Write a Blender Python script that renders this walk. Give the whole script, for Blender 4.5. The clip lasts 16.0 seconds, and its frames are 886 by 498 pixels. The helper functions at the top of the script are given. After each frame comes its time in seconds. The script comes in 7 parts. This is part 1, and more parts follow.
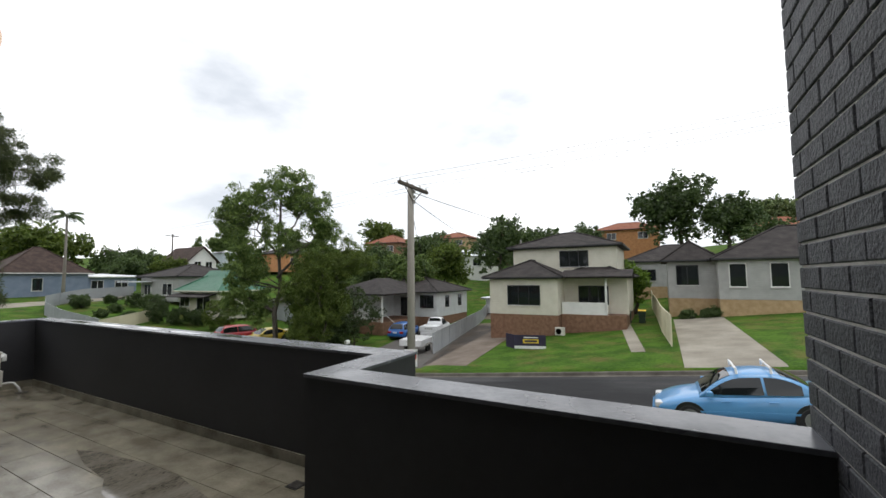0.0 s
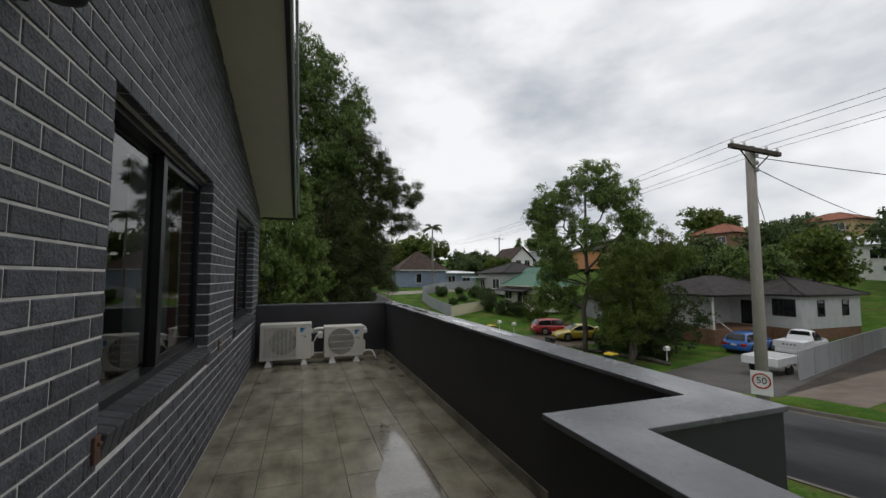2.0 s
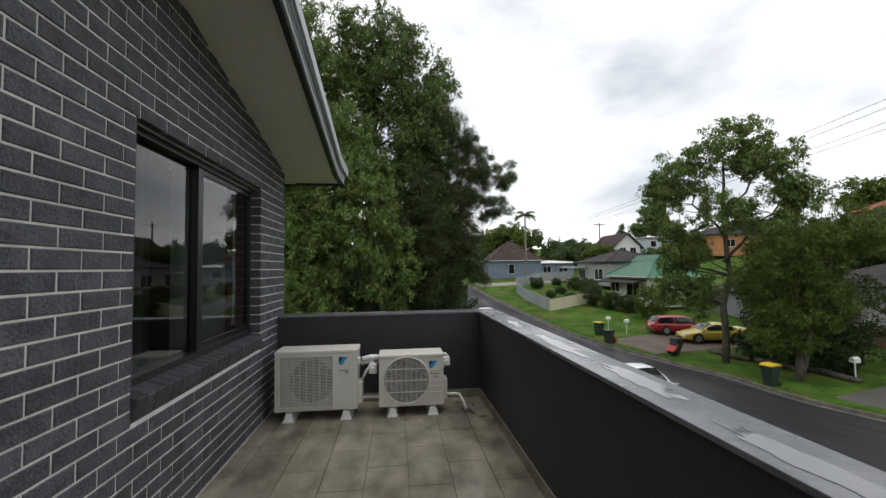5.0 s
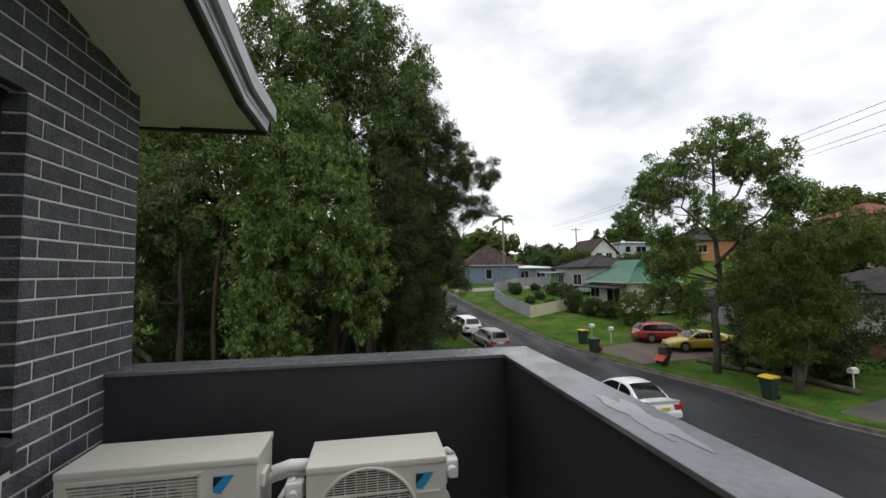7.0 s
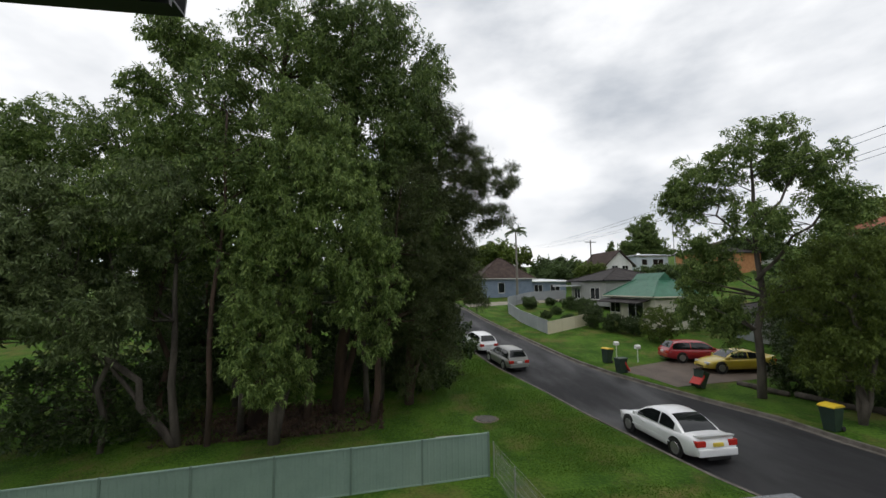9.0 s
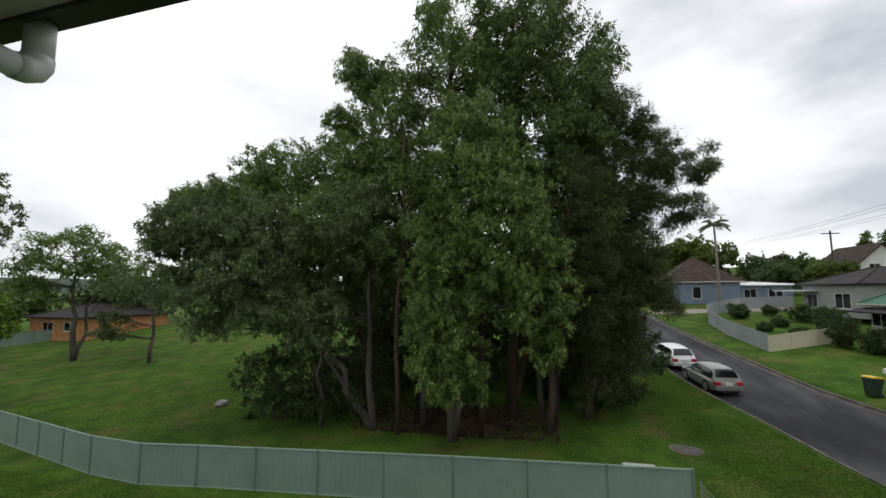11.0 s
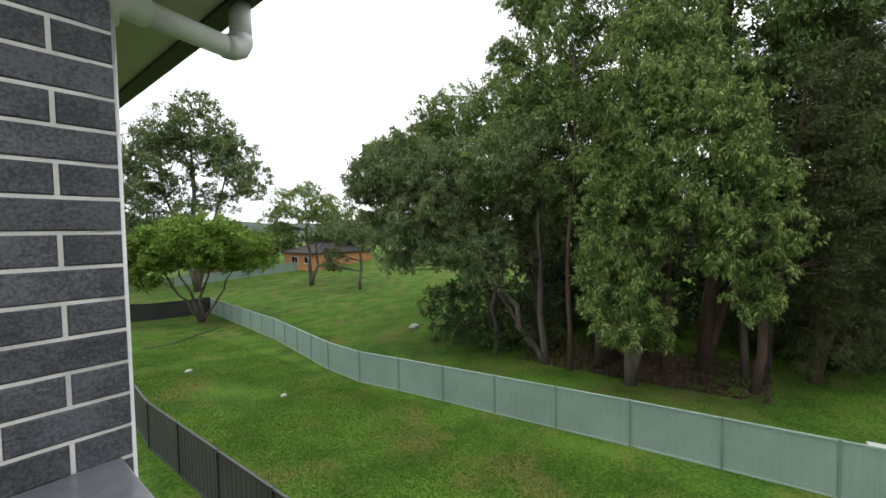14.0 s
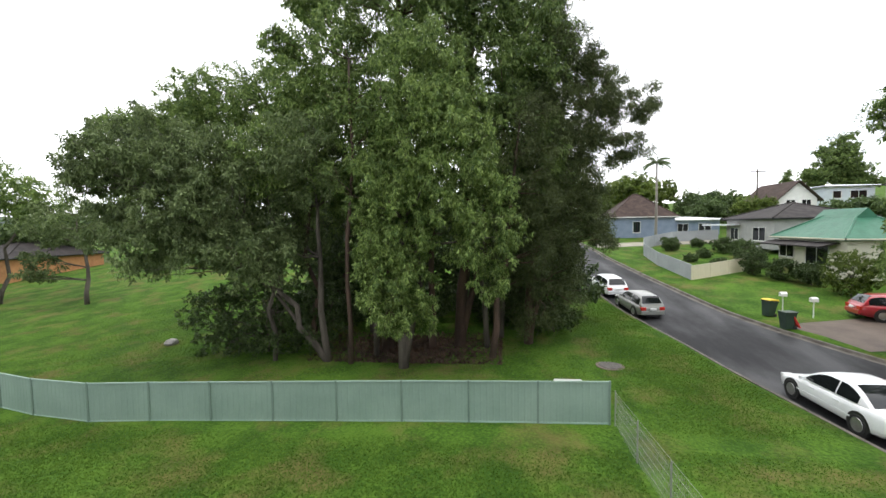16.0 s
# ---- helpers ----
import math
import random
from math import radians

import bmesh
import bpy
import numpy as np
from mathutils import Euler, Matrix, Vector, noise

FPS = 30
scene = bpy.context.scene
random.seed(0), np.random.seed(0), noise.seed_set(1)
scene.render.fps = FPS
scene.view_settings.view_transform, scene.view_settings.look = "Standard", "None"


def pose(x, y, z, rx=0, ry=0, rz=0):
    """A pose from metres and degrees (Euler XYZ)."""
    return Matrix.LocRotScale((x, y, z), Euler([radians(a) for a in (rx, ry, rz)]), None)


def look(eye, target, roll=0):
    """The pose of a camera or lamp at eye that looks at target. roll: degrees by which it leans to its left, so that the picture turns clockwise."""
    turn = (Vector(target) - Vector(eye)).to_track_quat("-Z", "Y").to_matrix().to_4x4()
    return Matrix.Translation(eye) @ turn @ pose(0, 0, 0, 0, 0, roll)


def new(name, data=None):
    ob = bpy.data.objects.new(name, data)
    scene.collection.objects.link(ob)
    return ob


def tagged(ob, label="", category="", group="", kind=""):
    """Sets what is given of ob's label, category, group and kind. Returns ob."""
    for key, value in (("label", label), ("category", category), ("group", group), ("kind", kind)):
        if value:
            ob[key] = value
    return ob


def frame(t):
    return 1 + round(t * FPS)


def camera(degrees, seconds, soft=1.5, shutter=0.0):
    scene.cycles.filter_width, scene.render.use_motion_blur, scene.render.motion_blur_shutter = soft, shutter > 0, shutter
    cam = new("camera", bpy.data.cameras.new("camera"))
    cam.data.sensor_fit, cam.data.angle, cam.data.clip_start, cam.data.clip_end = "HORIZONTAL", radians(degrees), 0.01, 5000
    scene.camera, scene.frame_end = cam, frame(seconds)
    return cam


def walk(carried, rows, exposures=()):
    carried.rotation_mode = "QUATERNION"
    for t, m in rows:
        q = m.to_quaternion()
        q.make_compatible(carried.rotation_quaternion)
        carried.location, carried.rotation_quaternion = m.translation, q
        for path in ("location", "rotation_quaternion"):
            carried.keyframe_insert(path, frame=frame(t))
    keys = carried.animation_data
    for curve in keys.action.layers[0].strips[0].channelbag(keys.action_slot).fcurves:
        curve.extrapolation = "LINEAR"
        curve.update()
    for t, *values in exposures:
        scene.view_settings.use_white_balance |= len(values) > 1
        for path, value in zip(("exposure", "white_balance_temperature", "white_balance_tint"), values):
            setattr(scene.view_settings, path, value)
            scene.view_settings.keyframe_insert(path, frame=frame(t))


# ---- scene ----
cam = camera(95.5, 16.0)
# seconds, eye x y z, yaw, pitch, roll
PATH = [
    (0.0, 0.000, 0.000, 1.530, 28.44, 3.99, 0.59),
    (0.5, -0.080, 0.250, 1.487, 40.96, 4.31, 0.23),
    (1.0, -0.211, 0.510, 1.462, 52.75, 4.18, 0.14),
    (1.5, -0.376, 0.736, 1.455, 61.96, 4.13, 0.11),
    (2.0, -0.653, 0.950, 1.444, 70.72, 3.90, 0.09),
    (2.5, -0.993, 1.103, 1.439, 75.84, 3.57, 0.27),
    (3.0, -1.466, 1.255, 1.450, 79.54, 3.13, 0.51),
    (5.5, -4.222, 1.560, 1.461, 83.59, 2.70, 0.79),
    (6.0, -4.750, 1.604, 1.465, 80.65, 2.74, 0.85),
    (6.5, -5.254, 1.614, 1.475, 80.19, 2.93, 0.73),
    (7.0, -5.789, 1.623, 1.477, 80.00, 3.34, 0.68),
    (7.5, -6.270, 1.625, 1.501, 79.89, 4.11, 0.65),
    (8.0, -6.768, 1.634, 1.503, 79.65, 4.97, 0.71),
    (8.5, -7.151, 1.649, 1.506, 79.69, 5.18, 0.73),
    (9.0, -7.508, 1.597, 1.515, 81.30, 5.25, 0.68),
    (9.5, -7.739, 1.568, 1.515, 87.26, 5.49, 0.44),
    (10.0, -7.901, 1.535, 1.527, 94.55, 5.81, 0.33),
    (12.5, -8.190, 1.600, 1.545, 117.19, 2.99, 0.55),
    (13.0, -8.230, 1.565, 1.542, 122.55, 0.86, 0.70),
    (13.5, -8.236, 1.535, 1.538, 127.25, -0.88, 1.03),
    (14.0, -8.203, 1.548, 1.540, 128.84, -2.38, 1.10),
    (14.5, -8.177, 1.605, 1.540, 128.50, -2.45, 1.00),
    (15.0, -8.148, 1.697, 1.537, 121.87, -2.60, 0.88),
    (15.5, -8.085, 1.830, 1.580, 112.05, -3.00, 0.96),
    (16.0, -7.950, 1.930, 1.590, 98.90, -3.20, 0.78),
]
EXPOSURES = [(0.0, 0.15), (0.5, -0.45), (1.0, -0.62), (1.5, -0.6), (2.5, -0.3), (3.0, -0.2), (5.5, 0.0), (7.5, -0.15), (9.0, -0.3), (10.0, -0.38), (12.5, 0.12), (13.5, 0.42), (14.5, 0.82), (16.0, 0.88)]
walk(cam, [(t, pose(x, y, z, 90 + p, r, w)) for t, x, y, z, w, p, r in PATH], EXPOSURES)


# ---- sky and sun ----
world = bpy.data.worlds.new("overcast_sky")
world.use_nodes = True
scene.world = world
wn, wl = world.node_tree.nodes, world.node_tree.links
wn.clear()
w_out = wn.new("ShaderNodeOutputWorld")
w_bg = wn.new("ShaderNodeBackground")
w_sky = wn.new("ShaderNodeTexSky")
w_sky.sky_type, w_sky.sun_disc = "NISHITA", False
w_sky.sun_elevation, w_sky.sun_rotation = radians(79), radians(63)
w_dim = wn.new("ShaderNodeVectorMath")
w_dim.operation = "SCALE"
w_dim.inputs["Scale"].default_value = 0.10
w_tc = wn.new("ShaderNodeTexCoord")
w_map = wn.new("ShaderNodeMapping")
w_map.inputs["Scale"].default_value = (1.0, 1.0, 2.2)
w_noise = wn.new("ShaderNodeTexNoise")
w_noise.inputs["Scale"].default_value = 2.3
w_noise.inputs["Detail"].default_value = 7.0
w_noise.inputs["Roughness"].default_value = 0.52
w_ramp = wn.new("ShaderNodeValToRGB")
w_ramp.color_ramp.elements[0].position, w_ramp.color_ramp.elements[0].color = 0.33, (0.74, 0.785, 0.85, 1)
w_ramp.color_ramp.elements[1].position, w_ramp.color_ramp.elements[1].color = 0.56, (1.34, 1.35, 1.37, 1)
w_mix = wn.new("ShaderNodeMixRGB")
w_mix.inputs["Fac"].default_value = 0.93
SKY = 1.0
w_bg.inputs["Strength"].default_value = SKY
wl.new(w_sky.outputs["Color"], w_dim.inputs[0])
wl.new(w_tc.outputs["Generated"], w_map.inputs["Vector"])
wl.new(w_map.outputs["Vector"], w_noise.inputs["Vector"])
wl.new(w_noise.outputs["Fac"], w_ramp.inputs["Fac"])
wl.new(w_dim.outputs["Vector"], w_mix.inputs["Color1"])
wl.new(w_ramp.outputs["Color"], w_mix.inputs["Color2"])
wl.new(w_mix.outputs["Color"], w_bg.inputs["Color"])
wl.new(w_bg.outputs["Background"], w_out.inputs["Surface"])

sun = new("sun", bpy.data.lights.new("sun", "SUN"))
sun.data.energy, sun.data.angle, sun.data.color = 0.8, radians(30), (1.0, 0.96, 0.9)
sun.matrix_world = look((6, 3, 36), (0, 0, 0))


# ---- materials ----
def surface(name, a, b, scale=3.0, rough=0.7, bump=0.0, bump_scale=40.0, metal=0.0, fine=0.35, vary=0.0, wet=0.0, stretch=(1, 1, 1), island=0.0, coat=0.0, shine=0.5):
    """A painted, stony or grown surface: colours a to b in patches, finer grain over them, and relief."""
    m = bpy.data.materials.new(name)
    m.use_nodes = True
    n, l = m.node_tree.nodes, m.node_tree.links
    bsdf = n["Principled BSDF"]
    bsdf.inputs["Roughness"].default_value = rough
    bsdf.inputs["Metallic"].default_value = metal
    bsdf.inputs["Coat Weight"].default_value = coat
    bsdf.inputs["Specular IOR Level"].default_value = shine
    place = n.new("ShaderNodeNewGeometry")
    mp = n.new("ShaderNodeMapping")
    mp.inputs["Scale"].default_value = stretch
    l.new(place.outputs["Position"], mp.inputs["Vector"])
    big = n.new("ShaderNodeTexNoise")
    big.inputs["Scale"].default_value = scale
    big.inputs["Detail"].default_value = 5
    l.new(mp.outputs["Vector"], big.inputs["Vector"])
    small = n.new("ShaderNodeTexNoise")
    small.inputs["Scale"].default_value = scale * 14
    small.inputs["Detail"].default_value = 3
    l.new(mp.outputs["Vector"], small.inputs["Vector"])
    add = n.new("ShaderNodeMath")
    add.operation = "MULTIPLY_ADD"
    l.new(small.outputs["Fac"], add.inputs[0])
    add.inputs[1].default_value = fine
    l.new(big.outputs["Fac"], add.inputs[2])
    ramp = n.new("ShaderNodeMapRange")
    ramp.inputs["From Min"].default_value = 0.32 + fine * 0.5
    ramp.inputs["From Max"].default_value = 0.68 + fine * 0.5
    l.new(add.outputs[0], ramp.inputs["Value"])
    mix = n.new("ShaderNodeMixRGB")
    mix.inputs["Color1"].default_value = (*a, 1)
    mix.inputs["Color2"].default_value = (*b, 1)
    l.new(ramp.outputs["Result"], mix.inputs["Fac"])
    last = mix.outputs["Color"]
    if vary or island:
        hsv = n.new("ShaderNodeHueSaturation")
        span = n.new("ShaderNodeMapRange")
        v = vary or island
        span.inputs["To Min"].default_value, span.inputs["To Max"].default_value = 1 - v, 1 + v
        if island:
            src = n.new("ShaderNodeNewGeometry").outputs["Random Per Island"]
        else:
            src = n.new("ShaderNodeObjectInfo").outputs["Random"]
        l.new(src, span.inputs["Value"])
        l.new(span.outputs["Result"], hsv.inputs["Value"])
        l.new(last, hsv.inputs["Color"])
        last = hsv.outputs["Color"]
    l.new(last, bsdf.inputs["Base Color"])
    if wet:
        wr = n.new("ShaderNodeMapRange")
        wr.inputs["From Min"].default_value, wr.inputs["From Max"].default_value = 0.4, 0.62
        wr.inputs["To Min"].default_value, wr.inputs["To Max"].default_value = rough, wet
        l.new(big.outputs["Fac"], wr.inputs["Value"])
        l.new(wr.outputs["Result"], bsdf.inputs["Roughness"])
    if bump:
        bn = n.new("ShaderNodeTexNoise")
        bn.inputs["Scale"].default_value = bump_scale
        bn.inputs["Detail"].default_value = 4
        l.new(mp.outputs["Vector"], bn.inputs["Vector"])
        bp = n.new("ShaderNodeBump")
        bp.inputs["Strength"].default_value = min(1.0, bump)
        bp.inputs["Distance"].default_value = 0.45 / bump_scale
        l.new(bn.outputs["Fac"], bp.inputs["Height"])
        l.new(bp.outputs["Normal"], bsdf.inputs["Normal"])
    return m


def banded(name, a, b, pitch, axis="Z", rough=0.75, depth=0.02, scale=1.5):
    """Boards, roof courses or ribs: a surface whose relief repeats along one axis."""
    m = surface(name, a, b, scale, rough, shine=0.25)
    n, l = m.node_tree.nodes, m.node_tree.links
    wave = n.new("ShaderNodeTexWave")
    wave.wave_type, wave.bands_direction, wave.wave_profile = "BANDS", axis, "SAW"
    wave.inputs["Scale"].default_value = 6.2832 / (pitch * 20)
    tc = n.new("ShaderNodeTexCoord")
    l.new(tc.outputs["Object"], wave.inputs["Vector"])
    bp = n.new("ShaderNodeBump")
    bp.inputs["Strength"].default_value, bp.inputs["Distance"].default_value = 1.0, depth
    l.new(wave.outputs["Fac"], bp.inputs["Height"])
    l.new(bp.outputs["Normal"], n["Principled BSDF"].inputs["Normal"])
    return m


def leafy(name, a, b, through_light=0.26, rough=0.5):
    """Leaves: each leaf its own shade, with some light coming through."""
    m = bpy.data.materials.new(name)
    m.use_nodes = True
    n, l = m.node_tree.nodes, m.node_tree.links
    bsdf, out = n["Principled BSDF"], n["Material Output"]
    bsdf.inputs["Roughness"].default_value = rough
    bsdf.inputs["Specular IOR Level"].default_value = 0.3
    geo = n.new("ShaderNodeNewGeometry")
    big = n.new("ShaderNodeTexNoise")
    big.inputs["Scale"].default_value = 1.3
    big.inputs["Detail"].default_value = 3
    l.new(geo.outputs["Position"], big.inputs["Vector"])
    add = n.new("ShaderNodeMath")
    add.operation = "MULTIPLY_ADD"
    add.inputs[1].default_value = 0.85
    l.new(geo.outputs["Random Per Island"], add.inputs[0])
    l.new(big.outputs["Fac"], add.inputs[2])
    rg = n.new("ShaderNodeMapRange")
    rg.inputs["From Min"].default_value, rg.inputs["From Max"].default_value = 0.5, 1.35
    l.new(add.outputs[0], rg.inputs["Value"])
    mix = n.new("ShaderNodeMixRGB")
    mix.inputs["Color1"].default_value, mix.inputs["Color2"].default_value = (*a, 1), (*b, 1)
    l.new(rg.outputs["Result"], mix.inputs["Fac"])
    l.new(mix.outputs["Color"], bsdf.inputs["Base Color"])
    tr = n.new("ShaderNodeBsdfTranslucent")
    l.new(mix.outputs["Color"], tr.inputs["Color"])
    sh = n.new("ShaderNodeMixShader")
    sh.inputs["Fac"].default_value = through_light
    l.new(bsdf.outputs[0], sh.inputs[1])
    l.new(tr.outputs[0], sh.inputs[2])
    l.new(sh.outputs[0], out.inputs["Surface"])
    return m


def glassy(name, tint):
    """Thin tinted pane: clear glass with its mirror gloss."""
    m = bpy.data.materials.new(name)
    m.use_nodes = True
    n, l = m.node_tree.nodes, m.node_tree.links
    clear = n.new("ShaderNodeBsdfTransparent")
    clear.inputs["Color"].default_value = (*tint, 1)
    gloss = n.new("ShaderNodeBsdfGlossy")
    gloss.inputs["Roughness"].default_value = 0.0
    fres = n.new("ShaderNodeFresnel")
    fres.inputs["IOR"].default_value = 1.85
    mix = n.new("ShaderNodeMixShader")
    l.new(fres.outputs[0], mix.inputs["Fac"])
    l.new(clear.outputs[0], mix.inputs[1])
    l.new(gloss.outputs[0], mix.inputs[2])
    l.new(mix.outputs[0], n["Material Output"].inputs["Surface"])
    return m


def dark_glass(name, tint=(0.012, 0.014, 0.016)):
    m = bpy.data.materials.new(name)
    m.use_nodes = True
    bsdf = m.node_tree.nodes["Principled BSDF"]
    bsdf.inputs["Base Color"].default_value = (*tint, 1)
    bsdf.inputs["Roughness"].default_value = 0.04
    bsdf.inputs["IOR"].default_value = 1.55
    return m


M_BRICK = surface("charcoal_brick", (0.036, 0.038, 0.045), (0.092, 0.094, 0.106), 9, 0.66, 1.0, 62, vary=0.2, fine=1.3)
M_BRICKS_FAR = surface("charcoal_brick_rest", (0.036, 0.038, 0.045), (0.092, 0.094, 0.106), 9, 0.66, 1.0, 62, island=0.2, fine=1.3)
M_MORTAR = surface("pale_mortar", (0.50, 0.49, 0.46), (0.68, 0.66, 0.62), 12, 0.9, 0.6, 120)
M_SILL = surface("sill_brick", (0.028, 0.029, 0.033), (0.060, 0.062, 0.068), 10, 0.6, 0.9, 90, vary=0.2)
M_RENDER = surface("charcoal_render", (0.024, 0.024, 0.027), (0.034, 0.034, 0.038), 1.2, 0.62, 0.5, 160)
M_CAP = surface("painted_capping", (0.095, 0.10, 0.112), (0.165, 0.17, 0.187), 2.2, 0.34, 0.15, 60, wet=0.12)
M_TILE = surface("grey_brown_floor_tile", (0.128, 0.115, 0.084), (0.30, 0.275, 0.215), 3.2, 0.25, 0.10, 30, vary=0.10, wet=0.10, stretch=(0.9, 1.4, 1), fine=0.16)
M_GROUT = surface("grey_grout", (0.14, 0.128, 0.10), (0.20, 0.185, 0.15), 20, 0.85)
M_SOFFIT = surface("cream_soffit", (0.68, 0.61, 0.56), (0.76, 0.69, 0.63), 0.8, 0.7)
M_FASCIA = surface("black_fascia", (0.018, 0.019, 0.021), (0.03, 0.031, 0.034), 3, 0.4)
M_ROOFEDGE = surface("grey_barge", (0.36, 0.38, 0.41), (0.44, 0.46, 0.49), 2, 0.4, metal=0.2)
M_ALU = surface("black_aluminium", (0.010, 0.010, 0.011), (0.018, 0.018, 0.02), 5, 0.32)
M_GLASS = glassy("window_glass", (0.50, 0.53, 0.53))
M_GLASSBACK = bpy.data.materials.new("window_glass_inner")
M_GLASSBACK.use_nodes = True
_gn = M_GLASSBACK.node_tree.nodes
M_GLASSBACK.node_tree.links.new(_gn.new("ShaderNodeBsdfTransparent").outputs[0], _gn["Material Output"].inputs["Surface"])
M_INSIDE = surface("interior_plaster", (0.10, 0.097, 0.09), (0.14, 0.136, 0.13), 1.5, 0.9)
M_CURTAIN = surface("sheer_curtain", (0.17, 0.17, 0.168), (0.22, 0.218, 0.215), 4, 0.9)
M_BLINDHAZE = surface("blind_haze_grey", (0.30, 0.305, 0.305), (0.35, 0.355, 0.355), 6, 0.9)
M_TIMBER = surface("red_timber", (0.34, 0.105, 0.05), (0.46, 0.16, 0.08), 5, 0.5, stretch=(1, 1, 0.15))
M_ACWHITE = surface("ivory_enamel", (0.62, 0.60, 0.54), (0.68, 0.66, 0.60), 2.5, 0.38)
# casing enamel with the shade behind the grille put into its colour
M_SHROUD = surface("shaded_beige_enamel", (0.40, 0.385, 0.34), (0.46, 0.44, 0.39), 2.5, 0.5)
M_ACDARK = surface("coil_dark", (0.05, 0.048, 0.044), (0.10, 0.095, 0.085), 30, 0.6)
M_PLASTIC = surface("white_plastic", (0.66, 0.66, 0.65), (0.76, 0.76, 0.75), 3, 0.45)
M_PIPE = surface("pvc_pipe", (0.68, 0.69, 0.68), (0.78, 0.79, 0.78), 2, 0.35)
M_LOGO = surface("blue_mark", (0.02, 0.28, 0.55), (0.03, 0.34, 0.62), 3, 0.4)
M_BLACK = surface("black_plastic", (0.008, 0.008, 0.009), (0.016, 0.016, 0.017), 4, 0.45)
M_RUST = surface("rusty_metal", (0.07, 0.035, 0.02), (0.14, 0.07, 0.04), 20, 0.7, 0.5, 80)
M_ASPHALT = surface("wet_asphalt", (0.010, 0.0105, 0.012), (0.025, 0.025, 0.027), 0.35, 0.8, 0.35, 60, wet=0.5, shine=0.3, fine=0.5, stretch=(0.35, 1, 1))
M_KERB = surface("stained_kerb", (0.065, 0.056, 0.046), (0.15, 0.135, 0.115), 1.8, 0.85, 0.4, 30)
M_CONCRETE = surface("pale_concrete", (0.20, 0.18, 0.145), (0.31, 0.285, 0.235), 0.7, 0.85, 0.3, 40)
M_DRIVE = surface("brown_drive", (0.075, 0.055, 0.042), (0.125, 0.095, 0.075), 0.8, 0.75, 0.3, 40)
M_FORECOURT = surface("old_asphalt_drive", (0.055, 0.05, 0.044), (0.10, 0.09, 0.08), 0.5, 0.75, 0.3, 40)
M_DIRT = surface("dirt_drive", (0.10, 0.075, 0.055), (0.19, 0.155, 0.125), 0.7, 0.85, 0.4, 20)
M_FENCE = surface("green_steel_fence", (0.185, 0.262, 0.220), (0.225, 0.310, 0.262), 0.9, 0.5)
M_FENCECAP = surface("green_steel_rail", (0.22, 0.31, 0.265), (0.27, 0.37, 0.31), 1.2, 0.45)
M_FENCEPOST = surface("green_steel_post", (0.12, 0.175, 0.145), (0.15, 0.21, 0.175), 1.2, 0.5)
M_GREYFENCE = surface("dark_steel_fence", (0.035, 0.036, 0.038), (0.055, 0.056, 0.058), 1.0, 0.5)
M_LONGFENCE = surface("grey_steel_fence", (0.28, 0.30, 0.31), (0.36, 0.38, 0.39), 0.6, 0.55)
M_CREAMFENCE = surface("cream_steel_fence", (0.55, 0.51, 0.36), (0.65, 0.60, 0.44), 0.6, 0.55)
M_WIRE = surface("wire", (0.25, 0.25, 0.24), (0.34, 0.34, 0.33), 4, 0.5, metal=0.4)
M_POLE = surface("weathered_pole", (0.20, 0.18, 0.155), (0.34, 0.32, 0.28), 2, 0.9, 0.6, 25, stretch=(1, 1, 0.12))
M_ARM = surface("dark_hardwood", (0.045, 0.035, 0.028), (0.09, 0.07, 0.055), 3, 0.85)
M_CABLE = surface("black_cable", (0.03, 0.03, 0.032), (0.05, 0.05, 0.05), 2, 0.7)
M_BARK = surface("grey_bark", (0.042, 0.034, 0.027), (0.12, 0.102, 0.084), 2.5, 0.95, 0.8, 14, stretch=(1, 1, 0.25))
M_BARKRED = surface("brown_bark", (0.04, 0.026, 0.019), (0.10, 0.062, 0.045), 2.5, 0.95, 0.8, 14, stretch=(1, 1, 0.2))
M_WALLCREAM = banded("cream_weatherboard", (0.66, 0.63, 0.52), (0.74, 0.71, 0.60), 0.16)
M_WALLWHITE = banded("white_weatherboard", (0.62, 0.64, 0.64), (0.72, 0.74, 0.74), 0.16)
M_WALLGREY = banded("grey_weatherboard", (0.36, 0.36, 0.35), (0.44, 0.44, 0.43), 0.16)
M_WALLBLUE = banded("blue_grey_weatherboard", (0.20, 0.25, 0.33), (0.25, 0.30, 0.39), 0.18)
M_WALLPALE = banded("pale_blue_weatherboard", (0.52, 0.58, 0.63), (0.60, 0.66, 0.71), 0.18)
M_WALLBUFF = surface("buff_brick_far", (0.34, 0.23, 0.12), (0.45, 0.32, 0.18), 3, 0.85, 0.4, 12)
M_WALLBROWN = surface("brown_brick_far", (0.16, 0.085, 0.05), (0.26, 0.145, 0.09), 4, 0.85, 0.4, 12)
M_WALLORANGE = surface("orange_brick_far", (0.42, 0.19, 0.08), (0.55, 0.27, 0.12), 2, 0.85)
M_ROOFDARK = banded("dark_roof_tiles", (0.022, 0.019, 0.019), (0.050, 0.043, 0.041), 0.11, depth=0.05)
M_ROOFBROWN = banded("brown_roof_tiles", (0.045, 0.030, 0.026), (0.085, 0.058, 0.048), 0.11, depth=0.05)
M_ROOFRED = banded("red_roof_tiles", (0.20, 0.075, 0.045), (0.30, 0.12, 0.075), 0.11, depth=0.05)
M_ROOFGREEN = banded("green_iron_roof", (0.028, 0.115, 0.068), (0.045, 0.155, 0.095), 0.2, "X", 0.45, 0.03)
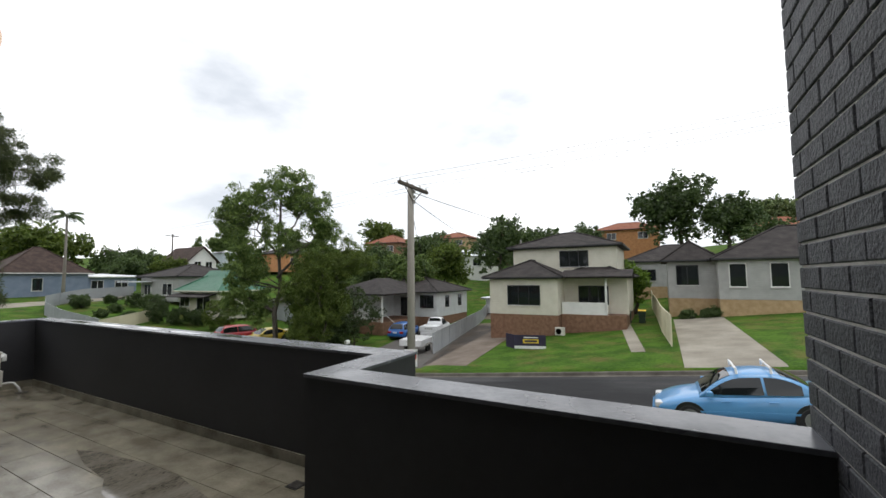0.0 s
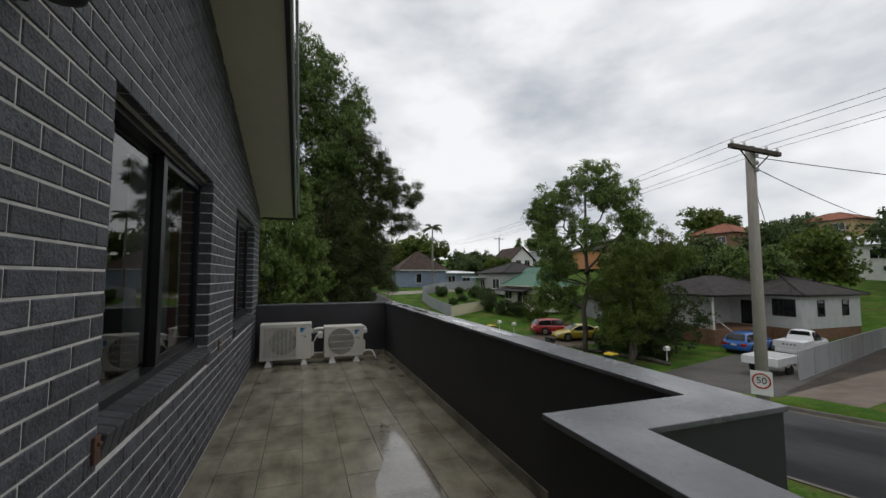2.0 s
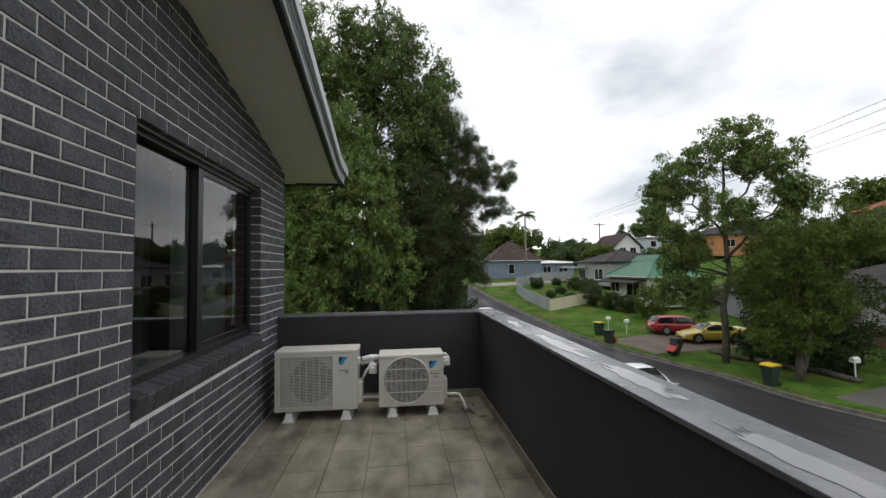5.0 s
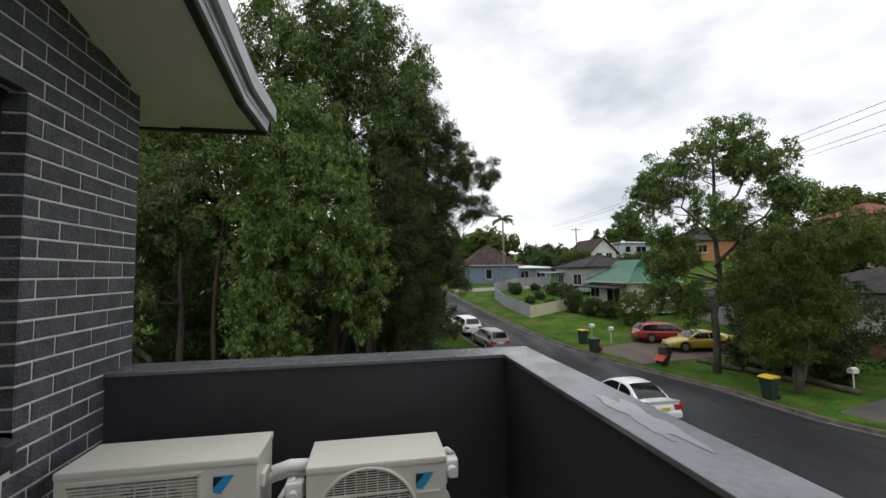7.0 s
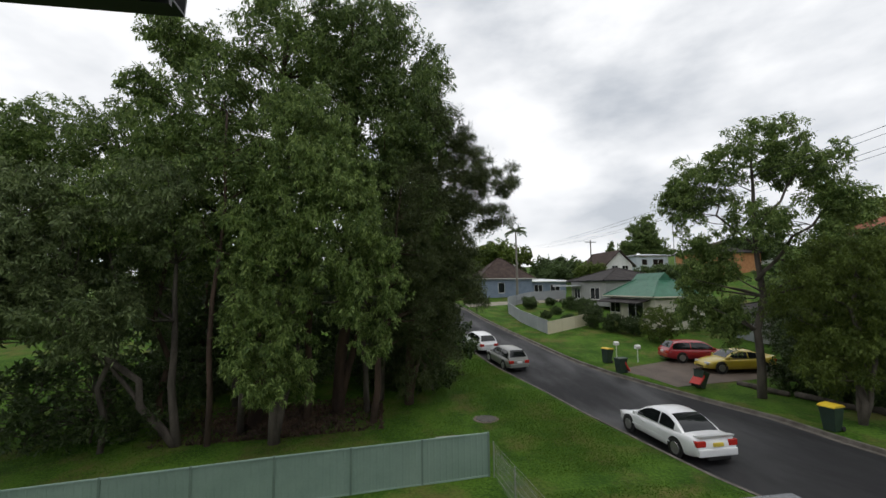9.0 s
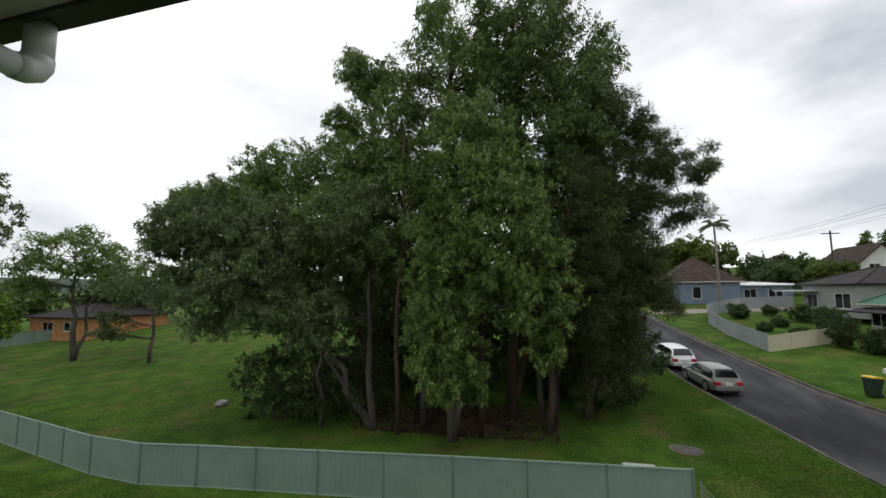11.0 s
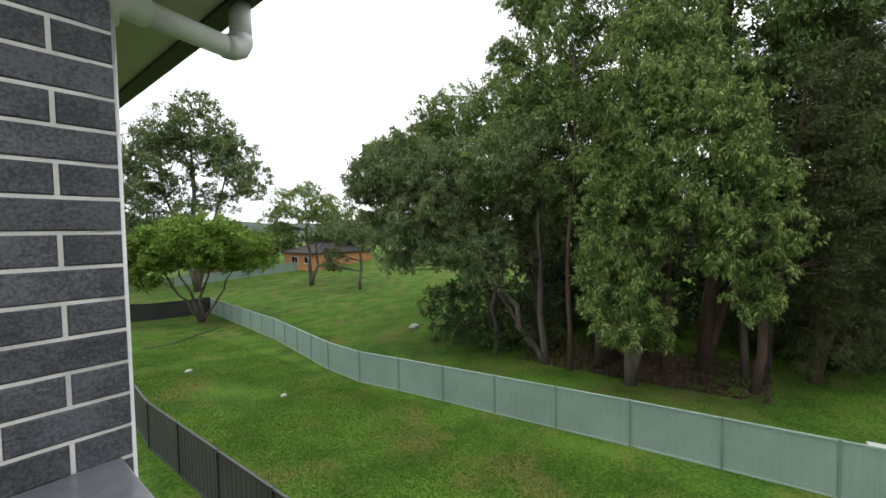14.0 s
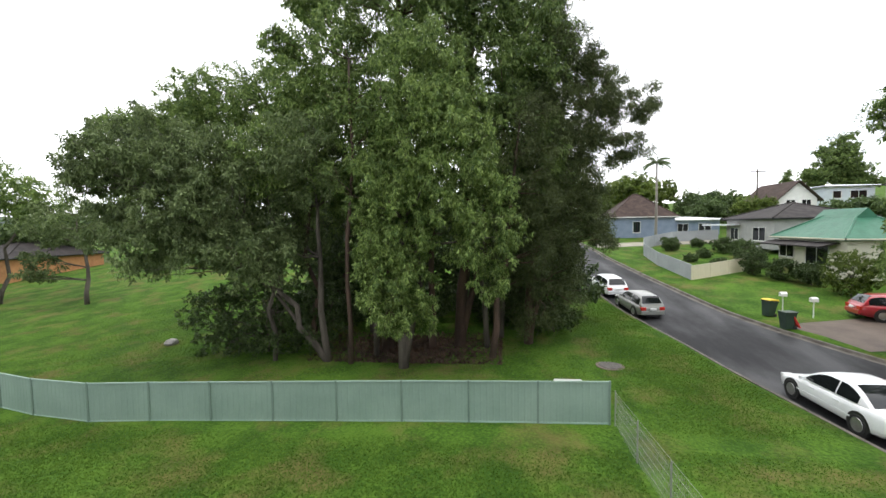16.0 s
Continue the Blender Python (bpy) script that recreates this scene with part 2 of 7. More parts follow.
M_ROOFWHITE = surface("white_iron_roof", (0.62, 0.65, 0.68), (0.74, 0.76, 0.78), 0.7, 0.5)
M_TRIM = surface("white_trim", (0.68, 0.68, 0.65), (0.76, 0.76, 0.73), 2, 0.5)
M_GUTTERCREAM = surface("cream_gutter", (0.60, 0.56, 0.42), (0.68, 0.64, 0.50), 2, 0.5)
M_HOUSEGLASS = dark_glass("house_window_glass")
M_CARGLASS = dark_glass("car_glass", (0.01, 0.012, 0.013))
M_TYRE = surface("tyre_rubber", (0.012, 0.012, 0.012), (0.025, 0.025, 0.025), 6, 0.85)
M_RIM = surface("alloy_rim", (0.30, 0.30, 0.31), (0.40, 0.40, 0.41), 6, 0.35, metal=0.8)
M_TAIL = surface("red_lamp_lens", (0.38, 0.02, 0.015), (0.48, 0.03, 0.02), 6, 0.2)
M_LAMPCLEAR = surface("clear_lamp_lens", (0.5, 0.5, 0.5), (0.65, 0.65, 0.65), 6, 0.15)
M_PLATE = surface("yellow_plate", (0.62, 0.47, 0.05), (0.72, 0.56, 0.08), 6, 0.5)
M_BINGREEN = surface("green_bin", (0.016, 0.035, 0.024), (0.026, 0.05, 0.035), 3, 0.5)
M_BINLID = surface("yellow_lid", (0.60, 0.42, 0.02), (0.72, 0.52, 0.04), 3, 0.5)
M_BINRED = surface("red_lid", (0.45, 0.03, 0.025), (0.55, 0.045, 0.035), 3, 0.5)
M_PURPLE = surface("dark_purple_board", (0.02, 0.015, 0.04), (0.03, 0.022, 0.055), 3, 0.5)
M_SIGNWHITE = surface("sign_white", (0.70, 0.70, 0.70), (0.78, 0.78, 0.78), 3, 0.5)
M_STONE = surface("grey_stone", (0.20, 0.19, 0.18), (0.36, 0.35, 0.33), 3, 0.9, 0.5, 20)
M_PIT = surface("pit_lid_concrete", (0.36, 0.38, 0.36), (0.48, 0.50, 0.48), 2, 0.7)
M_MANHOLE = surface("manhole_iron", (0.06, 0.055, 0.05), (0.11, 0.10, 0.09), 6, 0.8, 0.5, 30)
M_LITTER = surface("leaf_litter", (0.04, 0.026, 0.017), (0.105, 0.066, 0.042), 1.5, 0.95, 0.8, 30, island=0.3)

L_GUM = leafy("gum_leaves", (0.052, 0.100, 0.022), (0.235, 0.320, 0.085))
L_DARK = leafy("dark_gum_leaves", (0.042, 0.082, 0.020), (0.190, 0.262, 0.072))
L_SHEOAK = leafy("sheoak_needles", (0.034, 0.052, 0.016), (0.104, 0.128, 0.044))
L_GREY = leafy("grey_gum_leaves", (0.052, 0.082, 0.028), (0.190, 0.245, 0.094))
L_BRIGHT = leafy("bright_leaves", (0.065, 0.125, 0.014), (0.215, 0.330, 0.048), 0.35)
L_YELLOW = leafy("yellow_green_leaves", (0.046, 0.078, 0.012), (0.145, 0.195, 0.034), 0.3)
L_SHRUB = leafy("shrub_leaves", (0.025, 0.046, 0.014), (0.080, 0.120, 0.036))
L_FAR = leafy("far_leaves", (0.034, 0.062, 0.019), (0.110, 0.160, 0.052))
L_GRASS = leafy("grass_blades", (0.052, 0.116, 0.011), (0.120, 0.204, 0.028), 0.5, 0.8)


# ---- mesh tools ----
class Build:
    """Collects faces for one mesh."""

    def __init__(self):
        self.v, self.f = [], []

    def add(self, verts, faces):
        k = len(self.v)
        self.v += [tuple(p) for p in verts]
        self.f += [tuple(i + k for i in f) for f in faces]
        return self

    def box(self, x0, y0, z0, x1, y1, z1):
        x0, x1, y0, y1, z0, z1 = min(x0, x1), max(x0, x1), min(y0, y1), max(y0, y1), min(z0, z1), max(z0, z1)
        return self.add([(x0, y0, z0), (x1, y0, z0), (x1, y1, z0), (x0, y1, z0), (x0, y0, z1), (x1, y0, z1), (x1, y1, z1), (x0, y1, z1)],
                        [(0, 3, 2, 1), (4, 5, 6, 7), (0, 1, 5, 4), (1, 2, 6, 5), (2, 3, 7, 6), (3, 0, 4, 7)])

    def chamfered(self, x0, y0, z0, x1, y1, z1, c):
        """A box with its twelve edges cut off by c."""
        vs, idx = [], {}
        for i, x in enumerate((x0, x1)):
            for j, y in enumerate((y0, y1)):
                for k, z in enumerate((z0, z1)):
                    sx, sy, sz = (1, -1)[i], (1, -1)[j], (1, -1)[k]
                    for a, p in enumerate(((x, y + sy * c, z + sz * c), (x + sx * c, y, z + sz * c), (x + sx * c, y + sy * c, z))):
                        idx[i, j, k, a] = len(vs)
                        vs.append(p)
        g = lambda i, j, k, a: idx[i, j, k, a]
        fs = []
        for s in (0, 1):
            fs.append((g(s, 0, 0, 0), g(s, 1, 0, 0), g(s, 1, 1, 0), g(s, 0, 1, 0)))
            fs.append((g(0, s, 0, 1), g(1, s, 0, 1), g(1, s, 1, 1), g(0, s, 1, 1)))
            fs.append((g(0, 0, s, 2), g(1, 0, s, 2), g(1, 1, s, 2), g(0, 1, s, 2)))
        for j in (0, 1):
            for k in (0, 1):
                fs.append((g(0, j, k, 1), g(1, j, k, 1), g(1, j, k, 2), g(0, j, k, 2)))
        for i in (0, 1):
            for k in (0, 1):
                fs.append((g(i, 0, k, 0), g(i, 1, k, 0), g(i, 1, k, 2), g(i, 0, k, 2)))
            for j in (0, 1):
                fs.append((g(i, j, 0, 0), g(i, j, 1, 0), g(i, j, 1, 1), g(i, j, 0, 1)))
            for j in (0, 1):
                for k in (0, 1):
                    fs.append((g(i, j, k, 0), g(i, j, k, 1), g(i, j, k, 2)))
        return self.add(vs, fs)

    def tube(self, pts, radii, n=8, caps=True):
        """A round tube through points, with a radius at each."""
        pts = [Vector(p) for p in pts]
        if not isinstance(radii, (list, tuple)):
            radii = [radii] * len(pts)
        rings = []
        for i, p in enumerate(pts):
            d = (pts[min(i + 1, len(pts) - 1)] - pts[max(i - 1, 0)]).normalized()
            a = d.orthogonal().normalized() if i == 0 else (a - d * a.dot(d)).normalized()
            b = d.cross(a)
            rings.append([p + (a * math.cos(t) + b * math.sin(t)) * radii[i] for t in [2 * math.pi * k / n for k in range(n)]])
        vs = [q for r in rings for q in r]
        fs = [(i * n + k, i * n + (k + 1) % n, (i + 1) * n + (k + 1) % n, (i + 1) * n + k) for i in range(len(pts) - 1) for k in range(n)]
        if caps:
            fs += [tuple(range(n))[::-1], tuple(range((len(pts) - 1) * n, len(pts) * n))]
        return self.add(vs, fs)

    def lathe(self, profile, n=20, centre=(0, 0, 0)):
        """Turns (radius, height) points round the z axis."""
        vs = [(centre[0] + r * math.cos(2 * math.pi * k / n), centre[1] + r * math.sin(2 * math.pi * k / n), centre[2] + z) for r, z in profile for k in range(n)]
        m = len(profile)
        fs = [(i * n + k, i * n + (k + 1) % n, (i + 1) * n + (k + 1) % n, (i + 1) * n + k) for i in range(m - 1) for k in range(n)]
        fs += [tuple(range(n))[::-1], tuple(range((m - 1) * n, m * n))]
        return self.add(vs, fs)

    def prism(self, outline, lo, hi, axis="z"):
        """A flat outline pushed through from lo to hi along an axis."""
        put = {"x": lambda u, v, w: (w, u, v), "y": lambda u, v, w: (u, w, v), "z": lambda u, v, w: (u, v, w)}[axis]
        n = len(outline)
        vs = [put(u, v, lo) for u, v in outline] + [put(u, v, hi) for u, v in outline]
        return self.add(vs, [tuple(range(n))[::-1], tuple(range(n, 2 * n))] + [(i, (i + 1) % n, n + (i + 1) % n, n + i) for i in range(n)])

    def moved(self, m):
        self.v = [tuple(m @ Vector(p)) for p in self.v]
        return self


def mesh_of(name, b, material, smooth=False, bevel=0.0, fix=True):
    me = bpy.data.meshes.new(name)
    me.from_pydata(b.v, [], b.f)
    if fix or bevel:
        bm = bmesh.new()
        bm.from_mesh(me)
        bmesh.ops.recalc_face_normals(bm, faces=bm.faces[:])
        if bevel:
            bmesh.ops.bevel(bm, geom=bm.edges[:], offset=bevel, segments=2, affect="EDGES", profile=0.6)
        bm.to_mesh(me)
        bm.free()
    if smooth:
        me.polygons.foreach_set("use_smooth", [True] * len(me.polygons))
    if material:
        me.materials.append(material)
    return me


def part(name, b, material, parent=None, label="", smooth=False, bevel=0.0):
    ob = new(name, mesh_of(name, b, material, smooth, bevel))
    ob.parent = parent
    return tagged(ob, label)


def thing(name, label, category, group="", at=(0, 0, 0), turn=0.0, kind=""):
    ob = new(name)
    ob.matrix_basis = pose(*at, 0, 0, turn)
    return tagged(ob, label, category, group, kind)


def setting(name, b, material, label="", smooth=False, bevel=0.0):
    return tagged(part(name, b, material, None, "", smooth, bevel), label, name.split("_")[0], "", "structure")


# ---- the lie of the land ----
def land(x, y):
    """Height of the ground: falls westward along the street to a dip, then rises to the far houses and the hill behind them."""
    z = np.interp(x, (-400, -200, -120, -80, -60, -45, -36, -27, -20, -10, 1.7, 12, 40, 200), (8, 4, 2, 0, -1.6, -3.2, -4.2, -4.75, -4.7, -3.75, -2.45, -1.4, 1, 4))
    return float(z + 0.02 * (max(-90, min(y, 60)) - 13.3) + 0.13 * max(0.0, min(y, 120) - 46))


def near_kerb(x):
    return float(np.interp(x, (-400, -130, -75, -55, -46, -38, -34, -30, -27, -24, -20.5, -16, 300), (-20, 3, 6.2, 7.4, 8.3, 9.4, 10.2, 11.05, 11.55, 11.85, 12.2, 12.4, 12.5)))


def far_kerb(x):
    return float(np.interp(x, (-400, -130, -75, -55, -46, -38, -33, -30, -27, -24, 300), (-13, 9.0, 12.0, 13.2, 14.3, 15.6, 16.7, 17.7, 18.8, 19.45, 19.5)))


def steps(*runs):
    out = []
    for a, b, s in runs:
        out += list(np.arange(a, b, s))
    return out + [runs[-1][1]]


# ---- ground, road, kerbs ----
def ground_sheet():
    xs = steps((-400, -130, 30), (-130, -60, 6), (-60, 24, 1.5), (24, 60, 6), (60, 300, 30))
    low = steps((-300, -90, 30), (-90, -44, 6), (-44, 0, 1.6))
    cols = []
    for x in xs:
        a, b = near_kerb(x) - 0.14, far_kerb(x) + 0.14
        ys = [(y, 0.0) for y in low] + [(a * k, 0.0) for k in (0.2, 0.4, 0.6, 0.8, 0.93, 1.0)] if a > 0 else [(y + a - 0.5, 0.0) for y in low] + [(a - 0.4 + 0.06 * k, 0.0) for k in range(1, 7)]
        ys += [(a + 0.02, -0.5), (b - 0.02, -0.5), (b, 0.0)]
        ys += [(b + d, 0.0) for d in (0.8, 2, 3.5, 5, 7, 9, 11.5, 14, 17, 20, 24, 28, 34, 42, 52, 66, 85, 110, 160, 260)]
        cols.append([(x, y, land(x, y) + d + 0.03 * noise.noise((x * 0.3, y * 0.3, 0)) * (d == 0)) for y, d in ys])
    b = Build()
    n = len(cols[0])
    b.v = [p for c in cols for p in c]
    b.f = [(i * n + j, (i + 1) * n + j, (i + 1) * n + j + 1, i * n + j + 1) for i in range(len(cols) - 1) for j in range(n - 1)]
    return b


def grass_ground():
    m = surface("lawn", (0.026, 0.068, 0.007), (0.072, 0.140, 0.016), 0.7, 0.95, 1.0, 9, fine=1.1, shine=0.12)
    n, l = m.node_tree.nodes, m.node_tree.links
    bsdf = n["Principled BSDF"]
    base = bsdf.inputs["Base Color"].links[0].from_socket
    tc = n.new("ShaderNodeTexCoord")
    worn = n.new("ShaderNodeTexNoise")
    worn.inputs["Roughness"].default_value = 0.62
    worn.inputs["Scale"].default_value, worn.inputs["Detail"].default_value = 0.45, 9
    l.new(tc.outputs["Object"], worn.inputs["Vector"])
    rg = n.new("ShaderNodeMapRange")
    rg.inputs["From Min"].default_value, rg.inputs["From Max"].default_value = 0.50, 0.66
    rg.inputs["To Max"].default_value = 0.65
    l.new(worn.outputs["Fac"], rg.inputs["Value"])
    mix = n.new("ShaderNodeMixRGB")
    mix.inputs["Color2"].default_value = (0.135, 0.108, 0.040, 1)
    l.new(rg.outputs["Result"], mix.inputs["Fac"])
    l.new(base, mix.inputs["Color1"])
    l.new(mix.outputs["Color"], bsdf.inputs["Base Color"])
    return m


M_LAWN = grass_ground()
ground = setting("ground", ground_sheet(), M_LAWN, "damp green lawn with worn brownish patches", True)


def along(edge, offsets, x0=-130, x1=60, s=1.5):
    """A strip that follows a kerb line: offsets are (sideways, height) across it."""
    b = Build()
    xs = steps((x0, -60, 6), (-60, x1, s))
    rows_ = [[(x, edge(x) + o, land(x, edge(x)) + h) for o, h in offsets] for x in xs]
    n = len(offsets)
    b.v = [p for r in rows_ for p in r]
    b.f = [(i * n + j, (i + 1) * n + j, (i + 1) * n + j + 1, i * n + j + 1) for i in range(len(xs) - 1) for j in range(n - 1)]
    return b


def road_sheet():
    b = Build()
    xs = steps((-130, -60, 6), (-60, 60, 1.5))
    cross = [k / 8 for k in range(9)]
    for x in xs:
        a, c = near_kerb(x), far_kerb(x)
        for u in cross:
            y = a + (c - a) * u
            b.v.append((x, y, land(x, y) - 0.13 + 0.07 * (1 - (2 * u - 1) ** 2)))
    n = len(cross)
    b.f = [(i * n + j, (i + 1) * n + j, (i + 1) * n + j + 1, i * n + j + 1) for i in range(len(xs) - 1) for j in range(n - 1)]
    return b


road = setting("road", road_sheet(), M_ASPHALT, "dark damp asphalt street with paler worn patches", True)
setting("kerb_near", along(near_kerb, ((-0.15, 0.015), (-0.02, 0.02), (0.0, 0.0), (0.04, -0.12), (0.28, -0.118), (0.29, -0.3))), M_KERB, "stained concrete kerb and gutter")
setting("kerb_far", along(far_kerb, ((0.15, 0.015), (0.02, 0.02), (0.0, 0.0), (-0.04, -0.12), (-0.28, -0.118), (-0.29, -0.3))), M_KERB, "stained concrete kerb and gutter")


def apron(corners, lift=0.03, n=10, m=14):
    """A paved patch between four plan corners, laid on the ground."""
    b = Build()
    (ax, ay), (bx, by), (cx, cy), (dx, dy) = corners
    for i in range(n + 1):
        for j in range(m + 1):
            u, v = i / n, j / m
            x = (ax * (1 - u) + bx * u) * (1 - v) + (dx * (1 - u) + cx * u) * v
            y = (ay * (1 - u) + by * u) * (1 - v) + (dy * (1 - u) + cy * u) * v
            dip = 0.13 * max(0.0, 1 - (y - far_kerb(x)) / 0.7) if y < far_kerb(x) + 0.7 else 0
            b.v.append((x, y, land(x, y) + lift - dip))
    k = m + 1
    b.f = [(i * k + j, (i + 1) * k + j, (i + 1) * k + j + 1, i * k + j + 1) for i in range(n) for j in range(m)]
    return b


setting("driveway_concrete", apron(((0.7, 19.2), (4.2, 19.2), (4.0, 37.4), (0.7, 37.4))), M_CONCRETE, "pale concrete driveway up to the grey house")
setting("driveway_brown", apron(((-33.2, 17.0), (-29.2, 18.3), (-29.6, 28), (-36, 28))), M_DRIVE, "brown paved driveway under two parked cars")
setting("driveway_asphalt", apron(((-19.5, 19.3), (-12.6, 19.3), (-15.2, 42), (-24.4, 42))), M_FORECOURT, "old dark asphalt driveway beside the white house")
setting("driveway_dirt", apron(((-12.6, 19.3), (-9.9, 19.3), (-13.2, 52), (-21, 52))), M_DIRT, "stained concrete and dirt side drive")
setting("footpath_garden", apron(((-1.6, 24), (-0.9, 24), (-2.6, 38), (-3.4, 38)), 0.03, 2, 12), M_CONCRETE, "narrow old concrete garden path")
setting("footpath_far", apron(((-66, 13.5), (-62, 13.5), (-64, 30), (-67, 30)), 0.03), M_CONCRETE, "pale concrete path before the blue house")

# ---- the house with the balcony ----
WALL_Y, EAST, WEST, CAPZ = 0.22, 0.47, -8.50, 0.962
COURSE, JOINT0 = 0.086, 0.008
SOFFIT = lambda x: 2.585 + (0.235 if x > -8.5 else 0.0) * (x + 8.5)
WINDOWS = ((-4.53, -2.60), (-7.70, -5.83))
WIN_LO, WIN_HI, SILL_LO = 0.875, 2.25, 0.715
DOOR = (-1.25, EAST)
DOOR_HI = 2.25


def brick_mesh(length, proud=0.012, depth=0.05):
    """A stretcher with its front face at y = 0 and slightly eased edges."""
    c = 0.004
    b = Build()
    b.add([(0, -c, 0), (length, -c, 0), (length, -c, 0.076), (0, -c, 0.076), (c, 0, c), (length - c, 0, c), (length - c, 0, 0.076 - c), (c, 0, 0.076 - c),
           (0, -depth, 0), (length, -depth, 0), (length, -depth, 0.076), (0, -depth, 0.076)],
          [(4, 5, 6, 7), (0, 1, 5, 4), (1, 2, 6, 5), (2, 3, 7, 6), (3, 0, 4, 7), (8, 9, 1, 0), (9, 10, 2, 1), (10, 11, 3, 2), (11, 8, 0, 3)])
    return b


# masonry core behind the brick faces, with the openings left through it
core = Build()
xs_ = [WEST, WINDOWS[1][0], WINDOWS[1][1], WINDOWS[0][0], WINDOWS[0][1], DOOR[0]]
BACK, FRONT = -0.03, WALL_Y - 0.005
for k in range(5):
    a, c = xs_[k], xs_[k + 1]
    top = [(a, SOFFIT(a) + 0.15), (c, SOFFIT(c) + 0.15)]
    if k in (1, 3):
        core.box(a, BACK, -4.8, c, FRONT, SILL_LO)
        core.add([(a, BACK, WIN_HI), (c, BACK, WIN_HI), (c, FRONT, WIN_HI), (a, FRONT, WIN_HI), (a, BACK, top[0][1]), (c, BACK, top[1][1]), (c, FRONT, top[1][1]), (a, FRONT, top[0][1])],
                 [(0, 3, 2, 1), (4, 5, 6, 7), (0, 1, 5, 4), (1, 2, 6, 5), (2, 3, 7, 6), (3, 0, 4, 7)])
    else:
        core.add([(a, BACK, -4.8), (c, BACK, -4.8), (c, FRONT, -4.8), (a, FRONT, -4.8), (a, BACK, top[0][1]), (c, BACK, top[1][1]), (c, FRONT, top[1][1]), (a, FRONT, top[0][1])],
                 [(0, 3, 2, 1), (4, 5, 6, 7), (0, 1, 5, 4), (1, 2, 6, 5), (2, 3, 7, 6), (3, 0, 4, 7)])
core.box(DOOR[0], BACK, DOOR_HI, EAST, FRONT, SOFFIT(DOOR[0]) + 0.1)
wall_north = setting("wall_north", core, M_MORTAR, "charcoal brick wall with pale mortar joints")
# the wall that closes the balcony on the east, and the closed shell behind
PIER_END = 2.02
east = Build().box(EAST + 0.008, BACK, -4.8, EAST + 0.24, PIER_END - 0.008, 5.2)
wall_east = setting("wall_east", east, M_MORTAR, "charcoal brick side wall with pale mortar joints")
shell = Build()
shell.box(WEST + 0.008, -6.0, -4.8, WEST + 0.2, BACK, 2.62)
shell.box(WEST, -6.2, -4.8, 3.0, -6.0, 5.4)
shell.box(2.8, -6.0, -4.8, 3.0, BACK, 5.4)
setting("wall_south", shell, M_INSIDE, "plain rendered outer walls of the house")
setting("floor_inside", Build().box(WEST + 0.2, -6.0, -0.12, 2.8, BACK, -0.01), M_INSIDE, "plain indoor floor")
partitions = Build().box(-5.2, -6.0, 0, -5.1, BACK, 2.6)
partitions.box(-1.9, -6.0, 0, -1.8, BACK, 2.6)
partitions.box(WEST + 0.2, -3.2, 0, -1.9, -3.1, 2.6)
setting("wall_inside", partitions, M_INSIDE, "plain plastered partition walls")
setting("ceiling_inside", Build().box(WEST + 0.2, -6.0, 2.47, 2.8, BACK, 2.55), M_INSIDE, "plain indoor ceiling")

# balcony slab, parapets and capping
LONG_Y, STEP_X, NEAR_Y, CAPW = 2.445, -1.90, 1.77, 0.212
FARX = -8.25
setting("floor_slab", Build().box(FARX, WALL_Y - 0.008, -0.35, EAST, LONG_Y, -0.012), M_GROUT, "grouted balcony slab")
par = Build()
par.prism([(FARX - CAPW, WALL_Y), (FARX, WALL_Y), (FARX, LONG_Y), (STEP_X, LONG_Y), (STEP_X, NEAR_Y), (EAST, NEAR_Y), (EAST, NEAR_Y + CAPW), (STEP_X + CAPW, NEAR_Y + CAPW),
           (STEP_X + CAPW, LONG_Y + CAPW), (FARX - CAPW, LONG_Y + CAPW)], -0.6, CAPZ - 0.022)
parapet = setting("wall_parapet", par, M_RENDER, "charcoal rendered balcony parapet")
o = 0.012
cap = Build().prism([(FARX - CAPW - o, WALL_Y), (FARX + o, WALL_Y), (FARX + o, LONG_Y - o), (STEP_X - o, LONG_Y - o), (STEP_X - o, NEAR_Y - o), (EAST, NEAR_Y - o), (EAST, NEAR_Y + CAPW + o),
                     (STEP_X + CAPW + o, NEAR_Y + CAPW + o), (STEP_X + CAPW + o, LONG_Y + CAPW + o), (FARX - CAPW - o, LONG_Y + CAPW + o)], CAPZ - 0.022, CAPZ)
setting("trim_capping", cap, M_CAP, "grey painted parapet capping, damp and streaked", bevel=0.004)
under = Build()
under.box(FARX - CAPW + 0.06, WALL_Y, -4.8, EAST, LONG_Y + CAPW - 0.1, -0.62)
setting("wall_lower", under, M_RENDER, "rendered lower storey below the balcony")

# tiled skirting along the foot of wall and parapets
skirt = Build()
skirt.box(FARX, WALL_Y + 0.02, 0, FARX + 0.012, LONG_Y - 0.012, 0.09)
skirt.box(FARX, LONG_Y - 0.012, 0, STEP_X, LONG_Y, 0.09)
skirt.box(STEP_X - 0.012, NEAR_Y, 0, STEP_X, LONG_Y - 0.012, 0.09)
skirt.box(STEP_X - 0.012, NEAR_Y - 0.012, 0, EAST, NEAR_Y, 0.09)
setting("baseboard_balcony", skirt, M_TILE, "grey-brown tile skirting")

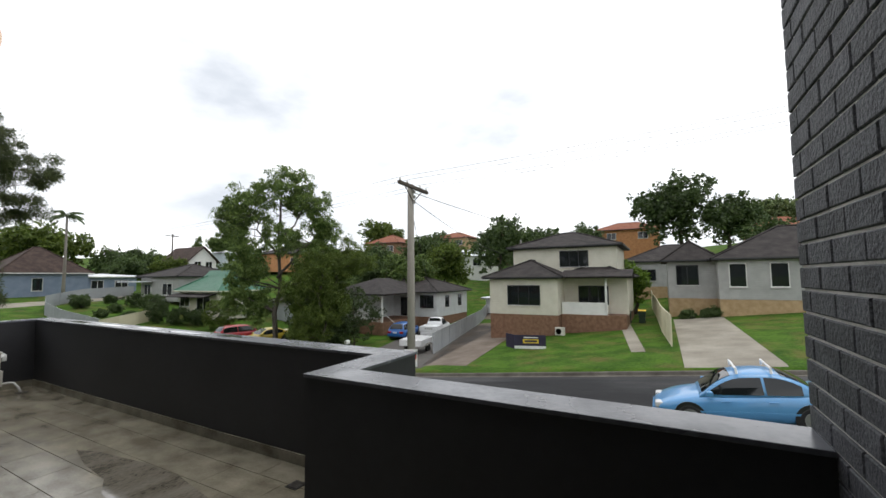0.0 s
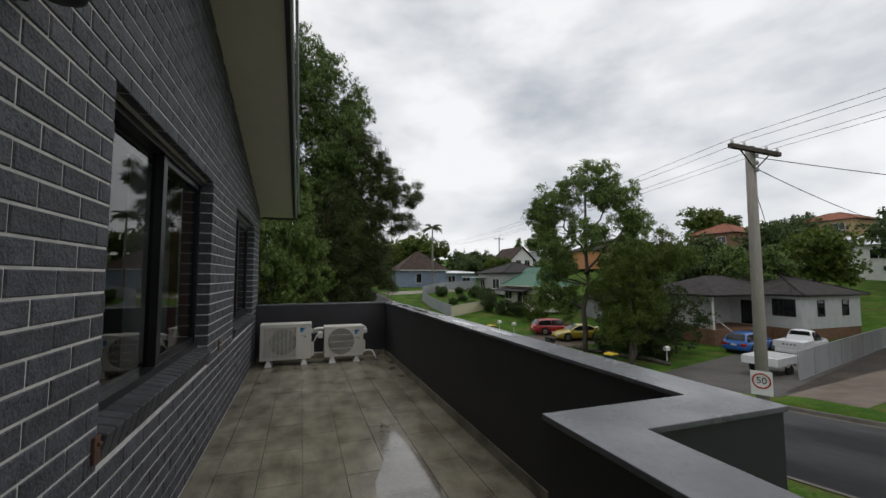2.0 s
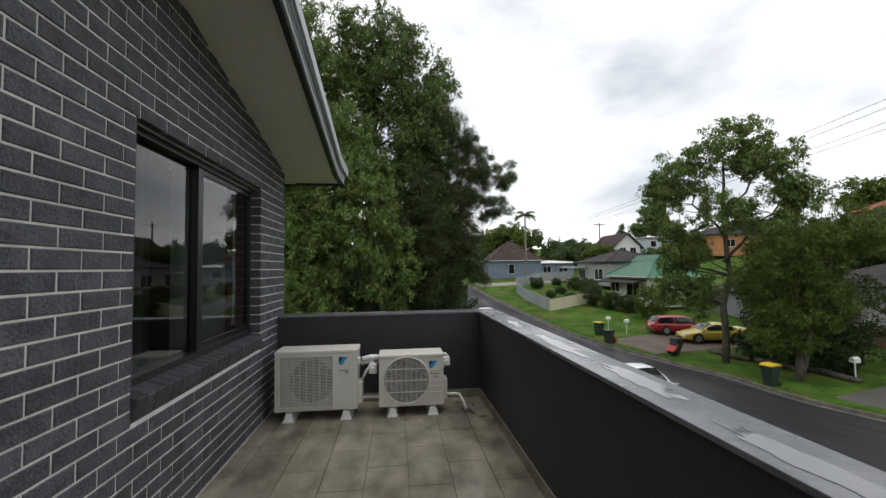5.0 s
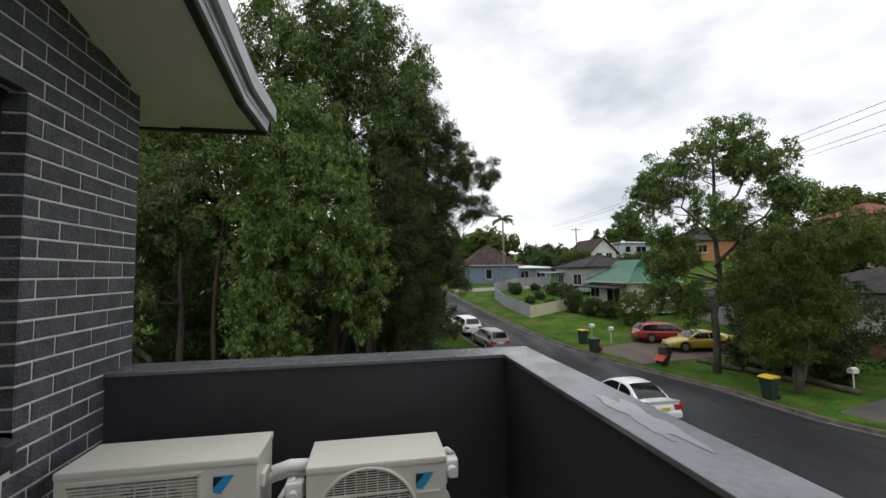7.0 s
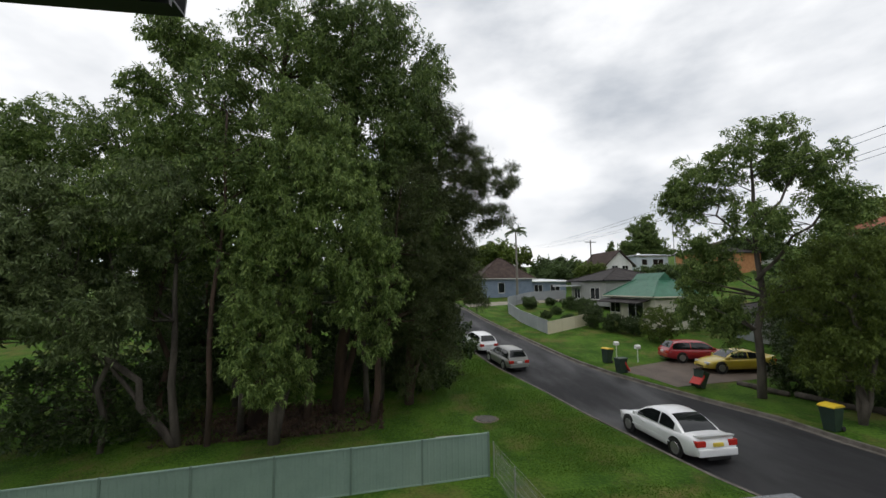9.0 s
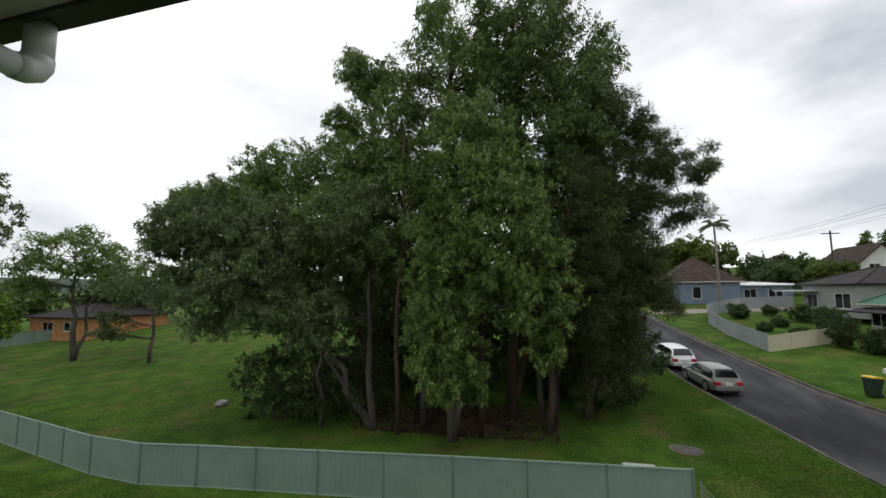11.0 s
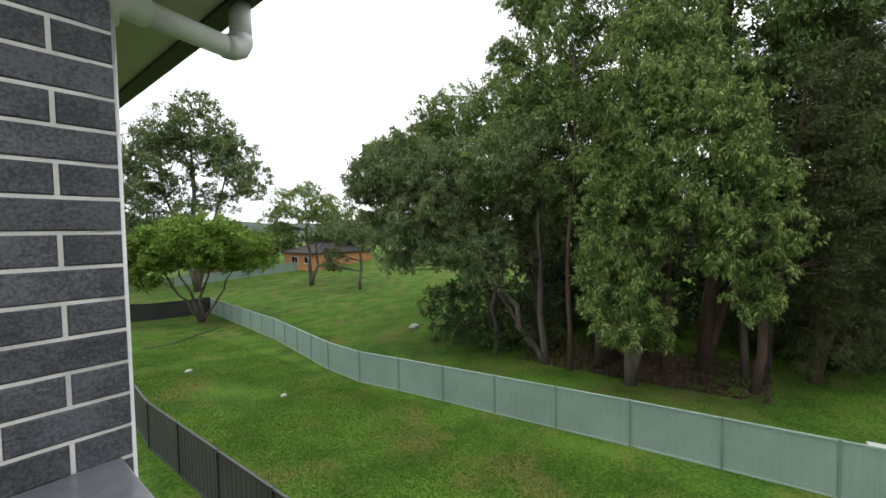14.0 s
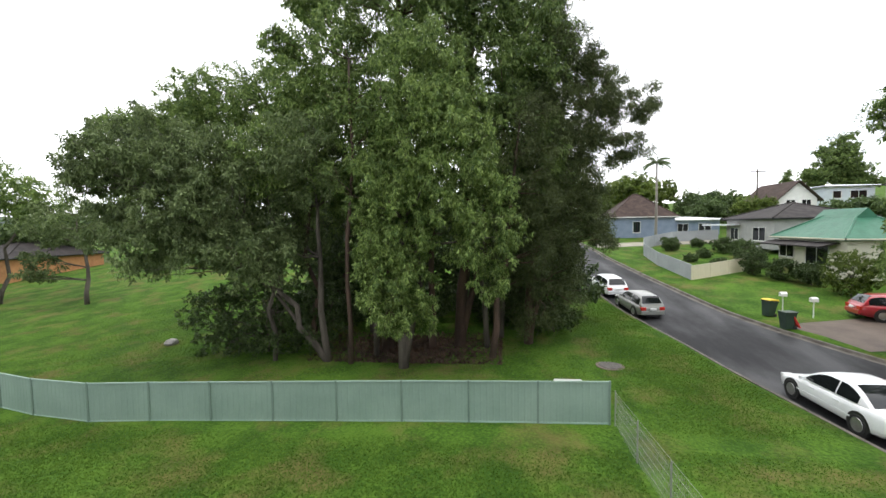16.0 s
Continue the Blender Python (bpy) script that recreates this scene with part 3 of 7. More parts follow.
# rake soffit with its barge board, and the west eave with gutter
ROOF_E, ROOF_W, ROOF_OUT = 1.2, -9.02, 0.80
sof = Build()
for x0, x1, y0, y1 in ((ROOF_W, WEST, WALL_Y, ROOF_OUT), (WEST, ROOF_E, WALL_Y, ROOF_OUT)):
    sof.add([(x, y, SOFFIT(x) + d) for d in (0, 0.03) for x in (x0, x1) for y in (y0, y1)], [(0, 1, 3, 2), (4, 6, 7, 5), (0, 4, 5, 1), (2, 3, 7, 6), (0, 2, 6, 4), (1, 5, 7, 3)])
sof.add([(x, y, 2.572 + d) for d in (0, 0.03) for x in (ROOF_W, WEST + 0.01) for y in (-6.4, WALL_Y - 0.002)], [(0, 1, 3, 2), (4, 6, 7, 5), (0, 4, 5, 1), (2, 3, 7, 6), (0, 2, 6, 4), (1, 5, 7, 3)])
setting("ceiling_soffit", sof, M_SOFFIT, "cream painted eave soffit")
roof = Build()
RZ = 0.17
roof.add([(x, y, SOFFIT(x) + RZ + d) for d in (0, 0.05) for x in (ROOF_W - 0.06, ROOF_E + 2) for y in (-6.5, ROOF_OUT + 0.03)], [(0, 1, 3, 2), (4, 6, 7, 5), (0, 4, 5, 1), (2, 3, 7, 6), (0, 2, 6, 4), (1, 5, 7, 3)])
setting("roof", roof, M_FASCIA, "dark steel roof of the house")
def raking(y0, y1, d0, d1, x0):
    """A length of trim that follows the sloping eave."""
    b = Build()
    for xa, xb in ((x0, WEST), (WEST, ROOF_E)):
        b.add([(x, y, SOFFIT(x) + d) for d in (d0, d1) for x in (xa, xb) for y in (y0, y1)], [(0, 1, 3, 2), (4, 6, 7, 5), (0, 4, 5, 1), (2, 3, 7, 6), (0, 2, 6, 4), (1, 5, 7, 3)])
    return b


setting("trim_barge", raking(ROOF_OUT - 0.03, ROOF_OUT + 0.012, -0.02, 0.05, ROOF_W - 0.02), M_FASCIA, "black strip under the barge board")
verge = setting("trim_verge", raking(ROOF_OUT + 0.012, ROOF_OUT + 0.03, -0.005, 0.17, ROOF_W - 0.03), M_ROOFEDGE, "pale grey metal barge board with ribs")
for d in (0.045, 0.085):
    part("rib", raking(ROOF_OUT + 0.031, ROOF_OUT + 0.036, d, d + 0.032, ROOF_W - 0.03), M_ROOFEDGE, verge)
part("upper_edge", raking(ROOF_OUT + 0.05, ROOF_OUT + 0.075, 0.10, 0.21, ROOF_W - 0.09), M_ROOFEDGE, verge)
gz_ = 2.552
fas = Build().prism([(ROOF_W, gz_), (ROOF_W - 0.02, gz_), (ROOF_W - 0.02, gz_ + 0.03), (ROOF_W - 0.12, gz_ + 0.03), (ROOF_W - 0.135, gz_ + 0.14), (ROOF_W - 0.125, gz_ + 0.14), (ROOF_W - 0.112, gz_ + 0.04), (ROOF_W - 0.01, gz_ + 0.04), (ROOF_W - 0.01, gz_ + 0.16), (ROOF_W, gz_ + 0.16)], -6.4, ROOF_OUT + 0.03, "y")
setting("trim_gutter", fas, M_FASCIA, "black fascia and gutter along the low eave")
ends = Build().box(ROOF_W, ROOF_OUT - 0.05, 2.555, ROOF_W + 0.03, ROOF_OUT - 0.031, 2.583)
setting("trim_eave", ends, M_FASCIA, "black trim at the low corner of the eave")

# downpipe: out of the gutter, back under the soffit, down the west wall
dp = thing("downpipe", "white plastic downpipe running from the gutter under the eave", "downpipe")
PY = -0.31
part("drop", Build().tube([(-9.085, PY, 2.58), (-9.085, PY, 2.425)], 0.047, 16), M_PIPE, dp, smooth=True)
bend = [(-9.085, PY, 2.44), (-9.083, PY, 2.41), (-9.07, PY + 0.002, 2.385), (-9.045, PY + 0.004, 2.372), (-9.01, PY + 0.008, 2.37)]
part("elbow", Build().tube(bend, 0.051, 16), M_PIPE, dp, smooth=True)
part("run", Build().tube([(-9.02, PY + 0.006, 2.37), (-8.66, -0.215, 2.36)], 0.046, 16), M_PIPE, dp, smooth=True)
part("collar", Build().tube([(-8.70, -0.225, 2.361), (-8.62, -0.20, 2.358), (-8.565, -0.18, 2.335), (-8.558, -0.175, 2.27)], 0.053, 16), M_PIPE, dp, smooth=True)
part("riser", Build().tube([(-8.552, -0.175, 2.30), (-8.552, -0.175, land(-8.6, 0))], 0.046, 16), M_PIPE, dp, smooth=True)

# ---- windows of the balcony wall ----
def balcony_window(n, x0, x1):
    y = WALL_Y - 0.13
    w = setting("window_%d" % n, Build().box(x0, y - 0.05, WIN_HI - 0.045, x1, y + 0.05, WIN_HI), M_ALU, "black aluminium sliding window reflecting the sky")
    xm = (x0 + x1) / 2 + (0.055 if n == 2 else -0.03)
    for nm, bx in (("window_frame", (x0, y - 0.05, WIN_LO - 0.02, x1, y + 0.05, WIN_LO + 0.03)), ("window_frame", (x0, y - 0.02, WIN_LO, x0 + 0.035, y + 0.035, WIN_HI - 0.045)),
                   ("window_frame", (x1 - 0.04, y - 0.05, WIN_LO, x1, y + 0.05, WIN_HI - 0.045)), ("mullion", (xm - 0.036, y - 0.03, WIN_LO + 0.03, xm + 0.036, y + 0.035, WIN_HI - 0.045)),
                   ("sash_rail", (x0 + 0.04, y - 0.02, WIN_LO + 0.03, xm - 0.03, y + 0.028, WIN_LO + 0.075)), ("sash_rail", (x0 + 0.04, y - 0.02, WIN_HI - 0.085, xm - 0.03, y + 0.028, WIN_HI - 0.045))):
        part(nm, Build().box(*bx), M_ALU, w)
    for a, c, d in ((x0 + 0.03, xm - 0.02, 0.012), (xm + 0.02, x1 - 0.03, -0.012)):
        pane = part("pane", Build().box(a, y + d - 0.003, WIN_LO + 0.02, c, y + d + 0.003, WIN_HI - 0.04), M_GLASS, w)
        pane.visible_shadow = False
        pane.data.materials.append(M_GLASSBACK)
        for face in pane.data.polygons:
            face.material_index = 0 if face.normal.y > 0.5 else 1
    part("timber_lining", Build().box(x0, y - 0.19, WIN_LO, x0 + 0.02, y - 0.021, WIN_HI), M_TIMBER, w, "red-brown timber lining")
    part("timber_lining", Build().box(x1 - 0.02, y - 0.17, WIN_LO, x1, y - 0.05, WIN_HI), M_TIMBER, w, "red-brown timber lining")
    # sheer curtain behind the fixed half
    cu = Build()
    k = 60
    a, c = xm - 0.05, x1 - 0.05
    cu.v = [(a + (c - a) * i / k, y - 0.34 + 0.022 * math.sin(i * 1.15) + 0.008 * math.sin(i * 2.9), z) for i in range(k + 1) for z in (WIN_LO - 0.1, WIN_HI + 0.05)]
    cu.f = [(2 * i, 2 * i + 2, 2 * i + 3, 2 * i + 1) for i in range(k)]
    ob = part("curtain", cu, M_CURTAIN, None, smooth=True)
    tagged(ob, "grey sheer curtain hanging in folds behind the window", "curtain")
    # added blind: its grey stands in for sky reflected milkily in the pane
    bl = thing("roller_blind", "grey fabric roller blind drawn down behind the window", "blind")
    part("fabric", Build().box(x0 + 0.14, y - 0.142, WIN_LO + 0.02, xm + 0.04, y - 0.138, WIN_HI - 0.05), M_BLINDHAZE, bl)
    part("bottom_bar", Build().box(x0 + 0.14, y - 0.148, WIN_LO + 0.005, xm + 0.04, y - 0.132, WIN_LO + 0.02), M_BLINDHAZE, bl)
    part("tube", Build().tube([(x0 + 0.13, y - 0.16, WIN_HI - 0.04), (xm + 0.05, y - 0.16, WIN_HI - 0.04)], 0.022, 12), M_PLASTIC, bl)
    ch = thing("blind_chain", "white bead chain of a roller blind beside the window lining", "blind chain")
    part("chain", Build().tube([(x0 + 0.09, y - 0.08, WIN_HI - 0.1), (x0 + 0.085, y - 0.08, WIN_LO + 0.13)], 0.004, 6).tube([(x0 + 0.115, y - 0.08, WIN_HI - 0.1), (x0 + 0.115, y - 0.08, WIN_LO + 0.13)], 0.004, 6), M_PLASTIC, ch)
    part("weight", Build().tube([(x0 + 0.10, y - 0.08, WIN_LO + 0.15), (x0 + 0.10, y - 0.08, WIN_LO + 0.09)], [0.014, 0.022], 10), M_PLASTIC, ch)
    return w


for k, (a, c) in enumerate(WINDOWS):
    balcony_window(k + 1, a, c)

# sliding door frame round the opening that the walk comes out of
setting("trim_threshold", Build().box(DOOR[0], BACK, -0.35, EAST, WALL_Y - 0.008, -0.005), M_TILE, "tiled door threshold")
door = setting("door_1", Build().box(DOOR[0], 0.02, DOOR_HI - 0.05, EAST, 0.12, DOOR_HI), M_ALU, "black aluminium sliding door frame, open")
part("jamb", Build().box(DOOR[0], 0.02, 0, DOOR[0] + 0.05, 0.12, DOOR_HI - 0.05), M_ALU, door)

# ---- wall lamp ----
lamp = thing("wall_lamp", "black wall lamp with a lit amber glass globe", "wall lamp", at=(-1.93, WALL_Y, 2.275))
part("back_plate", Build().box(-0.06, 0, -0.10, 0.06, 0.03, 0.06), M_BLACK, lamp, bevel=0.008)
part("arm", Build().tube([(0, 0.02, -0.03), (0, 0.06, -0.045), (0, 0.11, -0.06)], [0.028, 0.024, 0.03], 10), M_BLACK, lamp, smooth=True)
part("holder", Build().lathe([(0.045, -0.10), (0.062, -0.09), (0.066, -0.07), (0.082, -0.06), (0.082, -0.035), (0.06, -0.03)], 24, (0, 0.11, 0)), M_BLACK, lamp, smooth=True)
M_GLOBE = bpy.data.materials.new("amber_glass_lit")
M_GLOBE.use_nodes = True
gb = M_GLOBE.node_tree.nodes["Principled BSDF"]
gb.inputs["Base Color"].default_value = (0.75, 0.62, 0.46, 1)
gb.inputs["Roughness"].default_value = 0.15
gb.inputs["Emission Color"].default_value = (1.0, 0.55, 0.20, 1)
gb.inputs["Emission Strength"].default_value = 0.30
prof = [(0.062, -0.03)] + [(0.113 * math.cos(radians(a)), 0.062 + 0.098 * math.sin(radians(a))) for a in range(-62, 88, 10)] + [(0.004, 0.16)]
part("globe", Build().lathe(prof, 32, (0, 0.11, 0)), M_GLOBE, lamp, "softly lit amber glass globe", True)

# ---- outdoor tap and fixings on the wall ----
for x, z, lab in ((-2.575, 0.79, "rusty metal bracket fixed to the brick wall below the window"), (-4.98, 0.80, "small rusty bracket fixed to the brick wall")):
    tp = thing("wall_bracket", lab, "bracket", "brackets on the wall", (x, WALL_Y, z))
    part("plate", Build().box(-0.025, 0, -0.05, 0.025, 0.012, 0.05), M_RUST, tp, bevel=0.003)
    part("bolt", Build().tube([(0, 0.01, 0.02), (0, 0.024, 0.02)], 0.009, 8), M_RUST, tp, smooth=True)

# ---- air conditioner units ----
def ac_foot(parent, x, y):
    f = Build()
    f.add([(x - 0.07, y - 0.045, 0), (x + 0.07, y - 0.045, 0), (x + 0.07, y + 0.045, 0), (x - 0.07, y + 0.045, 0), (x - 0.055, y - 0.03, 0.085), (x + 0.055, y - 0.03, 0.085), (x + 0.055, y + 0.03, 0.085), (x - 0.055, y + 0.03, 0.085)],
          [(0, 3, 2, 1), (4, 5, 6, 7), (0, 1, 5, 4), (1, 2, 6, 5), (2, 3, 7, 6), (3, 0, 4, 7)])
    f.box(x - 0.075, y - 0.055, 0, x + 0.075, y + 0.055, 0.014)
    f.box(x - 0.05, y - 0.008, 0.085, x + 0.05, y + 0.008, 0.105)
    part("foot", f, M_PLASTIC, parent, "white plastic foot", bevel=0.004)


def ac_unit(y0, y1, h, round_grille, label):
    """Stands with its front at x = 0 facing +x, its left end at y = 0."""
    w, d, z0 = y1 - y0, 0.29, 0.10
    u = thing("air_conditioner", label, "air conditioner", "outdoor units on the balcony", (-7.74, y0, 0))
    # casing in pieces round the fan opening
    body = Build().box(-d, 0, z0, -0.03, w, z0 + h)
    part("casing", body, M_ACWHITE, u, bevel=0.012)
    fy, fz, fr = (0.42 * w, z0 + h * 0.50, 0.225) if round_grille else (0.045 + 0.60 * (0.70 * w - 0.045), z0 + h * 0.50 - 0.0075, 0.205)
    front = Build()
    n = 40
    if round_grille:
        rim = [(fy + fr * math.cos(2 * math.pi * k / n), fz + fr * math.sin(2 * math.pi * k / n)) for k in range(n)]
    else:
        gy0, gy1, gz0, gz1 = 0.045, 0.70 * w, z0 + 0.035, z0 + h - 0.05
        rim = []
        for k in range(n):
            a = 2 * math.pi * k / n
            c, s = math.cos(a), math.sin(a)
            t = 1 / max(abs(c), abs(s))
            rim.append(((gy0 + gy1) / 2 + c * t * (gy1 - gy0) / 2, (gz0 + gz1) / 2 + s * t * (gz1 - gz0) / 2))
    outer = []
    for (yy, zz) in rim:
        cy, cz = (fy, fz) if round_grille else ((0.045 + 0.70 * w) / 2, z0 + h / 2)
        dy, dz = yy - cy, zz - cz
        ts = [((w - cy) if dy > 0 else cy) / abs(dy) if abs(dy) > 1e-6 else 99, ((z0 + h - cz) if dz > 0 else cz - z0) / abs(dz) if abs(dz) > 1e-6 else 99]
        t = min(ts)
        outer.append((cy + dy * t, cz + dz * t))
    for cy, cz in ((0, z0), (w, z0), (w, z0 + h), (0, z0 + h)):
        k = min(range(n), key=lambda i: (outer[i][0] - cy) ** 2 + (outer[i][1] - cz) ** 2)
        outer[k] = (cy, cz)
    front.v = [(0, a, b) for a, b in outer] + [(0, a, b) for a, b in rim] + [(-0.028, a, b) for a, b in rim] + [(-0.032, a, b) for a, b in outer]
    front.f = [(k, (k + 1) % n, n + (k + 1) % n, n + k) for k in range(n)] + [(n + k, n + (k + 1) % n, 2 * n + (k + 1) % n, 2 * n + k) for k in range(n)] + [(k, 3 * n + k, 3 * n + (k + 1) % n, (k + 1) % n) for k in range(n)]
    part("front_panel", front, M_ACWHITE, u)
    part("lid", Build().box(-d - 0.005, -0.005, z0 + h - 0.03, 0.006, w + 0.005, z0 + h + 0.004), M_ACWHITE, u, bevel=0.01)
    part("coil", Build().box(-0.036, min(p[0] for p in rim) + 0.002, min(p[1] for p in rim) + 0.002, -0.0295, max(p[0] for p in rim) - 0.002, max(p[1] for p in rim) - 0.002), M_ACDARK, u, "dark coil behind the grille")
    fan = Build().lathe([(0.205, -0.008), (0.205, 0.0), (0.19, 0.002), (0.19, -0.008)], 32).moved(Matrix.Translation((-0.022, fy, fz)) @ pose(0, 0, 0, 0, 90, 0))
    part("fan_ring", fan, M_BLACK, u)
    blades = Build()
    for k in range(3):
        blades.add([(0.0, 0.03, 0), (0.0, 0.185, -0.05), (0.012, 0.185, 0.09), (0.012, 0.03, 0.05)], [(0, 1, 2, 3)]).v[-4:] = [tuple(pose(-0.024, fy, fz, 120 * k, 0, 0) @ Vector(p)) for p in ((0, 0.03, 0), (0, 0.185, -0.05), (0.008, 0.185, 0.09), (0.008, 0.03, 0.05))]
    part("fan", blades, M_BLACK, u)
    bars = Build()
    if round_grille:
        for k in range(40):
            z = fr * (-0.97 + 1.94 * k / 39)
            y = math.sqrt(fr * fr - z * z)
            bars.tube([(0.003, fy - y, fz + z), (0.003, fy + y, fz + z)], 0.0022, 4)
        for k in range(9):
            y = fr * (-0.88 + 1.76 * k / 8)
            z = math.sqrt(fr * fr - y * y)
            bars.tube([(-0.001, fy + y, fz - z), (-0.001, fy + y, fz + z)], 0.003, 4)
        for k in range(1, 4):
            z = fr * (-1 + 0.5 * k)
            y = math.sqrt(fr * fr - z * z)
            bars.box(0.001, fy - y, fz + z - 0.004, 0.007, fy + y, fz + z + 0.004)
        ring = [(0.002, fy + (fr + 0.004) * math.cos(2 * math.pi * j / 40), fz + (fr + 0.004) * math.sin(2 * math.pi * j / 40)) for j in range(41)]
        part("grille_rim", Build().tube(ring, 0.009, 8, False), M_ACWHITE, u, smooth=True)
    else:
        shroud = Build()
        ring_y, ring_z = gy0 + 0.60 * (gy1 - gy0), (gz0 + gz1) / 2
        hole = [(ring_y + 0.205 * math.cos(2 * math.pi * k / n), ring_z + 0.205 * math.sin(2 * math.pi * k / n)) for k in range(n)]
        square = []
        for a_, c_ in hole:
            dy, dz = a_ - ring_y, c_ - ring_z
            t = min(((gy1 - ring_y) if dy > 0 else ring_y - gy0) / max(abs(dy), 1e-6), ((gz1 - ring_z) if dz > 0 else ring_z - gz0) / max(abs(dz), 1e-6))
            square.append((ring_y + dy * t, ring_z + dz * t))
        for cy, cz in ((gy0, gz0), (gy1, gz0), (gy1, gz1), (gy0, gz1)):
            k = min(range(n), key=lambda i: (square[i][0] - cy) ** 2 + (square[i][1] - cz) ** 2)
            square[k] = (cy, cz)
        shroud.v = [(-0.020, a_, c_) for a_, c_ in hole] + [(-0.020, a_, c_) for a_, c_ in square]
        shroud.f = [(k, (k + 1) % n, n + (k + 1) % n, n + k) for k in range(n)]
        part("shroud", shroud, M_SHROUD, u, "beige panel round the fan opening, coloured as if shaded")
        for k in range(34):
            z = gz0 + (gz1 - gz0) * (k + 0.5) / 34
            bars.box(-0.004, gy0, z - 0.003, 0.003, gy1, z + 0.003)
        for k in range(1, 8):
            y = gy0 + (gy1 - gy0) * k / 8
            bars.box(-0.008, y - 0.003, gz0, -0.003, y + 0.003, gz1)
        edge = Build()
        for bx in ((gy0 - 0.01, gz0 - 0.01, gy1 + 0.01, gz0 + 0.004), (gy0 - 0.01, gz1 - 0.004, gy1 + 0.01, gz1 + 0.01), (gy0 - 0.01, gz0, gy0 + 0.004, gz1), (gy1 - 0.004, gz0, gy1 + 0.01, gz1)):
            edge.box(0.001, bx[0], bx[1], 0.009, bx[2], bx[3])
        part("grille_rim", edge, M_ACWHITE, u)
    part("grille", bars, M_ACWHITE, u, "wire fan grille")
    if round_grille:
        ribs = Build()
        for k in range(5):
            ribs.box(0.0, 0.78 * w, z0 + 0.12 + 0.055 * k, 0.006, w - 0.03, z0 + 0.13 + 0.055 * k)
        part("louvre", ribs, M_ACWHITE, u)
    ly, lz = 0.775 * w, z0 + h - 0.065
    part("mark", Build().prism([(ly, lz), (ly + 0.085, lz), (ly + 0.03, lz - 0.075), (ly, lz - 0.075 * 0.9)], 0.0025, 0.005, "x"), M_LOGO, u, "plain blue mark")
    part("mark", Build().prism([(ly, lz - 0.004), (ly + 0.04, lz - 0.004), (ly, lz - 0.05)], 0.005, 0.006, "x"), M_BLACK, u, "plain black mark")
    part("label_strip", Build().box(0.0025, ly, lz - 0.135, 0.004, ly + 0.09, lz - 0.125).box(0.0025, ly + 0.055, lz - 0.16, 0.004, ly + 0.09, lz - 0.142), M_STONE, u)
    # valve cover and handle on the right-hand end
    part("valve_cover", Build().box(-0.20, w, z0 + 0.03, -0.05, w + 0.045, z0 + 0.24), M_ACWHITE, u, bevel=0.012)
    part("grip", Build().box(-0.16, w, z0 + h - 0.16, -0.06, w + 0.02, z0 + h - 0.10), M_ACWHITE, u, bevel=0.006)
    for yy in (0.13, w - 0.11):
        for xx in (-0.06, -d + 0.06):
            ac_foot(u, xx, yy)
    return u


ac_a = ac_unit(0.34, 1.12, 0.57, False, "ivory outdoor air conditioner with a square louvred grille")
ac_b = ac_unit(1.33, 1.97, 0.50, True, "ivory outdoor air conditioner with a round wire grille")
pp = thing("pipe_bundle", "white wrapped refrigerant pipes between the two outdoor units", "pipes")
part("wrapped_pipe", Build().tube([(-7.85, 1.16, 0.55), (-7.87, 1.24, 0.565), (-7.87, 1.33, 0.56)], 0.028, 10), M_PLASTIC, pp, smooth=True)
part("wrapped_pipe", Build().tube([(-7.90, 1.14, 0.50), (-7.90, 1.22, 0.52), (-7.90, 1.33, 0.52)], 0.024, 10), M_PLASTIC, pp, smooth=True)
part("cable", Build().tube([(-7.83, 1.16, 0.36), (-7.81, 1.20, 0.44), (-7.82, 1.24, 0.50), (-7.83, 1.27, 0.52)], 0.012, 8), M_PLASTIC, pp, smooth=True)
part("isolator", Build().box(-7.88, 1.225, 0.41, -7.80, 1.305, 0.51), M_PLASTIC, pp, "white isolator switch", bevel=0.012)
part("isolator_knob", Build().tube([(-7.80, 1.265, 0.46), (-7.77, 1.265, 0.46)], 0.022, 12), M_PLASTIC, pp)
pq = thing("isolator_switch", "white isolator switch box on the side of the outdoor unit", "switch")
part("box", Build().box(-7.90, 1.975, 0.46, -7.80, 2.045, 0.55), M_PLASTIC, pq, bevel=0.012)
part("knob", Build().tube([(-7.80, 2.01, 0.505), (-7.765, 2.01, 0.505)], 0.024, 12), M_PLASTIC, pq)
part("conduit", Build().tube([(-7.87, 1.94, 0.56), (-7.87, 2.0, 0.575), (-7.87, 2.03, 0.55)], 0.014, 8), M_PLASTIC, pq, smooth=True)
dr = thing("drain_pipe", "white plastic drain pipe bent down into a floor waste", "pipe")
part("pipe", Build().tube([(-7.90, 1.0, 0.16), (-7.92, 1.6, 0.15), (-7.92, 2.10, 0.145), (-7.915, 2.15, 0.14), (-7.87, 2.19, 0.07), (-7.83, 2.21, 0.0)], 0.014, 8), M_PLASTIC, dr, smooth=True)
for x, y in ((-7.82, 2.215), (-2.45, 2.20)):
    fw = thing("floor_waste", "small dark square floor drain set in the tiles", "drain", "floor drains", (x, y, 0))
    gr = Build()
    for k in range(6):
        gr.box(-0.045 + 0.016 * k, -0.045, 0.004, -0.037 + 0.016 * k, 0.045, 0.009)
    part("grate", gr, M_MANHOLE, fw)
    part("surround", Build().box(-0.055, -0.055, 0.0, 0.055, 0.055, 0.004), M_BLACK, fw)
M_WET = surface("standing_water", (0.105, 0.094, 0.072), (0.22, 0.20, 0.165), 2.2, 0.05, 0.03, 12, stretch=(2.4, 0.8, 1), fine=0.75, coat=0.6)
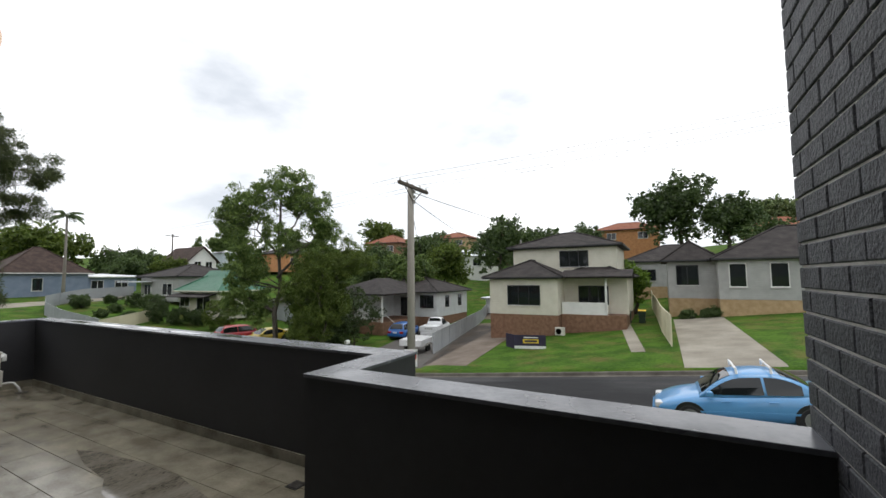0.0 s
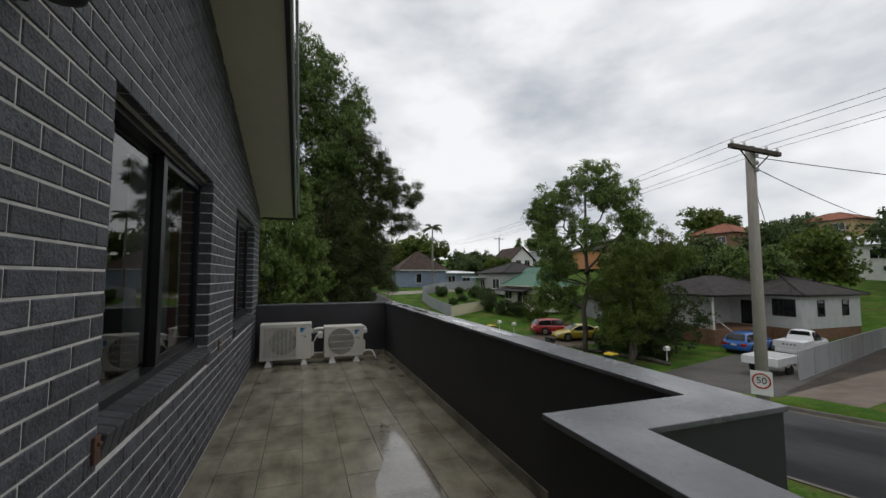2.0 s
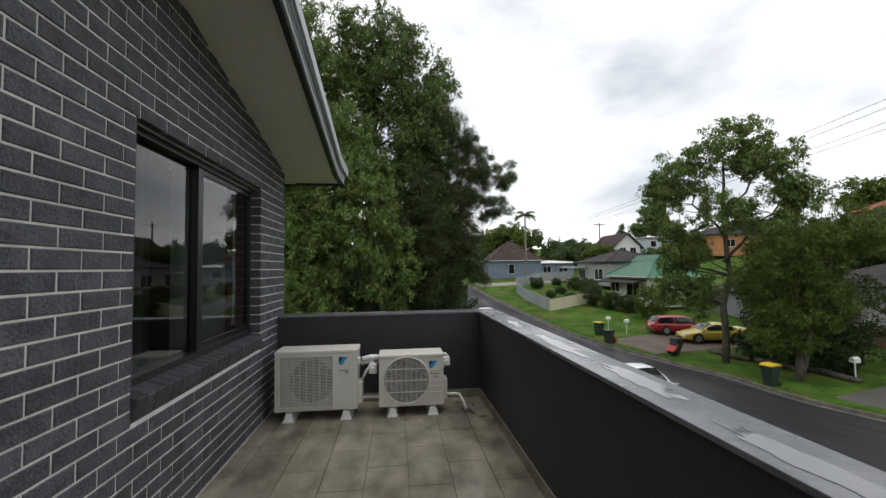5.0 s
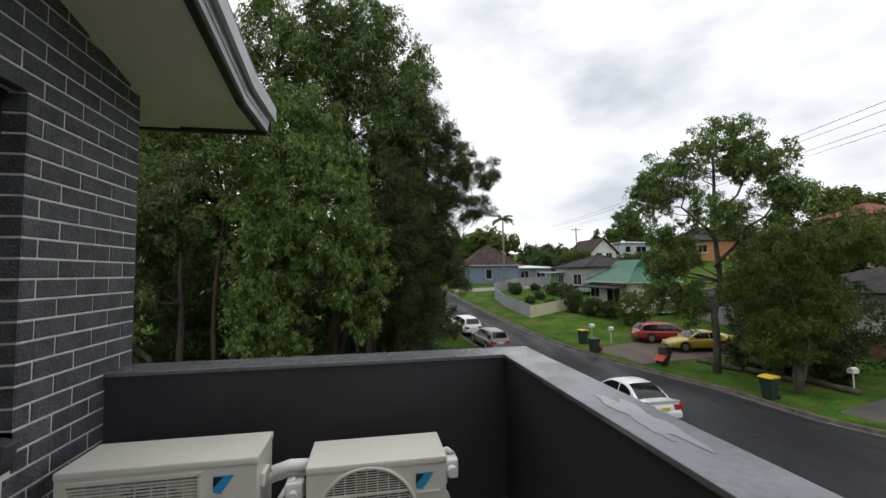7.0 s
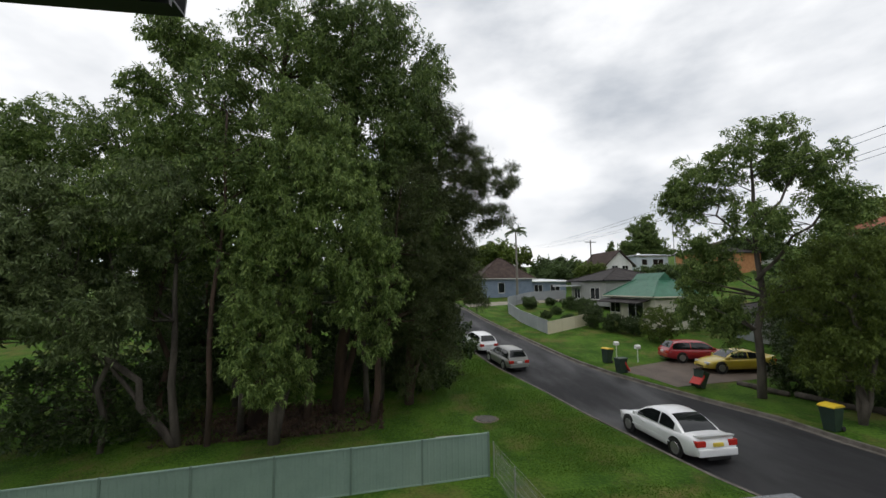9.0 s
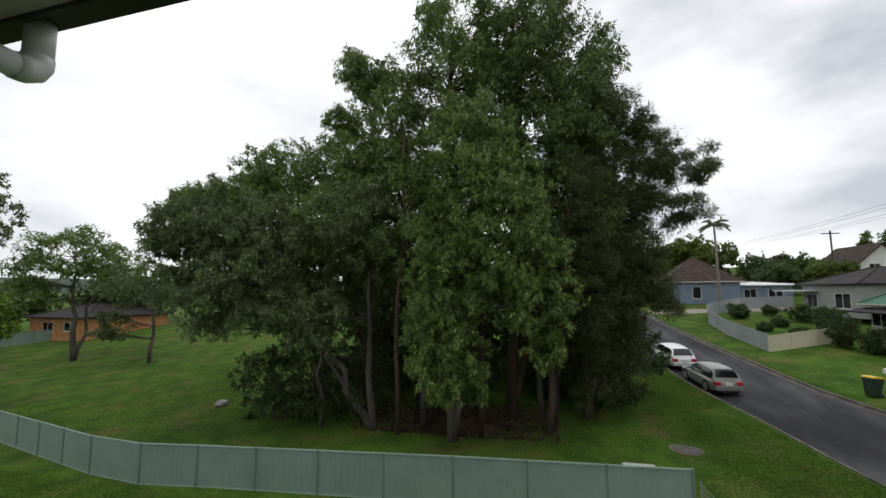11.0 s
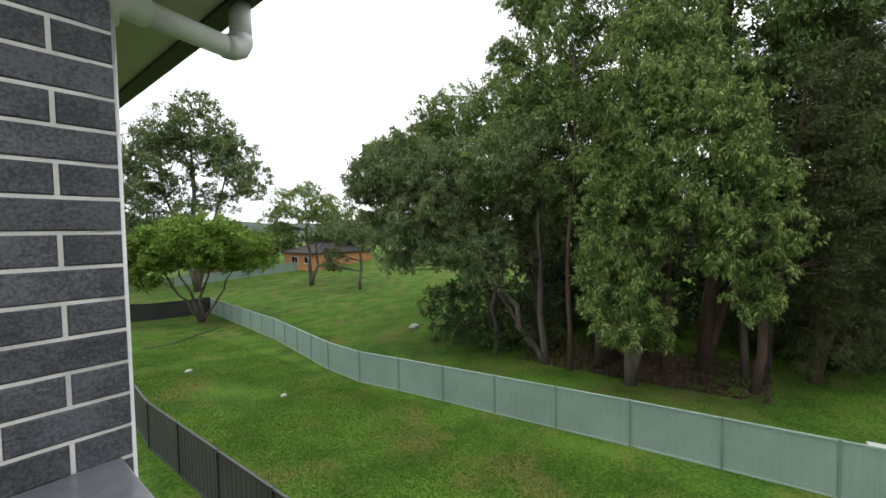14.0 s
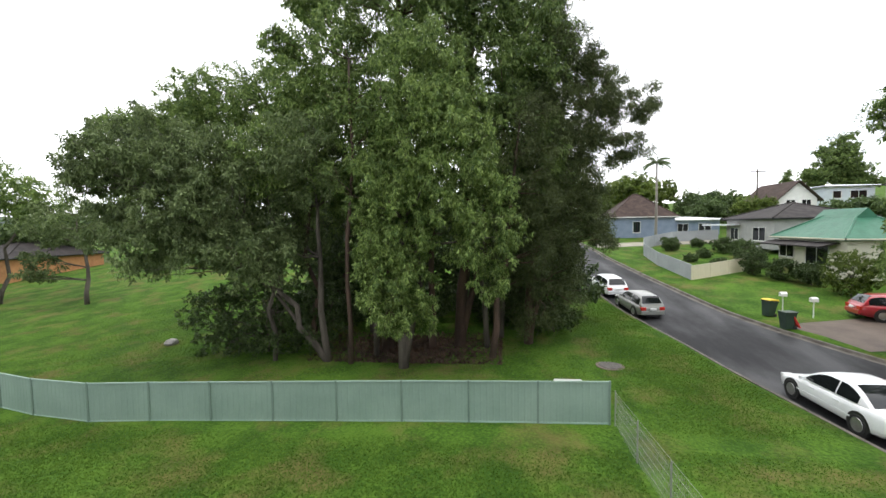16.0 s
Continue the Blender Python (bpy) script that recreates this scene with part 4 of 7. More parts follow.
M_WETCAP = surface("water_on_capping", (0.075, 0.079, 0.09), (0.12, 0.124, 0.137), 2.2, 0.05, 0.03, 12, coat=0.6)
wet = Build()
rim_ = [(-2.05, 1.32), (-2.5, 1.292), (-2.95, 1.33), (-3.2, 1.42), (-3.6, 1.47), (-3.85, 1.58), (-4.3, 1.62), (-4.72, 1.72), (-4.5, 1.80), (-4.2, 1.83), (-3.8, 1.882), (-3.4, 1.881), (-2.9, 1.80), (-2.6, 1.77), (-2.3, 1.70), (-2.05, 1.56)]
wet.prism([(x, y + (0.012 * noise.noise((x * 6, y * 6, 1)) if 1.31 < y < 1.86 else 0)) for x, y in rim_], 0.0004, 0.0016)
tagged(part("puddle", wet, M_WET), "thin film of rain water lying on the balcony tiles", "puddle")
# rain water left on the capping
for x, y, a, b, s in ((-4.55, 2.53, 0.30, 0.045, 1), (-5.35, 2.56, 0.24, 0.05, 2), (-6.2, 2.54, 0.34, 0.04, 3), (-3.75, 2.57, 0.22, 0.035, 4), (-7.1, 2.55, 0.26, 0.05, 5)):
    film_ = Build()
    rag = [1 + 0.6 * noise.noise((math.cos(k / 8) * 2.6, math.sin(k / 8) * 2.6, s * 3.7)) + 0.12 * noise.noise((k * 0.9, s, 0)) for k in range(50)]
    film_.prism([(x + a * q * math.cos(k / 8), y + b * q * math.sin(k / 8)) for k, q in enumerate(rag)], CAPZ + 0.0004, CAPZ + 0.0016)
    tagged(part("puddle", film_, M_WETCAP), "shallow patch of rain water on the painted capping", "puddle", "wet patches on the capping")
for x, y, r in ((-7.72, 2.26, 30), (-7.60, 2.33, 80), (-7.95, 2.30, 10), (-8.05, 2.15, 140)):
    lf = tagged(part("dead_leaf", Build().add([(-0.05, 0, 0.004), (0, 0.016, 0.012), (0.05, 0.0, 0.006), (0, -0.016, 0.014)], [(0, 3, 2, 1)]), M_LITTER), "dry brown leaf lying on the balcony tiles", "leaf", "fallen leaves on the balcony")
    lf.matrix_basis = pose(x, y, 0.003, 0, 0, r)


# ---- trees ----
def leaf_mesh(name, centres, radii, per, length, width, droop, material, rng, flat=0.75):
    """One mesh of many small leaves: sprays of leaves gathered in clumps round the centres."""
    m = max(3, per // 15)
    sc = np.repeat(np.asarray(centres, float), m, 0)
    sr = np.repeat(np.asarray(radii, float), m)[:, None]
    sd = rng.normal(size=(len(sc), 3)) + np.array([0, 0, 0.3])
    sd /= np.linalg.norm(sd, axis=1)[:, None]
    sc = sc + sd * sr * (0.35 + 0.75 * rng.random((len(sc), 1)) ** 0.6) * np.array([1, 1, flat])
    size = sr * (0.16 + 0.20 * rng.random((len(sc), 1)))
    k = max(1, per // m)
    c, r = np.repeat(sc, k, 0), np.repeat(size, k, 0)
    n = len(c)
    d = rng.normal(size=(n, 3))
    d /= np.linalg.norm(d, axis=1)[:, None]
    p = c + d * r * (rng.random((n, 1)) ** 0.5) * np.array([1, 1, 0.8 + 0.5 * droop])
    way = d * 0.5 + rng.normal(size=(n, 3)) * 0.55 + np.array([0, 0, -droop])
    way /= np.linalg.norm(way, axis=1)[:, None]
    side = np.cross(way, rng.normal(size=(n, 3)))
    side /= np.linalg.norm(side, axis=1)[:, None]
    ln = length * 0.80 * (0.6 + 0.8 * rng.random((n, 1)))
    wd = width * 0.90 * (0.6 + 0.8 * rng.random((n, 1)))
    fold = np.cross(side, way) * wd * 0.25
    v = np.stack([p, p + way * ln * 0.42 + side * wd * 0.5 + fold, p + way * ln, p + way * ln * 0.42 - side * wd * 0.5 + fold], 1).reshape(-1, 3)
    me = bpy.data.meshes.new(name)
    me.vertices.add(4 * n)
    me.vertices.foreach_set("co", v.ravel())
    me.loops.add(4 * n)
    me.loops.foreach_set("vertex_index", np.arange(4 * n, dtype=np.int32))
    me.polygons.add(n)
    me.polygons.foreach_set("loop_start", np.arange(0, 4 * n, 4, dtype=np.int32))
    me.polygons.foreach_set("loop_total", np.full(n, 4, dtype=np.int32))
    me.update()
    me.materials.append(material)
    return me


def clumps(blobs, rng, fill=0.5):
    """Sub-clump centres over ellipsoids (x, y, z, rx, ry, rz, how many, clump size)."""
    cs, rs = [], []
    for x, y, z, rx, ry, rz, n, s in blobs:
        for _ in range(n):
            d = rng.normal(size=3)
            d /= np.linalg.norm(d)
            k = fill + (1.14 - fill) * rng.random() ** 0.7
            cs.append((x + d[0] * rx * k, y + d[1] * ry * k, z + d[2] * rz * k))
            rs.append(s * (0.65 + 0.7 * rng.random()))
    return cs, rs


def limb(b, p, q, r0, r1, rng, wobble=0.25, k=5):
    p, q = Vector(p), Vector(q)
    pts = []
    for i in range(k + 1):
        t = i / k
        w = Vector(rng.normal(size=3)) * wobble * math.sin(math.pi * t)
        w.z *= 0.3
        pts.append(p.lerp(q, t) + w)
    b.tube(pts, [r0 + (r1 - r0) * i / k for i in range(k + 1)], 8)
    return pts


def tree(label, base, stems, blobs, leaf, material, seed, bark=None, per=120, category="tree", group="", droop=0.5, name="tree", twigs=0.35, fill=0.5, flat=0.75):
    """stems: (top point, foot radius, top radius) from the base; limbs then reach to the clumps."""
    rng = np.random.default_rng(seed)
    bx, by = base
    bz = land(bx, by)
    root = thing(name, label, category, group, (bx, by, bz))
    off = np.array([bx, by, bz])
    cs, rs = clumps(blobs, rng, fill)
    wood = Build()
    joints = []
    for sx, sy, sz, r0, r1, *fork in stems:
        foot = (0, 0, -0.15)
        if fork:
            tx_, ty_, tz_ = stems[0][:3]
            q = (fork[0] - bz) / (tz_ - bz)
            foot = ((tx_ - bx) * q, (ty_ - by) * q, fork[0] - bz)
        pts = limb(wood, foot, (sx - bx, sy - by, sz - bz), r0, r1, rng, 0.18, 7)
        joints += [(p, r0 + (r1 - r0) * i / 7) for i, p in enumerate(pts)][2:]
    for c in cs:
        if rng.random() < twigs:
            q = Vector(np.array(c) - off)
            j, r = min(joints, key=lambda a: (a[0] - q).length + 0.6 * max(0, a[0].z - q.z + 0.5))
            limb(wood, j, q, max(0.02, r * 0.45), 0.012, rng, 0.12, 4)
    part("trunk", wood, bark or M_BARK, root, smooth=True)
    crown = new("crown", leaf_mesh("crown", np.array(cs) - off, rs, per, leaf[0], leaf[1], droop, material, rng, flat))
    crown.parent = root
    return root


G = "trees of the park grove"
DL = 0.27
tree("tall gum tree with hanging grey-green leaves in the grove", (-26.2, -2.9), ((-26.4, -2.6, 7.5, 0.26, 0.07), (-26.6, -1.0, 5.0, 0.16, 0.05)),
     ((-25.6, -3.2, 2.2, 1.7, 1.7, 4.4, 170, 0.36), (-25.4, -0.6, 4.6, 1.9, 2.0, 3.6, 180, 0.36), (-25.4, -3.0, -1.6, 1.6, 1.6, 2.0, 76, 0.34), (-25.8, -1.8, 7.8, 1.9, 2.0, 2.6, 130, 0.38), (-25.6, 1.0, 1.6, 1.3, 1.5, 3.2, 90, 0.34)), (0.24, 0.06), L_GUM, 11, per=150, group=G, droop=1.1, flat=1.25, fill=0.35, twigs=0.12)
tree("very tall dense gum tree rising over the grove", (-28.6, -4.4), ((-28.9, -3.4, 15.5, 0.34, 0.07), (-29.2, -7.4, 12.5, 0.2, 0.05)),
     ((-28.8, -6.8, 10.6, 2.4, 2.4, 3.2, 90, 0.6), (-28.6, -8.4, 14.0, 1.6, 1.7, 1.2, 44, 0.5), (-28.8, -9.9, 11.4, 1.1, 1.2, 0.8, 18, 0.42), (-28.6, -3.0, 14.0, 2.8, 3.0, 3.6, 130, 0.6), (-28.4, -5.6, 6.4, 2.6, 2.6, 3.2, 90, 0.6), (-29.0, -9.2, 8.2, 1.8, 2.0, 1.6, 40, 0.56), (-28.4, -4.2, 3.0, 2.4, 2.4, 3.0, 70, 0.6)), (0.27, 0.07), L_GUM, 12, M_BARKRED, 210, group=G, droop=0.9, flat=1.1, fill=0.35)
tree("very tall gum tree with a rounded top", (-29.6, -0.6), ((-29.4, 0.6, 16.0, 0.34, 0.07), (-29.2, 2.8, 12.5, 0.2, 0.05)),
     ((-29.0, 0.2, 14.5, 2.7, 2.8, 3.3, 140, 0.6), (-29.0, 3.3, 11.4, 2.2, 2.2, 3.6, 125, 0.58), (-28.8, 0.0, 8.6, 2.4, 2.8, 3.6, 100, 0.6), (-29.4, 3.0, 6.0, 2.4, 2.4, 3.8, 90, 0.6)), (0.27, 0.07), L_DARK, 13, M_BARKRED, 210, group=G, droop=0.9, flat=1.1, fill=0.35)
tree("dark feathery she-oak at the edge of the grove by the street", (-29.9, 3.1), ((-30.0, 4.4, 11.5, 0.26, 0.05), (-29.6, 5.8, 7.5, 0.14, 0.04)),
     ((-29.6, 4.3, 6.6, 2.0, 2.0, 5.8, 190, 0.55), (-29.4, 5.2, 4.2, 1.6, 1.6, 5.4, 160, 0.5), (-29.6, 3.4, -0.6, 2.0, 2.2, 3.6, 90, 0.52), (-29.4, 6.4, 7.0, 1.0, 1.2, 2.6, 50, 0.42), (-29.2, 8.0, 7.4, 0.9, 1.5, 0.9, 24, 0.4), (-29.4, 7.8, 5.4, 0.8, 1.2, 0.8, 16, 0.38), (-29.4, 6.8, 9.4, 0.9, 1.2, 1.0, 18, 0.4), (-29.2, 6.3, 1.2, 0.9, 0.9, 1.6, 20, 0.4)), (0.30, 0.032), L_SHEOAK, 14, M_BARKRED, 250, group=G, droop=0.35, fill=0.3)
tree("leaning she-oak among dead branches", (-27.7, 1.2), ((-27.4, 2.6, 6.5, 0.18, 0.04),), ((-27.6, 2.8, 3.4, 1.6, 1.8, 4.2, 90, 0.5),), (0.28, 0.032), L_SHEOAK, 15, M_BARKRED, 280, group=G, fill=0.3, droop=0.4)
tree("spreading gum tree with a forked grey trunk", (-26.9, -7.0), ((-25.6, -10.8, 1.6, 0.19, 0.07), (-27.0, -7.6, 4.0, 0.20, 0.06), (-24.8, -13.4, 3.4, 0.11, 0.04)),
     ((-25.2, -12.0, 4.4, 2.2, 2.2, 2.0, 110, 0.44), (-24.4, -14.8, 5.2, 1.9, 2.2, 1.8, 90, 0.42), (-24.6, -12.6, 2.2, 2.2, 2.4, 1.6, 80, 0.42), (-24.8, -9.6, 0.4, 1.7, 2.0, 1.3, 50, 0.46), (-26.4, -8.0, 5.0, 2.0, 2.0, 2.2, 70, 0.5), (-24.4, -13.6, 0.8, 2.0, 2.2, 1.3, 56, 0.46), (-23.8, -15.6, 1.8, 1.2, 1.4, 1.0, 24, 0.42), (-24.0, -16.9, 4.4, 1.4, 1.4, 1.2, 46, 0.4), (-27.6, -9.6, 1.4, 1.8, 2.0, 1.6, 60, 0.46)), (0.25, 0.06), L_GREY, 16, per=210, group=G, droop=0.9, fill=0.35, flat=0.9)
tree("slender pale-barked gum tree in the grove", (-26.8, -9.9), ((-26.6, -9.8, 4.6, 0.13, 0.04),), ((-27.0, -10.4, 5.0, 2.2, 2.2, 2.2, 80, 0.52),), (0.25, 0.065), L_GUM, 17, per=200, group=G, droop=0.9, fill=0.35)
tree("broad gum tree at the back of the grove", (-31.0, -12.0), ((-31.2, -12.5, 9.0, 0.28, 0.06), (-31, -16.5, 6.5, 0.16, 0.05)),
     ((-30.6, -11.8, 9.2, 2.8, 2.6, 1.9, 90, 0.55), (-30.2, -15.4, 9.2, 2.4, 2.4, 1.7, 80, 0.5), (-30.8, -18.8, 7.8, 2.4, 2.4, 1.7, 80, 0.5), (-31.2, -22.0, 7.6, 2.2, 2.4, 1.6, 70, 0.48), (-30.6, -14.0, 4.6, 3.0, 3.0, 2.2, 90, 0.55), (-31.0, -21.0, 4.4, 2.0, 2.2, 1.6, 50, 0.5), (-30.4, -10.0, 4.0, 2.6, 2.8, 3.0, 80, 0.55)), (0.27, 0.07), L_GUM, 18, per=190, group=G, fill=0.35)
for k, (x, y, s) in enumerate(((-27.6, -4.7, 0.16), (-28.8, -2.0, 0.2), (-29.2, 0.9, 0.16), (-30.6, -3.6, 0.22), (-30.8, 1.6, 0.18), (-28.2, -8.2, 0.15), (-31.5, -6.2, 0.2), (-26.6, -5.7, 0.14))):
    tree("gum tree with a bare lower trunk in the grove", (x, y), ((x + 0.3 * math.sin(k * 2.1), y + 0.5 * math.cos(k * 1.7), 8.5 + 1.5 * math.sin(k), s, 0.05),),
         ((x - 0.5, y + 0.3, 6.0 + 1.5 * math.sin(k), 2.2, 2.2, 4.4, 50, 0.6),), (0.28, 0.075), L_DARK, 40 + k, M_BARKRED if k % 2 else M_BARK, 110, group=G, fill=0.2)
for k, (x, y) in enumerate(((-35.5, -9.5), (-36.5, -4.6), (-35.8, 0.6), (-34.6, 4.2), (-38.5, -12.5), (-39.5, -1.5))):
    z = land(x, y)
    tree("dark dense tree at the back of the grove", (x, y), ((x, y, z + 6.5, 0.22, 0.05),),
         ((x, y, z + 6.6, 2.6, 2.8, 3.0, 60, 0.7), (x + 0.4, y + 0.3, z + 2.6, 2.7, 3.0, 2.5, 90, 0.7)), (0.40, 0.16), L_SHRUB, 140 + k, M_BARKRED, 60, group=G, fill=0.2)
# dark bushes under the grove
for k, (x, y, r, h) in enumerate(((-28.2, -13.6, 2.3, 3.4), (-28.0, -11.0, 2.2, 3.6), (-28.6, -8.6, 1.8, 3.0), (-33.0, -9.5, 2.6, 2.6), (-34.0, -4.0, 2.6, 2.2), (-33.6, 1.6, 2.2, 2.2), (-31.8, 4.6, 1.2, 1.6))):
    z = land(x, y)
    tree("dark evergreen bush at the foot of the grove", (x, y), ((x, y, z + h * 0.6, 0.07, 0.03),), ((x, y, z + h * 0.55, r, r, h * 0.55, int(30 * r), 0.5),), (0.22, 0.09), L_SHRUB, 60 + k, per=85, name="bush", category="bush", group="bushes under the grove", droop=0.2)
# park and yard trees
z0 = land(-21.7, -35.9)
tree("low umbrella-shaped tree with bright green leaves in the yard", (-21.7, -35.9), ((-22.6, -36.4, z0 + 4.6, 0.2, 0.05), (-20.2, -36.0, z0 + 4.8, 0.17, 0.05), (-19.4, -37.2, z0 + 4.4, 0.14, 0.05), (-24.0, -34.6, z0 + 4.8, 0.13, 0.04)),
     ((-21.9, -35.9, z0 + 6.6, 4.3, 4.3, 2.0, 150, 0.8), (-18.6, -37.2, z0 + 5.4, 2.4, 2.4, 1.7, 50, 0.7), (-24.8, -34.4, z0 + 5.6, 2.2, 2.2, 1.5, 40, 0.7)), (0.36, 0.15), L_BRIGHT, 21, per=150, droop=0.1)
tree("open young gum tree on the park lawn", (-38.3, -44.9), ((-38.0, -45.4, 5.2, 0.3, 0.06), (-39.8, -43.8, 4.2, 0.2, 0.06)),
     ((-38.2, -45.2, 5.6, 3.6, 3.6, 2.4, 70, 0.9), (-36.0, -47.4, 3.4, 2.4, 2.4, 1.8, 30, 0.8), (-40.4, -43.0, 3.6, 2.8, 2.8, 2.0, 40, 0.8)), (0.42, 0.13), L_GUM, 22, per=110)
tree("small gum tree on the park lawn", (-38.3, -35.2), ((-38.4, -35.8, 3.0, 0.2, 0.05),), ((-38.2, -36.2, 2.4, 3.2, 3.2, 2.2, 60, 0.8), (-36.8, -38.2, -1.4, 1.6, 1.6, 1.0, 16, 0.6)), (0.40, 0.12), L_GREY, 23, per=110)
tree("tall open grey gum tree beyond the yard", (-30.0, -60.0), ((-30, -60, 17, 0.5, 0.1), (-26, -62, 13, 0.3, 0.08), (-34, -58, 12, 0.3, 0.08)),
     ((-30.5, -60, 16, 5.0, 5.0, 5.0, 110, 1.15), (-25, -63, 11, 5.0, 5.0, 6.0, 110, 1.15), (-35, -57.5, 10.5, 4.0, 4.0, 5.0, 70, 1.1), (-28, -62, 5, 6, 5, 5, 70, 1.1)), (0.55, 0.17), L_GREY, 24, per=130, fill=0.3)
# street trees across the road
tree("tall gum tree with an open crown on the far verge", (-26.6, 21.5), ((-26.2, 21.6, 8.2, 0.22, 0.06), (-24.0, 23.8, 5.4, 0.11, 0.04, 1.6), (-28.2, 20.2, 7.0, 0.09, 0.03, 3.2), (-24.4, 22.8, 8.0, 0.08, 0.03, 4.0)),
     ((-25.9, 22.0, 8.9, 1.7, 1.9, 1.5, 56, 0.46), (-24.7, 23.0, 7.4, 1.4, 1.5, 1.4, 48, 0.42), (-28.0, 20.2, 7.4, 1.5, 1.5, 1.6, 56, 0.44), (-28.9, 19.4, 5.9, 1.0, 1.0, 1.5, 40, 0.42), (-26.2, 21.6, 4.6, 1.9, 2.0, 1.2, 40, 0.44), (-28.2, 20.2, 2.6, 1.3, 1.3, 1.6, 60, 0.42),
      (-24.2, 23.8, 3.2, 1.9, 1.9, 1.8, 64, 0.46), (-28.8, 19.8, 0.2, 1.0, 1.0, 1.5, 40, 0.38), (-24.0, 23.8, 5.4, 1.2, 1.2, 1.2, 40, 0.42), (-27.6, 20.8, -0.6, 1.1, 1.1, 1.3, 40, 0.38)), (0.23, 0.07), L_GUM, 25, M_BARK, 190, fill=0.3, droop=0.7, twigs=0.14)
tree("dense drooping yellow-green tree on the far verge", (-22.3, 21.8), ((-22.4, 22.4, 2.2, 0.16, 0.05), (-23.4, 23.0, 1.6, 0.12, 0.04), (-21.6, 23.2, 2.4, 0.10, 0.04)),
     ((-24.0, 22.4, 0.4, 1.7, 1.8, 2.3, 105, 0.44), (-22.6, 22.8, 1.6, 1.8, 1.9, 2.1, 105, 0.44), (-21.3, 24.4, 3.0, 1.5, 1.8, 1.5, 70, 0.43), (-22.9, 22.0, -1.8, 1.6, 1.6, 1.5, 76, 0.42), (-21.8, 22.8, -0.6, 1.1, 1.2, 1.4, 44, 0.40)), (0.22, 0.042), L_YELLOW, 26, per=240, droop=0.9, fill=0.35)
tree("dark green shrub tree behind the verge", (-25.6, 25.4), ((-25.6, 25.4, 0.0, 0.14, 0.04),), ((-25.8, 25.4, -1.6, 2.4, 2.4, 2.2, 80, 0.6),), (0.26, 0.09), L_SHRUB, 27, per=130, name="shrub", category="shrub")
for k, (x, y, r, h) in enumerate(((-28.6, 27.6, 1.8, 3.6), (-24.2, 28.0, 2.2, 4.6), (-30.8, 31.5, 2.6, 5.4), (-27.0, 24.4, 1.1, 1.8), (-33.5, 33.0, 2.6, 5.0), (-24.4, 24.6, 1.0, 1.6))):
    z = land(x, y)
    tree("dark green shrub crowding behind the verge", (x, y), ((x, y, z + h * 0.6, 0.08, 0.03),), ((x, y, z + h * 0.52, r, r, h * 0.5, int(44 * r), 0.45),), (0.24, 0.09), L_SHRUB, 160 + k, per=80, name="shrub", category="shrub", group="shrubs behind the verge", droop=0.2)
for x, y, a in ((-27.6, 22.6, 12), (-25.0, 23.4, 8), (-22.6, 24.0, 5)):
    ob = tagged(part("log", Build().tube([(-1.3, 0, 0.14), (-0.4, 0.05, 0.15), (0.5, -0.04, 0.14), (1.3, 0.03, 0.13)], [0.15, 0.16, 0.15, 0.13], 9), M_BARK, smooth=True), "old garden edging log lying on the verge", "log", "edging logs")
    ob.matrix_basis = pose(x, y, land(x, y), 0, 0, a)
# hedges and garden shrubs
for k, (x, y, r, h, mt) in enumerate(((-45.9, 22.9, 1.0, 2.3, L_SHRUB), (-43.9, 23.8, 1.05, 1.8, L_SHRUB), (-42.6, 24.9, 1.1, 1.6, L_SHRUB), (-39.2, 25.2, 1.7, 3.2, L_YELLOW), (-5.0, 36.0, 1.1, 2.2, L_FAR), (-50.5, 24.5, 1.3, 2.3, L_FAR), (-54.0, 22.5, 0.7, 0.8, L_FAR),
                                      (-58.5, 21.0, 0.9, 1.3, L_FAR), (-52.0, 20.4, 0.6, 0.7, L_FAR), (-62.0, 22.0, 0.9, 1.2, L_FAR), (1.7, 37.6, 0.5, 0.6, L_FAR), (3.2, 37.6, 0.7, 0.6, L_FAR), (-22.8, 25.0, 0.6, 1.3, L_SHRUB), (-49.0, 21.6, 0.6, 0.8, L_FAR), (-56.5, 25.5, 1.2, 1.7, L_FAR), (-53.0, 25.8, 0.8, 1.2, L_SHRUB), (-60.2, 24.6, 0.7, 1.0, L_SHRUB))):
    z = land(x, y)
    tree("rounded garden shrub in front of the houses", (x, y), ((x, y, z + h * 0.6, 0.06, 0.03),), ((x, y, z + h * 0.52, r * 0.85, r * 0.85, h * 0.42, int(60 * r), 0.30),), (0.17, 0.09), mt, 80 + k, per=75, name="shrub", category="shrub", group="garden shrubs", droop=0.1, fill=0.5)
